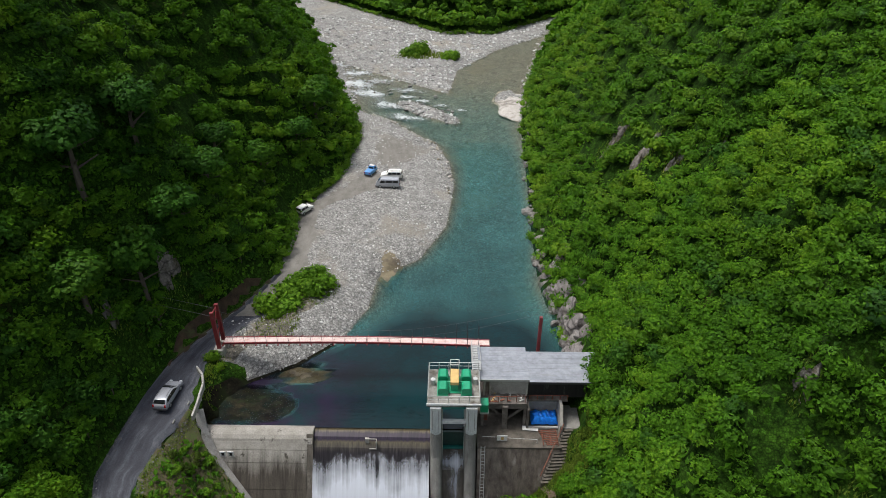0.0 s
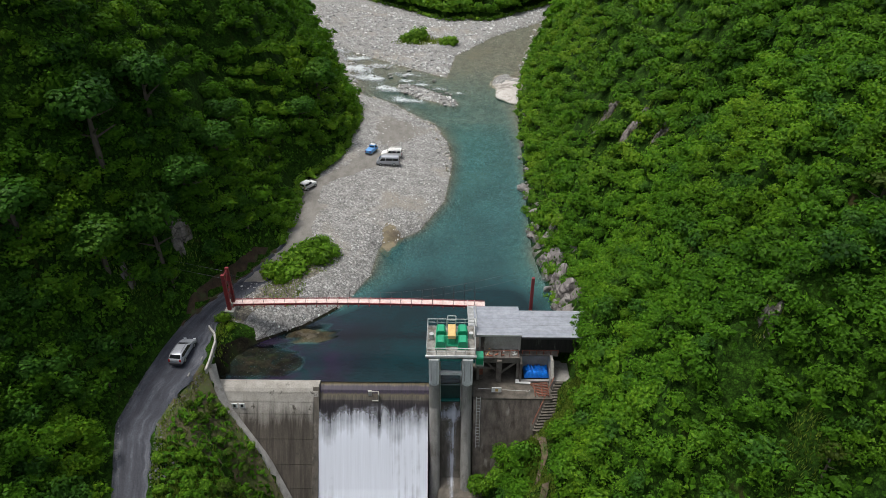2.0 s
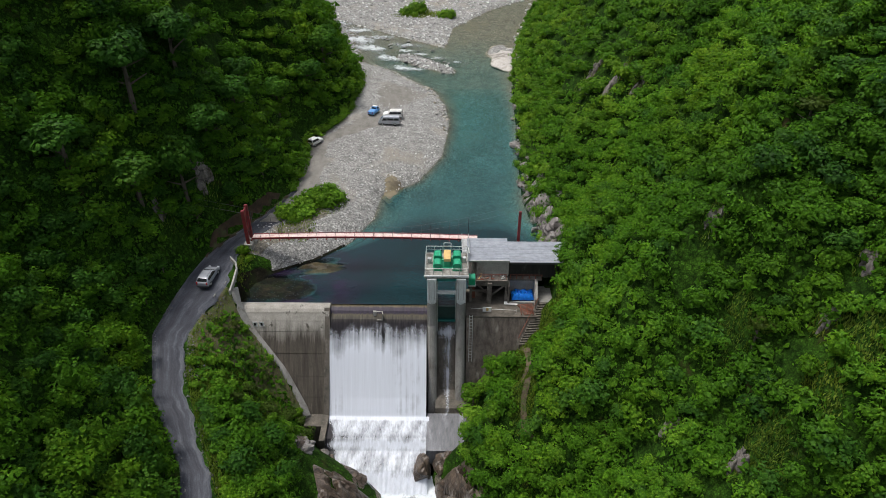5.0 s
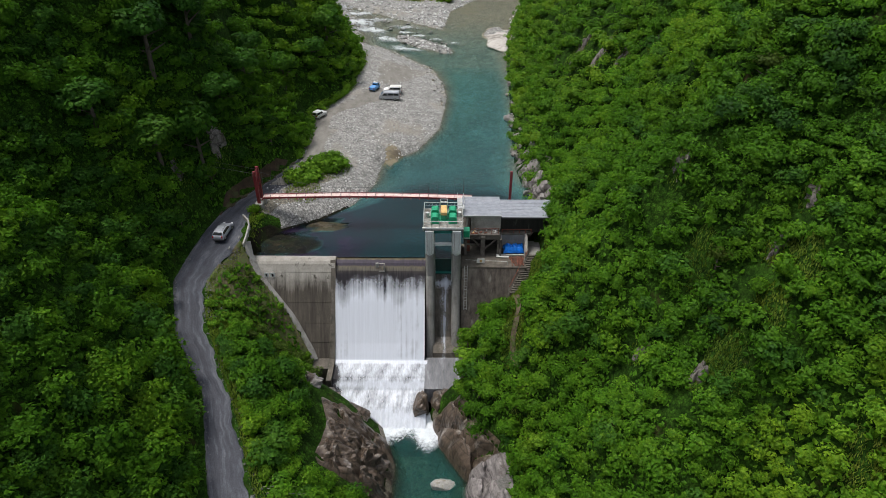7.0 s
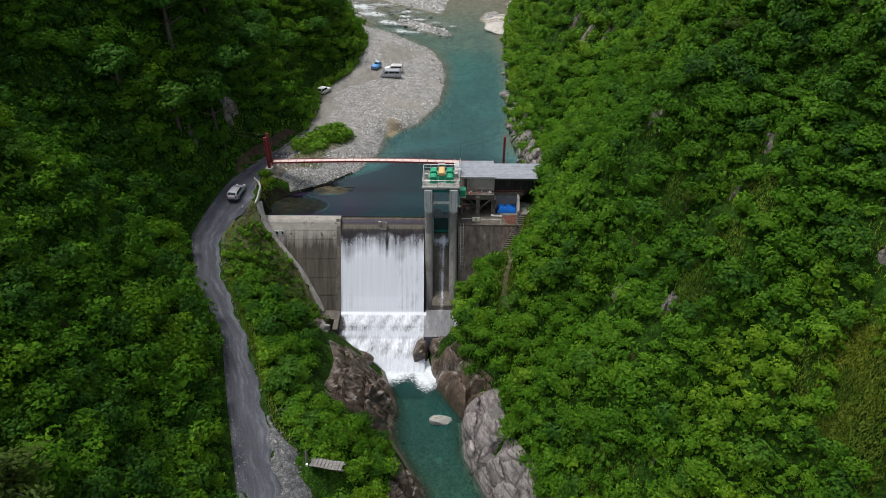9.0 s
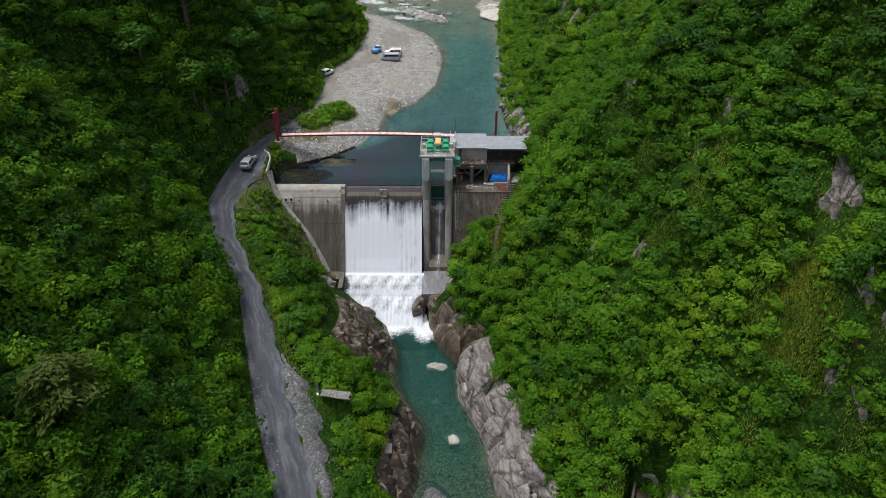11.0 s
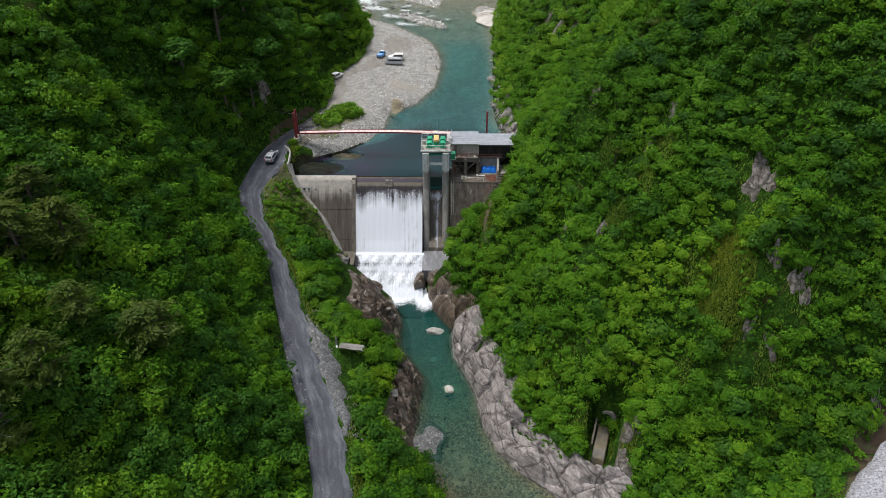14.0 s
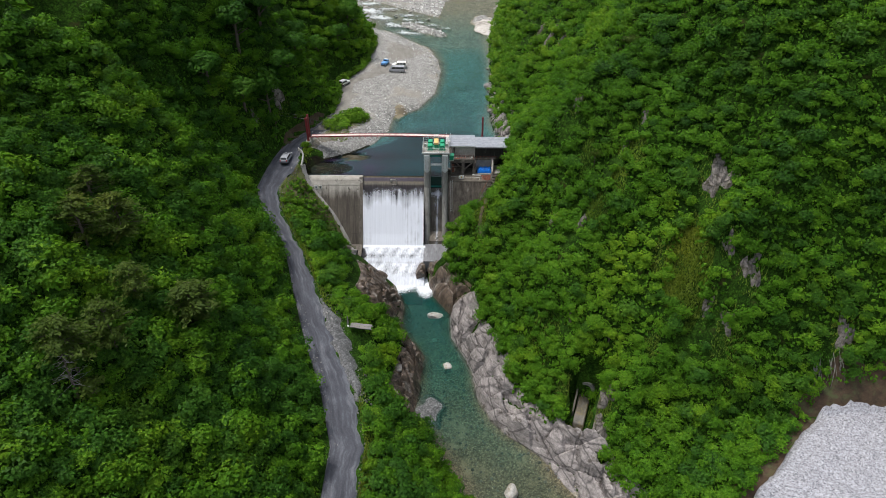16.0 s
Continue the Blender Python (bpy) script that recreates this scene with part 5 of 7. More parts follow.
PICKUP = [(-1.6, 0.4), (-1.62, 0.85), (0.25, 0.85), (0.3, 1.62), (0.42, 1.72), (1.05, 1.7), (1.5, 1.05), (1.66, 0.9), (1.66, 0.35)]
vehicle("pickup_truck", "small light-blue pickup with a sheeted load bed", (-16.6, 118.2), 68, 1.45, PICKUP,
        [[(0.45, 1.08), (0.5, 1.55), (1.0, 1.55), (1.3, 1.08)]], [((1.08, 1.64), (1.46, 1.1)), ((0.27, 1.0), (0.29, 1.5))], BLUEPAINT, (-1.0, 1.1),
        [("bed_cover", boxes((-1.6, -0.7, 0.86, 0.2, 0.7, 1.12)), BLUEPAINT), ("cab_roof", boxes((0.4, -0.52, 1.7, 1.02, 0.52, 1.76)), WHITEPAINT)])


# ---- rocks ----
def unit_ball(sub):
    bm = bmesh.new()
    bmesh.ops.create_icosphere(bm, subdivisions=sub, radius=1)
    v = np.array([x.co[:] for x in bm.verts])
    f = np.array([[x.index for x in p.verts] for p in bm.faces])
    bm.free()
    return v, f


BALLS = {k: unit_ball(k) for k in (1, 2, 3, 4, 5)}


def rock_shape(seed, sub, cuts=14, rough=0.06, size=(1, 1, 1)):
    """A broken block: a ball cut back by planes, then roughened."""
    r = np.random.RandomState(seed)
    v, f = BALLS[sub]
    n = r.normal(0, 1, (cuts, 3))
    n /= np.linalg.norm(n, axis=1)[:, None]
    d = r.uniform(0.5, 0.88, cuts)
    dot = np.maximum(v @ n.T, 1e-3)
    rad = np.minimum(1.0, (d / dot).min(1))
    p = v * rad[:, None]
    if sub >= 3:
        size = np.array(size)
        q = p * size
        bump = np.array([noise.fractal(Vector(a * 0.9 + seed * 7.1), 0.9, 2.1, 5) for a in q])
        crack = np.array([noise.noise(Vector((a[0] * 0.5 + seed, a[1] * 0.5, a[2] * 2.4))) for a in q])
        p = p * (1 + rough * bump + rough * 0.9 * np.round(crack * 3) / 3)[:, None]
        return p * size, f
    return p * np.array(size), f


def rock(name, seed, at, size, mat, label, group, sub=4, turn=(0, 0, 0), rough=0.08, cuts=14):
    v, f = rock_shape(seed, sub, cuts, rough, size)
    ob = new(name, mesh_of(name, v, f, mat))
    ob.matrix_world = pose(*at, *turn)
    return tagged(ob, label, "rock", group)


# brown outcrop left of the pool
for k, (at, size, turn) in enumerate((((-15.4, 32.2, -15.2), (2.8, 2.5, 3.2), (0, 12, 20)), ((-14.0, 26.0, -16.4), (4.3, 4.0, 4.2), (0, 20, 10)), ((-9.8, 22.4, -15.4), (4.6, 5.4, 5.2), (0, 24, -12)), ((-12.8, 30.2, -13.6), (3.2, 3.0, 3.0), (8, 14, 40)), ((-12.0, 17.5, -14.8), (3.8, 3.6, 4.2), (10, 15, 30)))):
    rock("rock_outcrop", 10 + k, at, size, BROWNROCK, "wet brown fractured rock outcrop beside the pool", "brown pool rocks", 5, turn, 0.12, 11)
for k, (at, size) in enumerate((((-2.3, 33.4, -14.9), (1.8, 1.9, 2.6)), ((0.7, 33.2, -14.6), (2.2, 1.9, 2.9)), ((3.4, 32.4, -14.0), (2.5, 2.4, 3.5)), ((3.6, 28.4, -16.0), (2.4, 2.5, 2.6)), ((5.2, 30.4, -14.2), (2.4, 2.2, 2.8)), ((5.9, 26.6, -14.6), (2.3, 2.6, 2.4)))):
    rock("rock_outcrop", 50 + k, at, size, (BROWNROCK, BROWNROCK, ROCK, BROWNROCK, BROWNROCK, BROWNROCK)[k], ("mossy brown boulder splashed by the cascade", "mossy brown boulder splashed by the cascade", "pale grey boulder below the sluice", "wet rock shelf with trickling water", "dark wet boulder on the bank", "dark wet boulder on the bank")[k], "cascade rocks", 4, (0, 10, 30 * k), 0.1)
# pale granite along the right bank: one broken ledge after another
def ledge(name, y0, y1, inner, outer, high, mat, label, seed, group):
    """A length of rock bank, from below the water up to the trees, broken into slabs."""
    ys = np.arange(y0, y1 + 0.01, 0.28)
    us = np.linspace(0, 1, 34)
    Y, U = np.meshgrid(ys, us, indexing="ij")
    X = inner(Y) + (outer(Y) - inner(Y)) * U
    G = np.maximum(ground_z(X, Y), WATER_Z(Y) - 1.2)
    Z = G + high * np.clip(U * 5, 0, 1) * np.clip((1.02 - U) * 3, 0, 1) * np.clip((Y - y0) / 0.7, 0, 1) * np.clip((y1 - Y) / 0.7, 0, 1)
    D = np.empty(X.shape)
    E = np.empty(X.shape)
    for idx in np.ndindex(X.shape):
        p = Vector((X[idx] * 0.34 + seed, Y[idx] * 0.3 + 0.22 * X[idx], 0.0))
        d, pts = noise.voronoi(p)
        cell = noise.cell(pts[0] * 3.7)
        D[idx] = cell * 1.1 + 0.7 * min(0.4, d[1] - d[0]) - 0.75 * math.exp(-(d[1] - d[0]) / 0.07)
        E[idx] = noise.fractal(Vector((X[idx] * 0.9, Y[idx] * 0.9, seed)), 0.8, 2.2, 5)
    fade = np.clip(U * 6, 0, 1) * np.clip((1 - U) * 5, 0, 1) * np.clip((Y - y0) / 1.2, 0, 1) * np.clip((y1 - Y) / 1.2, 0, 1)
    Z = Z + fade * (D * 1.1 + E * 0.35)
    X = X + fade * 0.35 * E
    return tagged(new(name, sheet(name, X, Y, Z, mat, False)), label, "rock", group)


cuts = [31, 22, 12.5, 3.5, -5, -13, -21, -29, -38, -47]
for k, (yb, ya) in enumerate(zip(cuts, cuts[1:])):
    ledge("granite_ledge", ya - 0.5, yb + 0.5, lambda y: WATER_R(y) - 0.9, lambda y: WATER_R(y) + np.interp(y, [-30, -14, -8, -3, 0, 20, 31], [8, 8, 8.6, 6.8, 6.0, 5.0, 4.2]), 1.4, GRANITE if k else BROWNROCK, "pale grey water-worn granite ledge along the bank" if k else "dark wet broken rock below the sluice", 3 + k, "granite ledges")
for k, (ya, yb) in enumerate(((-6.0, 0.5), (0, 6), (5.5, 11.5))):
    ledge("rock_rib", ya, yb, lambda y: WATER_L(y) - 4.0, lambda y: WATER_L(y) + 0.8, 1.6, BROWNROCK, "dark jagged rock rib at the water's edge", 23 + k, "dark river rocks")
for k, (ya, yb) in enumerate(((17, 22), (21.5, 25.5), (25, 28.5))):
    ledge("rock_buttress", ya, yb, lambda y: WATER_L(y) - 8.6, lambda y: WATER_L(y) + 0.1, 1.2, BROWNROCK, "wet brown fractured rock face beside the pool", 33 + k, "brown pool rocks")
ledge("shore_ledge", 57.5, 84, lambda y: WATER_R(y) - 0.8, lambda y: WATER_R(y) + 2.9 + np.sin(y * 0.7), 0.7, GRANITE, "pale broken rock shelf on the reservoir shore", 61, "shore ledges")
# broken blocks on the bank beside the cascade
r = random.Random(21)
for k in range(16):
    x, y = r.uniform(-19.5, -14.5), r.uniform(29.5, 37.5)
    q = r.uniform(0.5, 1.3)
    rock("bank_block", 400 + k, (x, y, float(ground_z(x, y)) + 0.1), (q, q * 0.8, q * 0.7), ROCK if k % 3 else BROWNROCK, "broken grey rock on the bank beside the cascade", "bank blocks", 3, (0, 12, 50 * k), 0.12)
# single boulders in the stream
for k, (at, size) in enumerate((((0.9, 21.3, -16.9), (1.9, 1.1, 1.0)), ((3.5, 7.6, -18.0), (1.0, 1.3, 0.9)), ((13.9, -18.6, -18.7), (2.1, 1.3, 1.2)), ((1.0, 15.0, -17.9), (0.8, 0.7, 0.4)))):
    rock("river_boulder", 110 + k, at, size, PALEROCK, "pale angular boulder standing in the green river", "river boulders", 3, (0, 8, 35 * k))
X, Y = np.meshgrid(np.linspace(-1, 1, 30), np.linspace(-1, 1, 30), indexing="ij")
structure("gravel_spit", sheet("gravel_spit", 0.1 + X * 2.7 + Y * 0.5 + 0.35 * np.sin(Y * 5), -2.4 + Y * 3.4 + 0.4 * np.sin(X * 4 + 1), -18.35 + 0.62 * np.where(X ** 2 + Y ** 2 < 1, 1 - X ** 2 - Y ** 2, 2.4 * (1 - X ** 2 - Y ** 2)) + 0.06 * np.sin(X * 6 + Y * 3) + 0.1 * np.sin(3 * X - 2 * Y), DRYTRACK), "small grey gravel spit in the gorge", "gravel")
# crags in the woods
CRAGS = [(46.8, 10.6, 3.3), (46.3, 0.6, 1.4), (50.0, -1.3, 2.2), (46.6, -5.4, 1.7), (43.6, -3.9, 1.1), (64.0, -7, 2.0), (28.8, 86.4, 2.8), (28.2, 99, 2.8), (31.7, 78.8, 1.8), (35.3, 74.0, 1.3), (27.3, 32.0, 1.1), (37.2, 22.8, 1.2), (33.8, 20.3, 1.1), (23.5, 21.8, 1.2), (26.9, 14.7, 1.2), (-37.5, 66.2, 2.2), (-40.6, 57.1, 1.6), (24.8, 3.5, 1.0), (29.6, -8.5, 2.2), (28.2, -12, 2.2), (24.0, -9.6, 1.6)]
U, V = np.meshgrid(np.linspace(-1, 1, 36), np.linspace(-1, 1, 36), indexing="ij")
for k, (x, y, s) in enumerate(CRAGS):
    CX, CY = x + U * s * 0.85, y + V * s * 0.8
    Q = np.hypot(U, V) + 0.22 * np.sin(3 * np.arctan2(V, U) + k) + 0.1 * np.sin(7 * np.arctan2(V, U) + 2 * k)
    mask = np.clip((0.92 - Q) * 2.6, 0, 1)
    rise = np.empty(U.shape)
    for idx in np.ndindex(U.shape):
        d, pts = noise.voronoi(Vector((CX[idx] * 0.95 + k, CY[idx] * 0.7 + 0.3 * CX[idx], 0.0)))
        rise[idx] = noise.cell(pts[0] * 3.7) * 0.8 - 0.45 * math.exp(-(d[1] - d[0]) / 0.08) + 0.45 * noise.fractal(Vector((CX[idx] * 1.6, CY[idx] * 1.6, k)), 0.8, 2.2, 4)
    CZ = ground_z(CX, CY) - 0.6 + mask * (1.0 + 0.12 * s + 0.75 * rise)
    tagged(new("crag", sheet("crag", CX, CY, CZ, CRAGROCK, False)), "pale weathered rock crag breaking through the foliage", "rock", "hillside crags")
# rocky right shore above the dam
r = random.Random(11)
for k in range(80):
    y = 60 + 100 * r.random() ** 1.8
    x = float(WATER_R(y)) + r.uniform(-1.1, 1.2) + 0.5 * math.sin(y * 0.4)
    s = 0.3 + 1.3 * r.random() ** 2
    rock("shore_rock", 200 + k % 12, (x, y, max(0.05, float(ground_z(x, y))) + 0.1), (s, s * 0.8, s * 0.7), ROCK, "grey angular rock on the reservoir shore", "shore rocks", 2, (0, 10, 40 * k))
for k in range(130):
    t = r.random()
    y = 112 + 44 * t
    x = float(WATER_L(y)) - abs(r.gauss(0, 1.1))
    s = 0.25 + 0.6 * r.random() ** 2
    rock("edge_boulder", 220 + k % 12, (x, y, max(-0.05, float(ground_z(x, y))) + 0.12), (s, s * 0.85, s * 0.65), PALEROCK, "pale boulder on the rim of the shingle bar", "edge boulders", 2, (0, 5, 33 * k))
for k in range(44):
    t = r.random()
    x, y = -36 + 36 * t + r.uniform(-5, 4), 196 - 36 * t + r.uniform(-7, 7)
    if float(WATER_L(y)) + 1 < x:
        s = r.uniform(0.4, 1.1)
        rock("rapid_boulder", 240 + k % 10, (x, y, max(0.0, float(ground_z(x, y))) + 0.1), (s, s * 0.8, s * 0.6), ROCK, "grey boulder standing in the rapids", "rapid boulders", 2, (0, 8, 37 * k))
# loose cobbles
rs = np.random.RandomState(3)
def scatter(name, n, xs, ys, lo, hi, label, floor=0.0, mat=None):
    ks = [rock_shape(300 + i, 1, 8) for i in range(6)]
    x, y = xs, ys
    z = ground_z(x, y) + 0.08
    ok = z > WATER_Z(np.maximum(y, 51)) - 0.15 if floor == 0 else z > -99
    x, y, z = x[ok], y[ok], z[ok]
    V, F, base = [], [], 0
    for i in range(len(x)):
        v, f = ks[i % 6]
        s = lo + (hi - lo) * rs.random_sample() ** 3
        a = rs.uniform(0, 6.28)
        c, sn = math.cos(a), math.sin(a)
        q = v * s @ np.array([[c, sn, 0], [-sn, c, 0], [0, 0, 0.7]])
        V.append(q + (x[i], y[i], z[i]))
        F.append(f + base)
        base += len(v)
    tagged(new(name, mesh_of(name, np.concatenate(V), np.concatenate(F), mat or COBBLE)), label, "cobbles", kind="stuff")


def cobble_material(name="cobbles", tone=1.0):
    m, nt, b = blank(name)
    geo = nt.nodes.new("ShaderNodeNewGeometry")
    c = ramp_of(nt, [(p, tuple(v * tone for v in c)) for p, c in ((0.0, (0.17, 0.17, 0.165)), (0.5, (0.35, 0.35, 0.34)), (1.0, (0.6, 0.6, 0.59)))])
    nt.links.new(geo.outputs["Random Per Island"], c.inputs[0])
    nt.links.new(mixed(nt, 1.0, c.outputs[0], curve_of(nt, noise_of(nt, geo.outputs["Position"], 9, 3), 0.3, 0.7, 0.8, 1.15), "MULTIPLY"), b.inputs["Base Color"])
    b.inputs["Roughness"].default_value = 0.85
    return m


COBBLE = cobble_material()
RUBBLE = cobble_material("dark_rubble", 0.27)
yy = rs.uniform(60, 156, 3800)
u = rs.random_sample(3800) ** 0.8
left = np.where(yy > 66, np.maximum(HILL_L(yy), ROAD_R(yy) - 4), ROAD_R(yy))
bx_ = left + (WATER_L(yy) + 0.6 - left) * u
off_track = (yy < 68) | (yy > 119) | (bx_ > HILL_L(yy) + 4.4 + np.clip((yy - 102) / 14, 0, 1) * 7)
scatter("bar_cobbles", 0, bx_[off_track], yy[off_track], 0.07, 0.3, "pale rounded cobbles strewn over the shingle bar")
yy = rs.uniform(150, 262, 7000)
xx = WATER_L(yy) + (WATER_R(yy) - WATER_L(yy)) * rs.random_sample(7000)
open_flat = (yy < 237 + 1.05 * np.maximum(np.abs(xx - 6) - 9, 0)) & (np.hypot((xx - 17.6) / 6.2, (yy - 167.5) / 12.5) > 1)
scatter("flat_cobbles", 0, xx[open_flat], yy[open_flat], 0.14, 0.85, "pale cobbles of the upper river flats")

yy = np.r_[rs.uniform(-35, 50, 800), rs.uniform(34, 49, 400), rs.uniform(-12, 8, 800)]
side = rs.random_sample(len(yy)) < 0.75
off = np.abs(rs.normal(0, np.where((yy > -12) & (yy < 8), 1.5, 0.8), len(yy)))
scatter("road_rubble", 0, np.where(side, ROAD_R(yy) + off - 0.15, HILL_L(yy) - 0.3 + off * 0.5), yy, 0.05, 0.22, "loose grey rubble along the road edges", 1, RUBBLE)
yy = rs.uniform(-45, 27, 1300)
scatter("river_stones", 0, WATER_L(yy) + (WATER_R(yy) - WATER_L(yy)) * rs.random_sample(1300), yy, 0.08, 0.42, "rounded stones lying on the bed of the clear river", 1, RUBBLE)

# ---- snow, tunnel, small works ----
def SNOWTOP(x):
    return np.minimum(-12.5, -12.8 + 0.93 * (x - 61.1)) + 0.25 * np.sin(x * 0.7) + 0.12 * np.sin(x * 2.3 + 1) * np.sin(x * 0.9) + 0.07 * np.sin(x * 5.3)


SX, U = np.meshgrid(np.arange(44, 108, 0.5), np.linspace(0, 1, 60) ** 1.4, indexing="ij")
SY = SNOWTOP(SX) + (-36 - 0.25 * (SX - 44) + 1.2 * np.sin(SX * 0.6) - SNOWTOP(SX)) * U
SZ = ground_z(SX, SY) + 1.5 * np.clip(U * 14, 0, 1) ** 0.6 * np.clip((1 - U) * 14, 0, 1) ** 0.6 - 0.1 + 0.22 * np.sin(SX * 0.9) * np.sin(SY * 1.1) + 0.1 * np.sin(SX * 2.3 + SY * 1.9)
tagged(new("snow_patch", sheet("snow_patch", SX, SY, SZ, SNOW)), "old speckled avalanche snow lying in the gully", "snow")
X, U = np.meshgrid(np.linspace(43, 90, 70), np.linspace(0, 1, 40), indexing="ij")
Y = np.minimum(-12.5, -12.8 + 0.93 * (X - 61.1)) + (3.6 + 0.8 * np.sin(X * 0.9)) - U * 22
structure("gully_soil", sheet("gully_soil", X, Y, ground_z(X, Y) + 0.12, SLIP), "bare brown gully soil round the snow", "soil")
Y, U = np.meshgrid(np.linspace(57, 80, 60), np.linspace(0, 1, 8), indexing="ij")
X = HILL_L(Y) - 0.2 - 1.7 * U * np.clip(np.sin(math.pi * (Y - 57) / 23) * 1.6, 0, 1) + 0.3 * np.sin(Y * 1.9) * (1 - U)
structure("soil_slip", sheet("soil_slip", X, Y, ground_z(X, Y) + 0.1 + 0.08 * np.sin(Y * 2.3) * U, SLIP), "reddish bare soil bank above the road", "soil")

portal = thing("tunnel_portal", "concrete tunnel mouth with a worn outfall chute", "tunnel", at=(27.5, -3.2, -13.0), rz=-19)
w, n = 1.15, 13
ringo = [(1.9 * math.cos(a), 1.5 + 1.75 * math.sin(a)) for a in np.linspace(0, math.pi, n)]
ringi = [(w * math.cos(a), 1.5 + w * math.sin(a)) for a in np.linspace(0, math.pi, n)]
part("arch_ring", prism([(1.9, -1.0)] + ringo + [(-1.9, -1.0), (-w, -1.0)] + ringi[::-1] + [(w, -1.0)], "y", 0, 3.0), PIERCONC, portal, "weathered arched headwall")
# black panel close behind the arch stands in for the dark bore
part("tunnel_end", boxes((-1.7, 0.35, -1, 1.7, 0.5, 2.9)), BLACK, portal, "black panel close inside the mouth standing for the tunnel's darkness")
part("chute_floor", prism([(4.5, 0.1), (0, 0.0), (-4.8, -1.0), (-6.4, -1.7), (-7.0, -2.6), (-7.0, -4.2), (4.5, -2.0)], "x", -1.15, 1.25), CHUTE, portal, "wet stained chute floor", bevel=0.22, segments=2)
part("chute_wall", prism([(0.2, 1.6), (-3.6, 0.4), (-4.6, -0.6), (-4.6, -2), (0.2, -1)], "x", -1.75, -1.4), DARKCONC, portal)
portal.matrix_world = portal.matrix_world @ Matrix.Diagonal((0.8, 0.9, 0.8, 1))
walkway = thing("plank_walkway", "grey weathered plank walkway over the bank", "walkway", at=(-13.4, 4.3, float(ground_z(-13.4, 4.3)) + 1.0), rz=-10)
for k in range(9):
    part("plank", boxes((k * 0.42, -0.6, 0.05 * math.sin(k), k * 0.42 + 0.36, 0.6, 0.06 + 0.05 * math.sin(k))), TIMBER, walkway)
for y in (-0.4, 0.4):
    part("beam", boxes((-0.1, y - 0.08, -0.22, 3.9, y + 0.08, -0.04)), TIMBER, walkway)
part("gate_board", prism([(-0.5, 0.0), (0.35, 0.0), (0.15, 1.9), (-0.1, 2.0)], "x", -0.5, -0.42), TIMBER, walkway, "pale upright board")
part("lamp", rods(((-0.2, -0.75, 0.2), (-0.2, -0.75, 0.5), 0.14), seg=10), WHITEPAINT, walkway)
slab = tagged(part("rock_slab_deck", boxes((-6.6, 1.4, -12.6, -4.6, 3.0, -12.4)), TIMBER), "grey board platform resting on the river rock", "platform")
slab.location.z = -0.2
rail = thing("guard_rail", "pale concrete guard parapet with posts beside the road", "guard rail")
gp = [(-31.7, 56.5), (-30.6, 55.2), (-30.0, 53.6), (-29.8, 51.8), (-29.6, 50.0), (-29.5, 48.2)]
for (xa, ya), (xb, yb) in zip(gp, gp[1:]):
    part("post", boxes((xa - 0.08, ya - 0.08, 2.7, xa + 0.08, ya + 0.08, 3.95)), STEEL, rail)
    a = math.atan2(yb - ya, xb - xa)
    p = part("panel", boxes((-0.02, -0.13, -0.75, math.hypot(xb - xa, yb - ya) - 0.03, 0.13, 0.0)), CONCRETE, rail, bevel=0.03)
    p.location, p.rotation_euler = (xa, ya, 3.85), (0, 0, a)
for at, h in (((-30.9, 50.8), 0.35), ((-31.6, 47.9), 0.3)):
    tagged(part("kerb_stone", boxes((at[0] - 0.07, at[1] - 0.3, 3.1, at[0] + 0.07, at[1] + 0.3, 3.0 + h)), PIERCONC), "short pale kerb stone on the road edge", "kerb stone", "kerb stones")


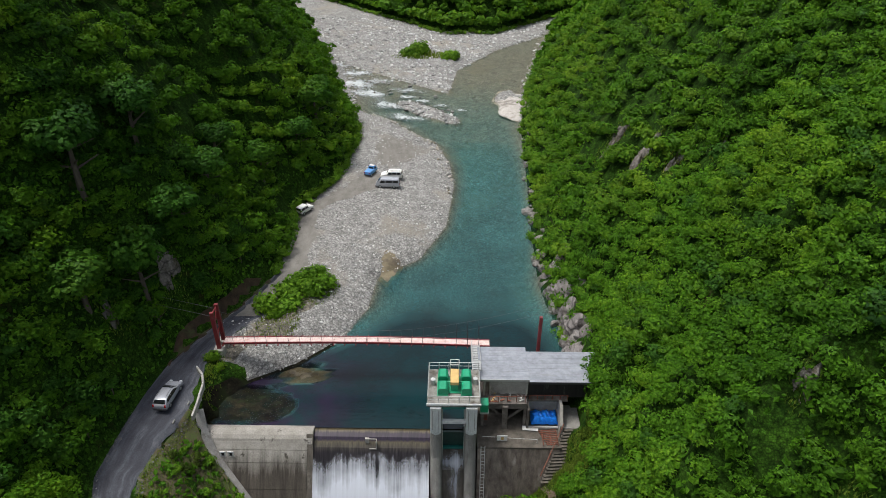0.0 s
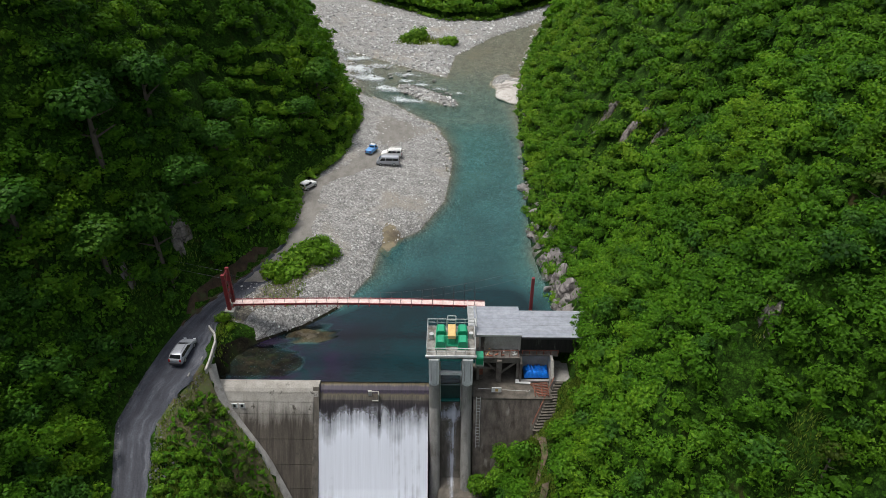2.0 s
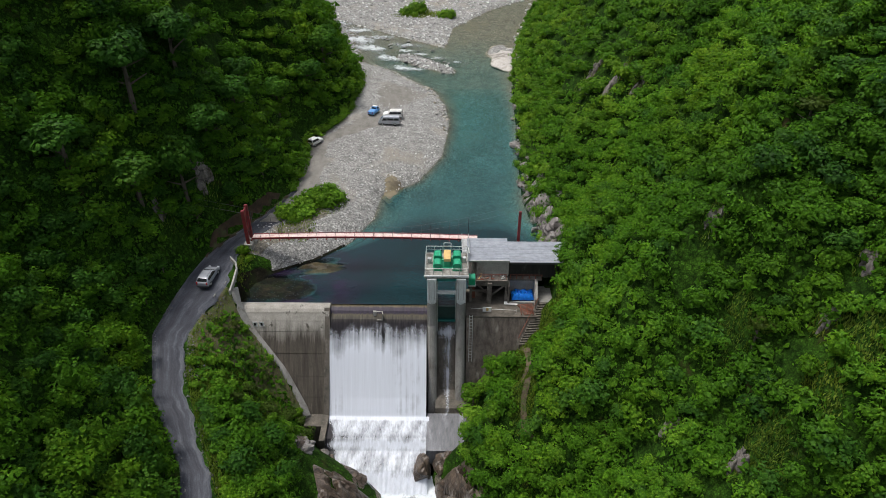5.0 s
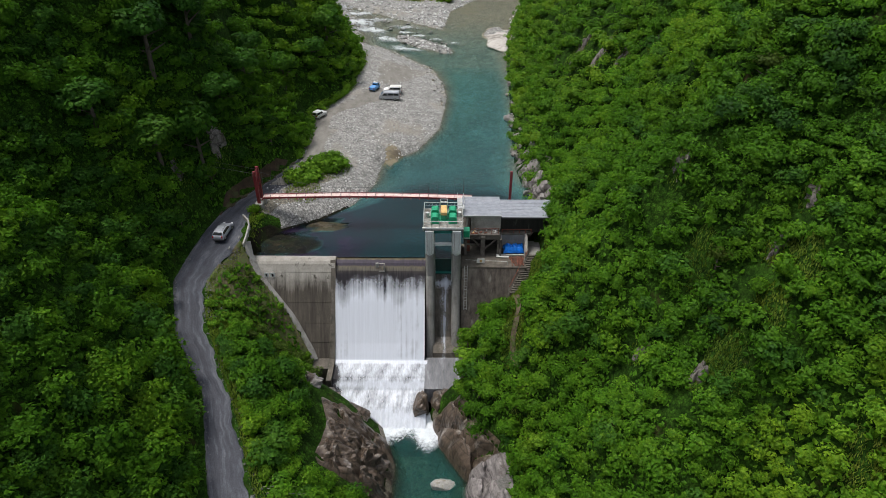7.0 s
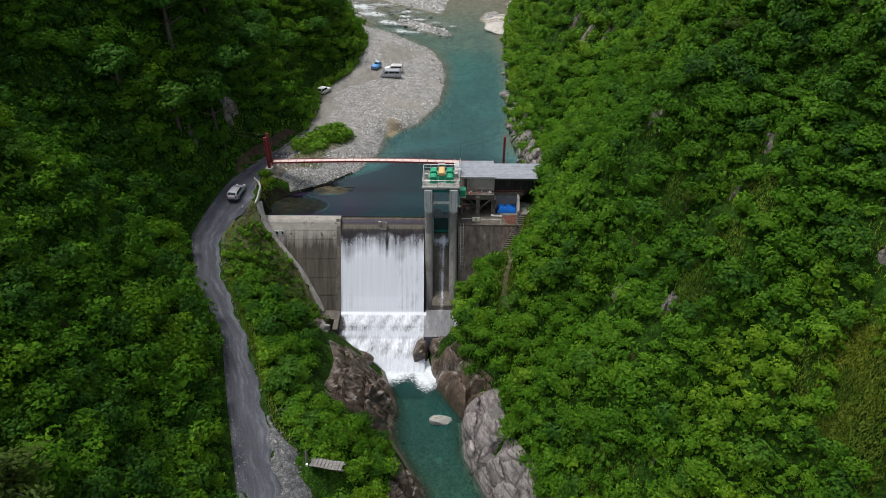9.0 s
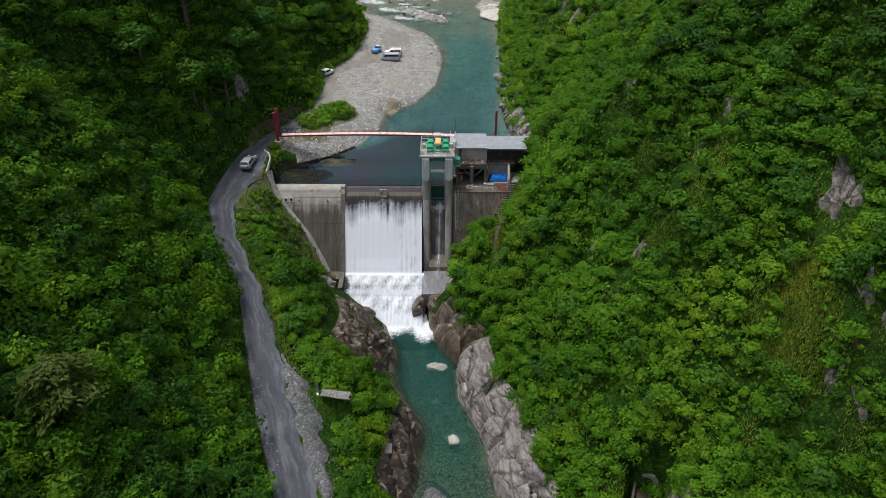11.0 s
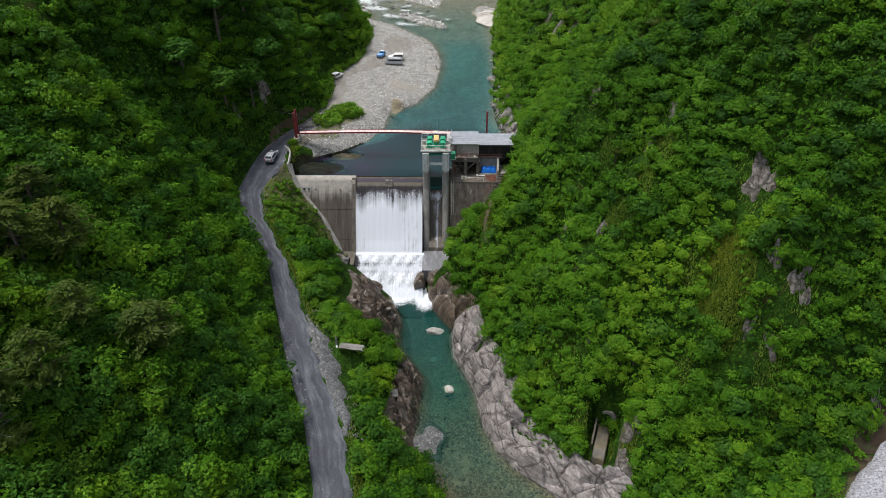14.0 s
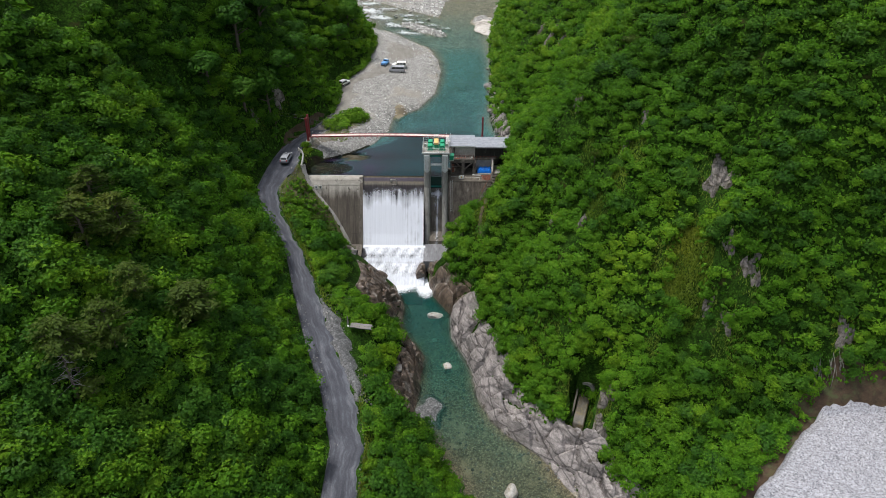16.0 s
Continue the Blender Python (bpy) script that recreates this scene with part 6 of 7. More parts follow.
# ---- woods ----
def crown_mesh(seed, leaves, lobes=9, flat=0.8, leaf=0.42, heart=0.8, kite=False):
    """A crown of about unit radius: a leafy core, and leaf sprays on the shells of several lobes, lit as soft clumps."""
    r = np.random.RandomState(seed)
    c = r.normal(0, 1, (lobes, 3))
    c /= np.linalg.norm(c, axis=1)[:, None]
    c *= r.uniform(0.35, 0.72, (lobes, 1))
    c[:, 2] = np.abs(c[:, 2]) * flat
    c[0] = (0, 0, 0.4)
    size = r.uniform(0.2, 0.46, lobes) * (9 / lobes) ** 0.2
    k = r.choice(lobes, leaves, p=size ** 2 / (size ** 2).sum())
    n = r.normal(0, 1, (leaves, 3))
    n[:, 2] = np.abs(n[:, 2]) * 1.1 - 0.25
    n /= np.linalg.norm(n, axis=1)[:, None]
    p = c[k] + n * size[k, None] * r.uniform(0.85, 1.16, (leaves, 1))
    out = n * 0.9 + r.normal(0, 0.3, (leaves, 3)) + np.array([0, 0, 0.3])
    out /= np.linalg.norm(out, axis=1)[:, None]
    side = np.cross(out, r.normal(0, 1, (leaves, 3)))
    side /= np.linalg.norm(side, axis=1)[:, None]
    tip = np.cross(out, side)
    s = leaf * r.uniform(0.12, 0.27, (leaves, 1))
    if kite:
        v = np.stack([p - tip * s * 1.1, p + side * s * 0.8 - out * s * 0.25, p + tip * s * 1.2 - out * s * 0.25, p - side * s * 0.8 - out * s * 0.25], 1)
        a = np.arange(leaves) * 4
        f = np.concatenate([np.stack([a, a + 1, a + 2], 1), np.stack([a, a + 2, a + 3], 1)])
    else:
        v = np.stack([p - tip * s * 0.8 + side * s * 0.85, p + tip * s * 1.25 - out * s * 0.25, p - tip * s * 0.8 - side * s * 0.85], 1)
        f = np.arange(leaves * 3).reshape(-1, 3)
    m = v.shape[1]
    v = v.reshape(-1, 3)
    crown_out = p / np.maximum(np.linalg.norm(p, axis=1), 0.2)[:, None]
    soft = n * 0.62 + crown_out * 0.3 + out * 0.25 + r.normal(0, 0.16, (leaves, 3))
    soft /= np.linalg.norm(soft, axis=1)[:, None]
    N = np.repeat(soft, m, 0)
    g = np.cross(v[f[:, 1]] - v[f[:, 0]], v[f[:, 2]] - v[f[:, 0]])
    back = (g * N[f[:, 0]]).sum(1) < 0
    f[back] = f[back][:, ::-1]
    # core: a ball pulled out towards the lobes
    b, bf = BALLS[2] if leaves > 400 else BALLS[1]
    reach = np.maximum(0.25, ((b @ c.T) + np.sqrt(np.maximum((b @ c.T) ** 2 - (c ** 2).sum(1) + size ** 2, 0))).max(1)) * heart
    core = b * reach[:, None]
    core[:, 2] = np.maximum(core[:, 2], -0.45)
    return np.concatenate([v, core]), np.concatenate([f, bf + len(v)]), np.concatenate([N, b])


CR = np.array(CRAGS)
PATH_X = tab([(-1, 17.5), (5.3, 14.3), (12.7, 11.6), (17.2, 10.6), (23.6, 10.8), (28.9, 10.6), (31.8, 10.1), (36, 10.9), (40.2, 11.6), (43, 11.3), (46, 11.6)])
strip("footpath", np.arange(25, 45.5, 0.5), lambda y: PATH_X(y) - 0.32 + 0.3 * np.sin(y * 0.8), lambda y: PATH_X(y) + 0.32 + 0.3 * np.sin(y * 0.8) + 0.25 * np.sin(y * 1.7) * np.sin(y * 0.31), 6, 0.2, 0.05, WORN, "narrow worn footpath of brown soil", "footpath")


CLEARINGS = np.array([(29.3, 13.3), (36.6, -4.6), (35.1, 17.5), (42.6, 5.4), (28.9, 15.0), (28.4, 24.0), (39.2, -0.2), (37.7, 4.2), (32.3, 15.5)])


def wooded(x, y):
    """Where trees stand."""
    hl, wr, wl, rr = HILL_L(y), WATER_R(y), WATER_L(y), ROAD_R(y)
    left = x < hl - np.where((y > 60) & (y < 80), 2.0, np.where((y > 93) & (y < 112), 2.9, 1.3))
    right = x > wr + np.where(y < 24, np.interp(y, [-30, -14, -6, 0, 24], [6.5, 5.8, 5.6, 4.6, 4.9]), np.where(y < 50, 3.2, np.where((y > 57) & (y < 68), 2.8, 1.0)))
    bank = (x > rr + 1.0 + LAYBY(y)) & (x < wl - np.where((y > 15.0) & (y < 35), 10.5, np.where(y < -6.5, 0.6, np.where(y < 11.5, 4.0, 2.6)))) & (y < 48)
    spur = (y > 243 + 1.05 * np.maximum(np.abs(x - 6) - 9, 0)) & (x > wl) & (x < wr)
    works = ((x > 3) & (x < 16.2) & (y > 44.6) & (y < 58)) | ((x > 3) & (x < 12.8) & (y > 44) & (y < 61))
    snow = (x > 43) & (y > -40 - 0.25 * (x - 44)) & (y < np.minimum(-12.5, -12.8 + 0.93 * (x - 61.1)) + 1.7)
    steps = (x > 9.4) & (x < 16.6) & (y > 42.6) & (y < 50)
    deck = np.hypot((x + 12.0) / 3.2, (y - 2.9) / 2.6) < 1
    pit = deck | steps | (y > 35) & (y < 52) & (x > COPING(y) - 2.0) & (x < 4.2)
    chute = (np.hypot(x - 25.8, (y + 8.2) * 0.6) < 3.1) | ((x > PATH_X(y) - np.where(y > 28, 2.0, 0.3)) & (x < PATH_X(y) + np.where(y > 28, 1.5, 0.4)) & (y > 22) & (y < 45))
    meadow = (((x - 41) / 1.6) ** 2 + ((y - 0.5) / 4.6) ** 2) < 1
    near_crag = (np.hypot((x[..., None] - CR[:, 0] + 1.5 * np.sign(CR[:, 0])), y[..., None] - CR[:, 1] + 1.2) < CR[:, 2] * 0.8 + 0.5).any(-1)
    bare = (np.hypot((x[..., None] - CLEARINGS[:, 0]) / 1.1, (y[..., None] - CLEARINGS[:, 1]) / 1.9) < 1).any(-1)
    return (left | right | bank | spur) & ~bare & ~works & ~snow & ~pit & ~chute & ~meadow & ~near_crag


rng = np.random.RandomState(7)


def jittered(x0, x1, y0, y1, step, across=0.68):
    """Spots for trees, closer together across the valley, where the slope stretches them apart."""
    gx, gy = np.meshgrid(np.arange(x0, x1, step * across), np.arange(y0, y1, step), indexing="ij")
    return (gx + rng.uniform(-0.62, 0.62, gx.shape) * step * across).ravel(), (gy + rng.uniform(-0.62, 0.62, gy.shape) * step).ravel()


def stand(x, y, reach_l, reach_r):
    ok = wooded(x, y) & ((x - WATER_R(y)) < reach_r) & ((HILL_L(y) - x) < reach_l)
    return x[ok], y[ok]


def forest(name, x, y, templ, lo, hi, mat, label, sink=0.7):
    z = ground_z(x, y)
    lie = np.stack([-(ground_z(x + 1.5, y) - ground_z(x - 1.5, y)) / 3, -(ground_z(x, y + 1.5) - ground_z(x, y - 1.5)) / 3, np.ones(len(x))], 1)
    lie /= np.linalg.norm(lie, axis=1)[:, None]
    V, F, N, T, base = [], [], [], [], 0
    for i in range(len(x)):
        a, rad = rng.uniform(0, 6.28), lo + (hi - lo) * rng.uniform(0, 1) ** 1.4
        c, s = math.cos(a), math.sin(a)
        v, f, n = templ[rng.randint(len(templ))]
        turn = np.array([[c, s, 0], [-s, c, 0], [0, 0, 1]])
        q = v @ turn * rad * np.array([1, 1, rng.uniform(0.7, 1.1)])
        V.append(q + (x[i], y[i], z[i] + rad * sink))
        N.append(n @ turn * 0.6 + lie[i] * 0.4)
        F.append(f + base)
        T.append(np.full(len(v), rng.uniform(0, 1)))
        base += len(v)
    me = mesh_of(name, np.concatenate(V), np.concatenate(F), mat, True, np.concatenate(N))
    tagged(new(name, stored(me, "tint", np.concatenate(T))), label, "woodland", kind="stuff")


def tree_kind(seed, leaves, mat, tall, label, leaf=0.4):
    """A tree of unit crown radius: tapered trunk with limbs, and a crown of leaf sprays."""
    r = random.Random(seed)
    t = thing("tree", label, "tree", "trees of the gorge", at=(0, 0, -300))
    segs = [((0, 0, -0.6), (0.05, 0.02, tall * 0.55), 0.09, 0.06), ((0.05, 0.02, tall * 0.55), (0.02, 0.05, tall + 0.3), 0.06, 0.025)]
    for k in range(6):
        a, z = r.uniform(0, 6.28), tall * r.uniform(0.45, 0.95)
        e = (0.55 * math.cos(a), 0.55 * math.sin(a), z + r.uniform(0.15, 0.45))
        segs.append(((0.03, 0.03, z), e, 0.035, 0.012))
    part("trunk", rods(*segs, seg=6), BARK, t)
    v, f, n = crown_mesh(seed + 40, leaves, 22 if leaves > 1000 else 15, 0.85, leaf, 0.5 if leaves > 1000 else 0.74, True)
    me = mesh_of("crown", v + np.array([0, 0, tall]), f, mat, True, n)
    c = new("crown", stored(me, "tint", np.full(len(v), r.random())))
    c.parent = t
    return t


def conifer_kind(seed, mat, label):
    """A pine of unit reach: a straight trunk, and whorls of drooping boughs set with needle sprays."""
    r = np.random.RandomState(seed)
    t = thing("conifer", label, "conifer", "conifers of the slope", at=(0, 0, -300))
    P, O, S, A, limbs = [], [], [], [], [((0, 0, -0.5), (0.03, 0.02, 1.7), 0.06, 0.045), ((0.03, 0.02, 1.68), (0.04, 0.0, 2.6), 0.045, 0.012)]
    for k, z in enumerate(np.linspace(0.9, 2.5, 9)):
        reach = (0.62, 0.85, 1.0, 0.95, 1.0, 0.85, 0.75, 0.55, 0.34)[k]
        for _ in range(6):
            a, q = r.uniform(0, 6.28), reach * r.uniform(0.55, 1.12)
            d = np.array([math.cos(a), math.sin(a), 0])
            rise = r.uniform(-0.08, 0.22)
            limbs.append(((0.03, 0.01, z), tuple(d * q * 0.9 + (0.03, 0.01, z + rise * q)), 0.016, 0.005))
            for u in np.linspace(0.35, 1.05, 8):
                for _ in range(5):
                    P.append(d * q * u + (0.03, 0.01, z + rise * q * u) + r.normal(0, 0.1, 3) * (1, 1, 0.35))
                    O.append(np.array([0.35 * d[0], 0.35 * d[1], 1]) + r.normal(0, 0.3, 3))
                    A.append(d + r.normal(0, 0.7, 3))
                    S.append(r.uniform(0.045, 0.085))
    P, O, A, S = np.array(P), np.array(O), np.array(A), np.array(S)[:, None]
    O /= np.linalg.norm(O, axis=1)[:, None]
    side = np.cross(O, A)
    side /= np.linalg.norm(side, axis=1)[:, None]
    tip = np.cross(side, O)
    v = np.stack([P - tip * S * 1.1, P - side * S * 0.5, P + tip * S * 1.5, P + side * S * 0.5], 1).reshape(-1, 3)
    i = np.arange(len(P)) * 4
    f = np.concatenate([np.stack([i, i + 1, i + 2], 1), np.stack([i, i + 2, i + 3], 1)])
    N = np.repeat(O, 4, 0)
    g = np.cross(v[f[:, 1]] - v[f[:, 0]], v[f[:, 2]] - v[f[:, 0]])
    back = (g * N[f[:, 0]]).sum(1) < 0
    f[back] = f[back][:, ::-1]
    c = new("crown", stored(mesh_of("crown", v, f, mat, True, N), "tint", np.full(len(v), 0.4)))
    c.parent = t
    part("trunk", rods(*limbs, seg=5), BARK, t)
    return t


KINDS = [tree_kind(1, 440, LEAF, 0.8, "broadleaf tree with a full green crown"), tree_kind(2, 440, LEAF, 1.0, "broadleaf tree with a full green crown"), tree_kind(3, 440, SHRUB, 0.6, "bright green leafy tree on the bank"), tree_kind(4, 560, LEAFDARK, 1.2, "tall dark green tree on the steep slope"), tree_kind(5, 560, LEAFDARK, 1.4, "tall dark green tree on the steep slope"), tree_kind(6, 330, OLIVE, 1.5, "sparse olive-brown tree half bare of leaves"), tree_kind(7, 1900, LEAFDARK, 1.2, "big spreading dark green tree above the road", 0.3), tree_kind(8, 1900, LEAFDARK, 1.3, "big spreading dark green tree above the road", 0.3), conifer_kind(9, OLIVE, "dark olive-green pine with layered boughs")]


def plant(kind, x, y, rad, dz=0.0):
    m = pose(x, y, float(ground_z(x, y)) + dz, 0, 0, rng.uniform(0, 360)) @ Matrix.Diagonal((rad * rng.uniform(0.8, 1.3), rad * rng.uniform(0.8, 1.3), rad * rng.uniform(0.75, 1.15), 1))
    t = copy_thing(KINDS[kind], m)
    t.matrix_basis = m
    return t


OLIVES = [(-39.6, -28.0, 2.2), (-36.6, -30.6, 2.2), (29.6, 22.6, 1.5), (36.6, 37.6, 1.8)]
PINES = [(-40.5, -7.5, 3.2), (-31.0, -13.6, 3.4), (-43.4, -11.6, 3.0), (-35.8, -24.6, 3.2), (-36.2, -16.6, 2.6), (-38.4, -28.6, 3.3), (-45.5, -4.0, 2.8)]
# strips nearest to the road and the river stand as single trees
x, y = jittered(-60, 40, -42, 80, 1.72)
x, y = stand(x, y, 60, 60)
thin = (x > ROAD_R(y)) & (x < WATER_L(y)) & (y > 34) & (rng.uniform(0, 1, len(x)) < np.clip((y - 32) / 10, 0, 0.5))
x, y = x[~thin], y[~thin]
bank = (x > ROAD_R(y)) & (x < WATER_L(y))
foot_r = (x > WATER_R(y)) & (x - WATER_R(y) < 12) & (y > -16) & (y < 46)
foot_l = (x < HILL_L(y)) & (HILL_L(y) - x < 3.2) & (y > -40)
single = bank | (foot_r & (y < 34) & (x - WATER_R(y) < 8.5)) | foot_l
scrub = bank & (y > 31)
order = np.flatnonzero(single & ~scrub)
order = np.r_[order[:: max(1, len(order) // 190 + 1)], np.flatnonzero(scrub)[::2]]
for i in order:
    on_bank = bank[i] or foot_r[i]
    plant((2 if rng.rand() < 0.85 else 0) if bank[i] else int(rng.randint(0, 3)) if foot_r[i] else int(rng.choice([0, 1, 3, 4])), x[i], y[i], (rng.uniform(0.35, 0.85 + 0.06 * max(0, 41 - y[i])) if y[i] > 31 else rng.uniform(0.8, 1.6)) if bank[i] else rng.uniform(1.2, 2.1))
taken = np.zeros(len(x), bool)
taken[order] = True
taken |= scrub
for bx, by, br in ((4.9, 42.6, 1.9), (4.7, 40.4, 2.0), (4.9, 38.0, 2.0), (4.6, 35.8, 1.9), (7.0, 42.4, 1.7), (6.8, 40.0, 1.9), (7.0, 37.4, 1.9), (7.2, 34.8, 1.8), (6.6, 32.2, 1.8)):
    plant(0 if by > 40 else 2, bx, by, br, 0.3)
for bx, by, br in ((17.0, 50.2, 0.8), (16.9, 48.0, 0.8), (16.4, 46.0, 1.0), (14.6, 43.4, 0.9), (17.8, 48.6, 1.3), (17.0, 44.6, 1.3), (13.2, 42.6, 0.8), (17.4, 51.5, 1.4)):
    plant(2, bx, by, br, -0.2)
for bx, by, br in ((30.4, -1.6, 1.7), (26.8, -0.6, 1.4), (28.6, -1.0, 1.2), (25.2, -0.6, 1.5), (30.6, -5.0, 1.6), (22.0, -2.2, 1.4), (30.6, -8.5, 1.1), (19.6, -1.6, 1.3), (17.6, 0.4, 1.2), (20.6, -5.2, 1.4), (22.6, -6.6, 1.3), (16.2, 2.4, 1.0)):
    plant(0, bx, by, br)
for bx, by, br in OLIVES:
    plant(5, bx, by, br)
for bx, by, br in PINES:
    plant(8, bx, by, br, 0.4)
# big dark trees above the road bend
for bx, by, br in ((-38.5, 62, 4.6), (-42, 55, 4.4), (-36.5, 70, 4.2), (-44, 64, 4.8), (-41, 74, 4.2), (-46.5, 49, 4.0), (-35, 80, 3.6), (-37, 90, 3.8), (-33, 99, 3.6), (-30, 112, 3.6), (-28, 124, 3.6), (-29, 134, 3.4)):
    plant(6 if rng.rand() < 0.5 else 7, bx, by, br)
TEMPL = [crown_mesh(s, 290, 12 + s % 6, 0.6 + 0.1 * (s % 3), 0.4, 0.6) for s in range(14)]
FAR = [crown_mesh(20 + s, 170, 13, 0.75, 0.52, 0.66) for s in range(10)]
x, y = x[~taken], y[~taken]
fx, fy = jittered(40, 82, -48, 80, 1.9)
fx, fy = stand(fx, fy, 60, 64)
x, y = np.r_[x, fx], np.r_[y, fy]
lx = x < 0
# more dark-leaved crowns low on the left, for darker trees and for shade there
dark = rng.uniform(0, 1, len(x)) < np.where(lx, np.where(y < 5, 0.5, 0.36), np.where((x > 40) & (y < 30), 0.42, np.where(x > 40, 0.2, 0.08)))
far_side = ~dark & (~lx | (x > ROAD_R(y)))
tall = ~far_side & ~dark & (rng.uniform(0, 1, len(x)) < 0.62)
forest("woodland", x[far_side], y[far_side], TEMPL, 1.1, 2.3, LEAF, "dense green broadleaf woodland covering the slope")
forest("tall_woodland", x[tall], y[tall], TEMPL, 1.4, 3.2, LEAF, "taller mixed broadleaf trees above the road")
forest("dark_woodland", x[dark], y[dark], TEMPL, 1.2, 2.7, LEAFDARK, "darker broadleaf trees scattered through the woodland")
x, y = jittered(-70, 75, 80, 190, 2.7)
x, y = stand(x, y, 34, 42)
# brighter leaf colour low on the right slope stands in for sunlight
low = (x > WATER_R(y)) & (rng.uniform(0, 1, len(x)) < 0.75 - (x - WATER_R(y)) / 40)
forest("bright_woodland", x[low], y[low], FAR, 1.5, 2.7, SHRUB, "yellow-green woodland above the reservoir, its sunlit look put into brighter leaf colour")
x, y = x[~low], y[~low]
forest("upper_woodland", x, y, FAR, 1.5, 2.9, LEAF, "dense woodland on the slopes above the reservoir")
x, y = jittered(-110, 90, 190, 330, 5.0)
x, y = stand(x, y, 26, 26)
sx, sy = jittered(-62, 64, 236, 300, 3.4, 1.0)
spur = (sy > 240 + 1.05 * np.maximum(np.abs(sx - 6) - 9, 0)) & (sy < 275 + 1.05 * np.maximum(np.abs(sx - 6) - 9, 0)) & (sx > WATER_L(sy)) & (sx < WATER_R(sy))
bx = np.arange(-66, 62, 1.7)
ex, ey = jittered(80, 104, -20, 150, 4.2)
gx2, gy2 = jittered(-92, -58, -30, 150, 4.2)
hx, hy = jittered(-84, 110, -108, -45, 4.2)
back = wooded(hx, hy)
ex, ey = np.r_[ex, hx[back & (hx > 0)]], np.r_[ey, hy[back & (hx > 0)]]
gx2, gy2 = np.r_[gx2, hx[back & (hx <= 0)]], np.r_[gy2, hy[back & (hx <= 0)]]
out_r, out_l = (ex - WATER_R(ey) >= 42) | (ey < -45), (HILL_L(gy2) - gx2 >= 34) | (gy2 < -45)
x, y = np.r_[x, ex[out_r], gx2[out_l], sx[spur], bx], np.r_[y, ey[out_r], gy2[out_l], sy[spur], 239.5 + 1.05 * np.maximum(np.abs(bx - 6) - 9, 0)]
VERYFAR = [crown_mesh(60 + s, 44, 7, 0.8, 1.05, 0.7) for s in range(6)]
forest("far_woodland", x, y, VERYFAR, 2.4, 4.4, LEAF, "distant woodland beyond the river fork")
# lower crowns that fill the gaps
FILL = [crown_mesh(80 + s, 60, 9, 0.6, 0.62, 0.66) for s in range(6)]
x, y = jittered(-62, 80, -48, 84, 2.6)
x, y = stand(x, y, 44, 62)
open_bank = (x > ROAD_R(y)) & (x < WATER_L(y)) & (y > 33)
x, y = x[~open_bank], y[~open_bank]
hx, hy = jittered(-60, 32, 84, 165, 2.4)
hx, hy = stand(hx, hy, 10, 9)
x, y = np.r_[x, hx], np.r_[y, hy]
forest("thicket", x, y, FILL, 1.1, 1.9, LEAF, "leafy thicket between the taller trees", 0.35)
fx = np.arange(-64, 60, 1.3)
ly, ry = np.arange(80, 165, 0.9), np.r_[np.arange(84, 240, 1.1), np.arange(60, 84, 2.0)]
forest("shore_scrub", np.r_[HILL_L(ly) - rng.uniform(0.0, 1.2, len(ly)), WATER_R(ry) + rng.uniform(-0.4, 1.8, len(ry)) + 0.7 * np.sin(ry * 0.37) + 0.5 * np.sin(ry * 0.9), fx], np.r_[ly, ry, 237.5 + 1.05 * np.maximum(np.abs(fx - 6) - 9, 0) + rng.uniform(-1, 1, len(fx))], FILL, 1.2, 2.2, SHRUB, "bright leafy scrub along the foot of the slopes", 0.3)


# leaf cover close to the ground
def cover(name, x, y, size, mat, label):
    z = ground_z(x, y)
    n = len(x)
    e = 0.4
    nx, ny = -(ground_z(x + e, y) - ground_z(x - e, y)) / (2 * e), -(ground_z(x, y + e) - ground_z(x, y - e)) / (2 * e)
    up = np.stack([np.clip(nx, -2, 2), np.clip(ny, -2, 2), np.ones(n)], 1)
    up /= np.linalg.norm(up, axis=1)[:, None]
    up = up + rng.normal(0, 0.35, (n, 3))
    up /= np.linalg.norm(up, axis=1)[:, None]
    side = np.cross(up, rng.normal(0, 1, (n, 3)))
    side /= np.linalg.norm(side, axis=1)[:, None]
    tip = np.cross(up, side)
    s = size * rng.uniform(0.5, 1.1, (n, 1))
    p = np.stack([x, y, z], 1) + up * rng.uniform(0.25, 1.0, (n, 1))
    V = np.stack([p - tip * s, p + side * s * 0.7 - up * s * 0.3, p + tip * s, p - side * s * 0.7 - up * s * 0.3], 1).reshape(-1, 3)
    a = np.arange(n) * 4
    F = np.concatenate([np.stack([a, a + 1, a + 2], 1), np.stack([a, a + 2, a + 3], 1)])
    tagged(new(name, mesh_of(name, V, F, mat)), label, "undergrowth", kind="stuff")


x, y = jittered(-58, 76, -46, 84, 0.6, 0.7)
x, y = stand(x, y, 40, 60)
hx, hy = jittered(-60, 32, 84, 165, 0.8, 0.75)
hx, hy = stand(hx, hy, 10, 9)
x, y = np.r_[x, hx], np.r_[y, hy]
cover("undergrowth", x, y, 0.42, LEAF, "low leafy undergrowth covering the forest floor")


def shrub(x, y, rad):
    plant(2, x, y, rad, -0.45 * rad)


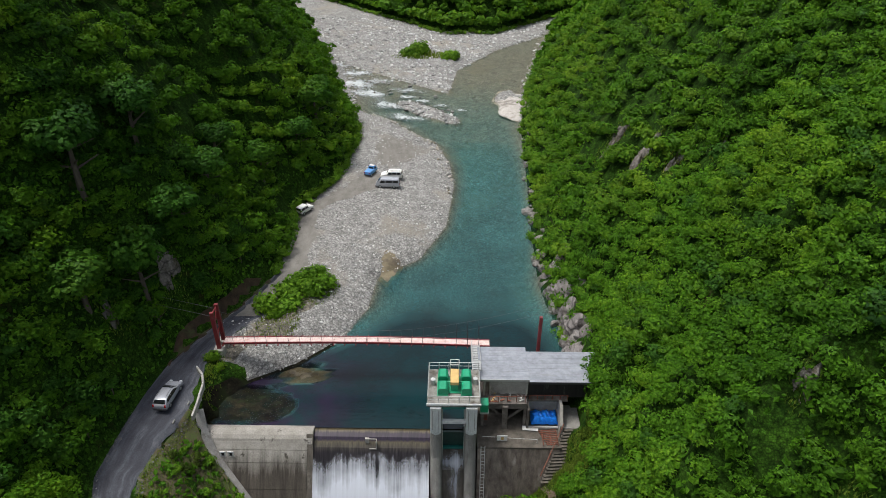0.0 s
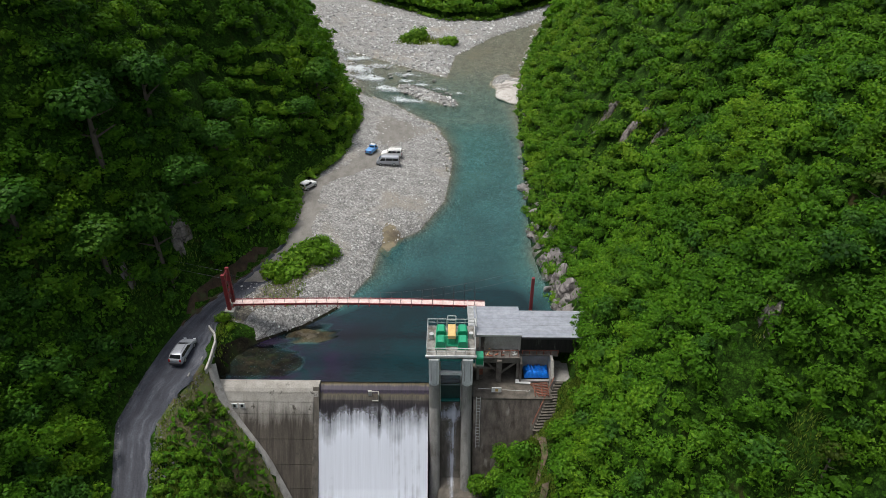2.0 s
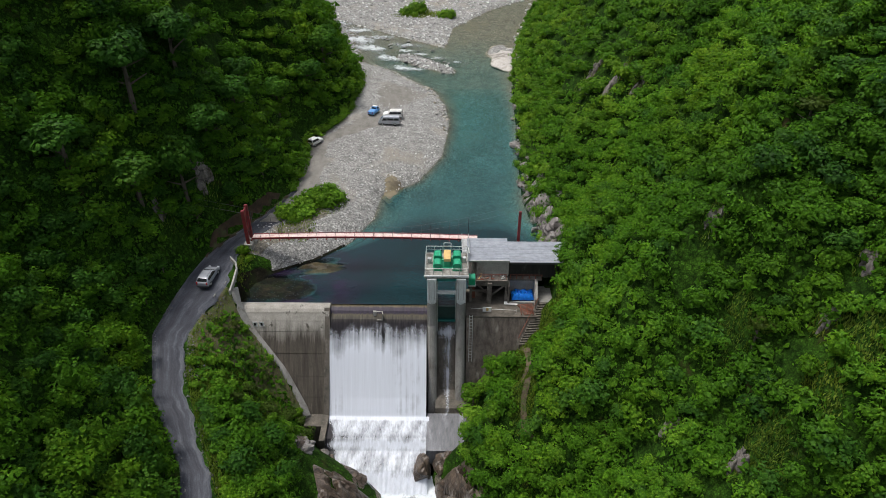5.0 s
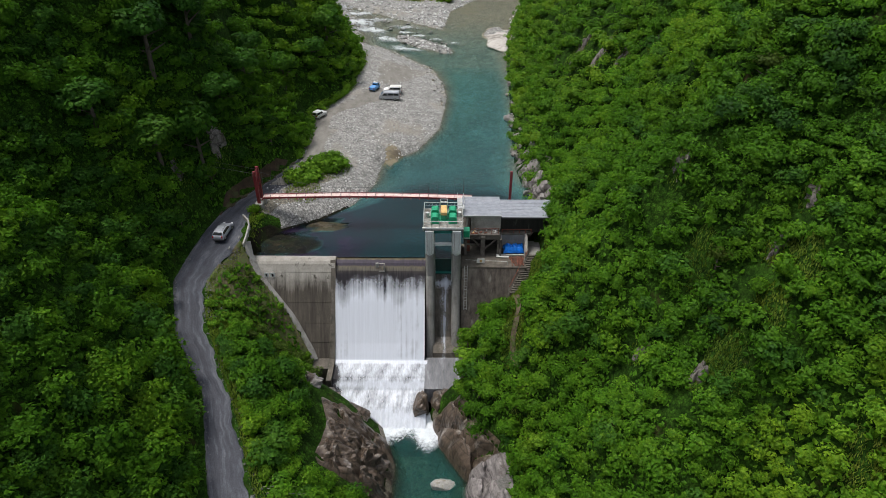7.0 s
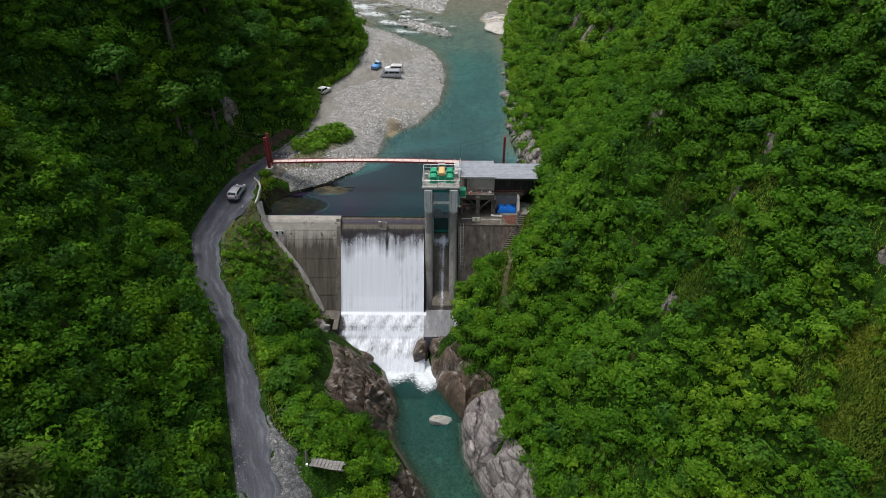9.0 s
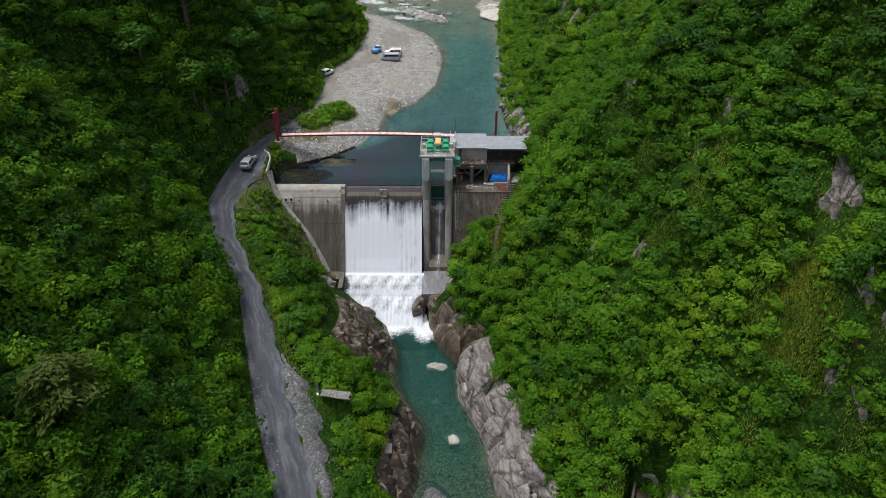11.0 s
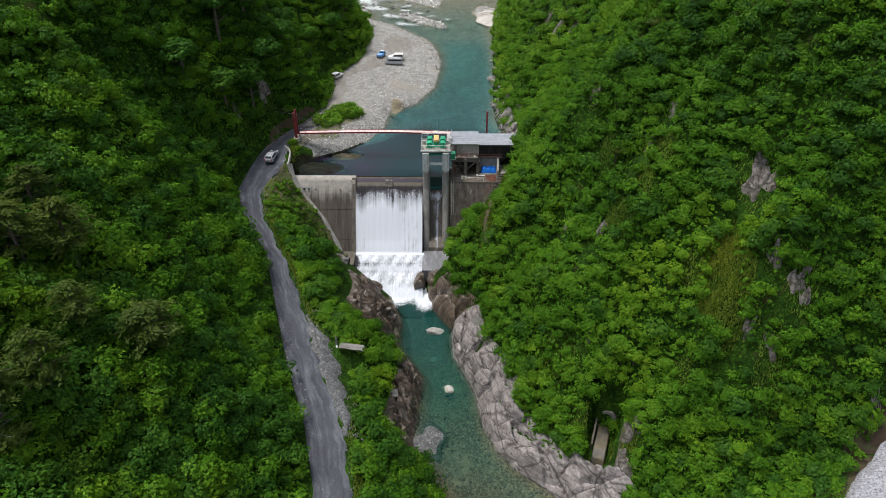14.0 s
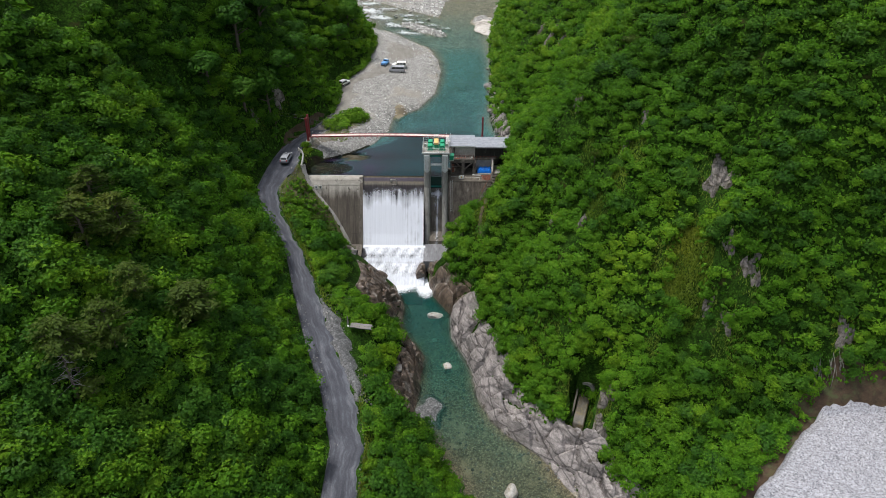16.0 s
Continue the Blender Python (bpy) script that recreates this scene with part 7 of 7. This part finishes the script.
for bx, by, br in ((-25.6, 70.0, 2.7), (-23.6, 72.3, 3.2), (-21.2, 74.4, 3.4), (-22.6, 77.4, 3.0), (-19.2, 76.8, 2.5), (-23.8, 75.0, 2.8), (-24.8, 68.0, 1.6), (-20.6, 79.4, 1.9), (-30.6, 58.4, 1.4), (-29.2, 57.4, 1.1), (-13.0, 211, 4.2), (-9.5, 213, 4.6), (-11.0, 208, 2.6), (-0.6, 208, 4.0), (1.4, 205.5, 3.0)):
    shrub(bx, by, br)


# rough grass on the open patches
def tufts(name, x, y, h, mat, label):
    z = ground_z(x, y)
    n = len(x)
    a = rng.uniform(0, 6.28, n)
    l = rng.uniform(0.5, 1.0, n) * h
    w = 0.14 * h
    dx, dy = np.cos(a), np.sin(a)
    base = np.stack([x, y, z], 1)
    side = np.stack([-dy, dx, 0 * a], 1) * w
    tip = base + np.stack([dx * l * 0.5, dy * l * 0.5, l], 1)
    V = np.stack([base - side, base + side, tip], 1).reshape(-1, 3)
    tagged(new(name, mesh_of(name, V, np.arange(len(V)).reshape(-1, 3), mat)), label, "grass", kind="stuff")


def patch(n, cx, cy, rx, ry):
    a, q = rng.uniform(0, 6.28, n), np.sqrt(rng.uniform(0, 1, n))
    return cx + rx * q * np.cos(a), cy + ry * q * np.sin(a)


gx_, gy_ = zip(patch(3000, -24.5, 27, 4, 8), patch(7000, 41, 0.5, 3.0, 5.6), patch(1200, 20.5, 3, 2.5, 3), patch(4200, 10.0, 36.5, 1.8, 8), patch(700, 12.0, 43, 1.6, 2.5), patch(800, 10.8, 22, 1.4, 5), patch(4500, -26.0, 40, 5.5, 8), patch(1500, -26.5, 33, 3, 6), patch(900, -24, 67, 3, 4), patch(1400, -22, 76, 5, 5), patch(700, -12, 209, 8, 3), patch(4200, -4.5, -24, 4.5, 8), patch(2600, 14.6, 45.0, 2.4, 3.4), patch(900, 17.0, 47.5, 1.0, 3), patch(900, 47, -8, 3, 2.5), patch(900, 22, -5, 3, 2.5), patch(700, 29, -8, 1.5, 3))
gx_, gy_ = zip(*zip(gx_, gy_), *(patch(420, cx, cy, 1.3, 2.2) for cx, cy in CLEARINGS), *(patch(int(140 * cs), cx, cy, cs * 1.1, cs * 1.1) for cx, cy, cs in CRAGS))
gx_, gy_ = np.concatenate(gx_), np.concatenate(gy_)
ry = rng.uniform(-36, 60, 5200)
gx_, gy_ = np.r_[gx_, ROAD_R(ry) + 0.2 + np.abs(rng.normal(0, 0.8, 5200))], np.r_[gy_, ry]
ok = (((gx_ > ROAD_R(gy_) + 0.1) & ((LAYBY(gy_) < 0.8) | (gx_ > ROAD_R(gy_) + LAYBY(gy_)))) | (gx_ < HILL_L(gy_))) & ~((gy_ > 36) & (gy_ < 52) & (gx_ > COPING(gy_) - 0.8) & (gx_ < 4))
tufts("grass", gx_[ok], gy_[ok], 0.55, GRASS, "rough yellow-green grass on the open slopes")

ty_ = patch(260, -9, 210, 8, 4)
tufts("tall_grass", ty_[0], ty_[1], 1.6, GRASS, "tall yellow-green grass and scrub on the river flat")
# bright shrubs along the footpath
for k in range(22):
    by = 29 + 14.5 * k / 21
    plant(2, float(PATH_X(by)) + (-1.5 if k % 4 else 1.3) + rng.uniform(-0.3, 0.3), by, rng.uniform(0.4, 0.65), -0.1)
# low scrub on the bank above the abutment
for k in range(64):
    by = 32 + 15 * rng.uniform(0, 1) ** 1.3
    bx = float(ROAD_R(by)) + 1.0 + (float(COPING(by)) - 2.2 - float(ROAD_R(by))) * rng.uniform(0, 1)
    plant(2 if k % 3 else 5, bx, by, rng.uniform(0.5, 0.85) + 0.05 * max(0.0, 42 - by), -0.1)
# low works beside the road
wall = thing("verge_wall", "broken low concrete wall beside the gravel verge", "wall", at=(-17.8, 6.2, -3.6), rz=-49)
part("upper_block", boxes((-2.2, -0.12, -0.6, 0.3, 0.12, 0.6)), PIERCONC, wall, bevel=0.04)
part("lower_block", boxes((0.34, -0.14, -0.8, 2.0, 0.1, 0.3)), PIERCONC, wall, bevel=0.04)
part("fallen_slab", boxes((0.2, 0.5, -0.7, 2.0, 1.7, -0.5)), DARKCONC, wall, "tilted grey slab")
sheeting = thing("leaning_board", "grey weathered board sheet leaning on the bank", "board", at=(8.9, 17.1, float(ground_z(8.9, 17.1)) + 0.9), rz=35)
for k in range(4):
    part("board", prism([(-0.9, -0.6), (0.9, 0.9), (0.85, 0.96), (-0.95, -0.54)], "x", -1.0 + 0.5 * k, -0.54 + 0.5 * k), TIMBER, sheeting)
brush = thing("brushwood", "tangle of bleached fallen branches on the bank", "branches", at=(-16.8, 10.8, float(ground_z(-16.8, 10.8)) + 0.7))
r = random.Random(9)
for k in range(16):
    a = r.uniform(-0.5, 0.5)
    o = (r.uniform(-1.6, 1.0), r.uniform(-1.2, 1.2), r.uniform(0.1, 0.7))
    l = r.uniform(1.4, 3.2)
    part("branch", rods((o, (o[0] + l * math.cos(a), o[1] + l * math.sin(a), o[2] - 0.15 * l), 0.04, 0.015), seg=5), TIMBER, brush)

# bare roots hanging over the gully head
roots = thing("roots", "tangle of bare brown roots hanging over the gully soil", "roots", at=(61.8, -9.9, float(ground_z(61.8, -9.9)) + 0.5))
r = random.Random(31)
for k in range(18):
    ox, oy = r.uniform(-2.2, 2.2), r.uniform(0.2, 1.6)
    l, a = r.uniform(1.0, 2.4), r.uniform(-0.4, 0.4)
    oz = float(ground_z(61.8 + ox, -9.9 + oy) - ground_z(61.8, -9.9))
    ez = float(ground_z(61.8 + ox + l * a, -9.9 + oy - l) - ground_z(61.8, -9.9))
    part("root", rods(((ox, oy, oz), (ox + l * a * 0.4, oy - l * 0.5, (oz + ez) / 2 + 0.25), 0.06, 0.045), ((ox + l * a * 0.4, oy - l * 0.5, (oz + ez) / 2 + 0.25), (ox + l * a, oy - l, ez - 0.1), 0.045, 0.02), seg=5), TIMBER, roots)

# bleached dead tree on the near slope
dead = thing("dead_tree", "bleached leafless tree among the foliage", "dead tree", at=(-38.0, -31.0, float(ground_z(-38.0, -31.0))))
part("trunk", rods(((0, 0, -0.5), (0.3, 0.4, 7.5), 0.2, 0.06), seg=7), BARK, dead)
r = random.Random(2)
for k in range(46):
    a, z = r.uniform(0, 6.28), r.uniform(2.5, 7.3)
    l = (8.2 - z) * 0.42 + 0.4
    o = (0.04 * z, 0.053 * z, z)
    part("branch", rods((o, (o[0] + l * math.cos(a), o[1] + l * math.sin(a), z + r.uniform(0.0, 0.5)), 0.035, 0.01), seg=4), TIMBER, dead)
for k in KINDS:
    for o in list(k.children):
        bpy.data.objects.remove(o)
    bpy.data.objects.remove(k)
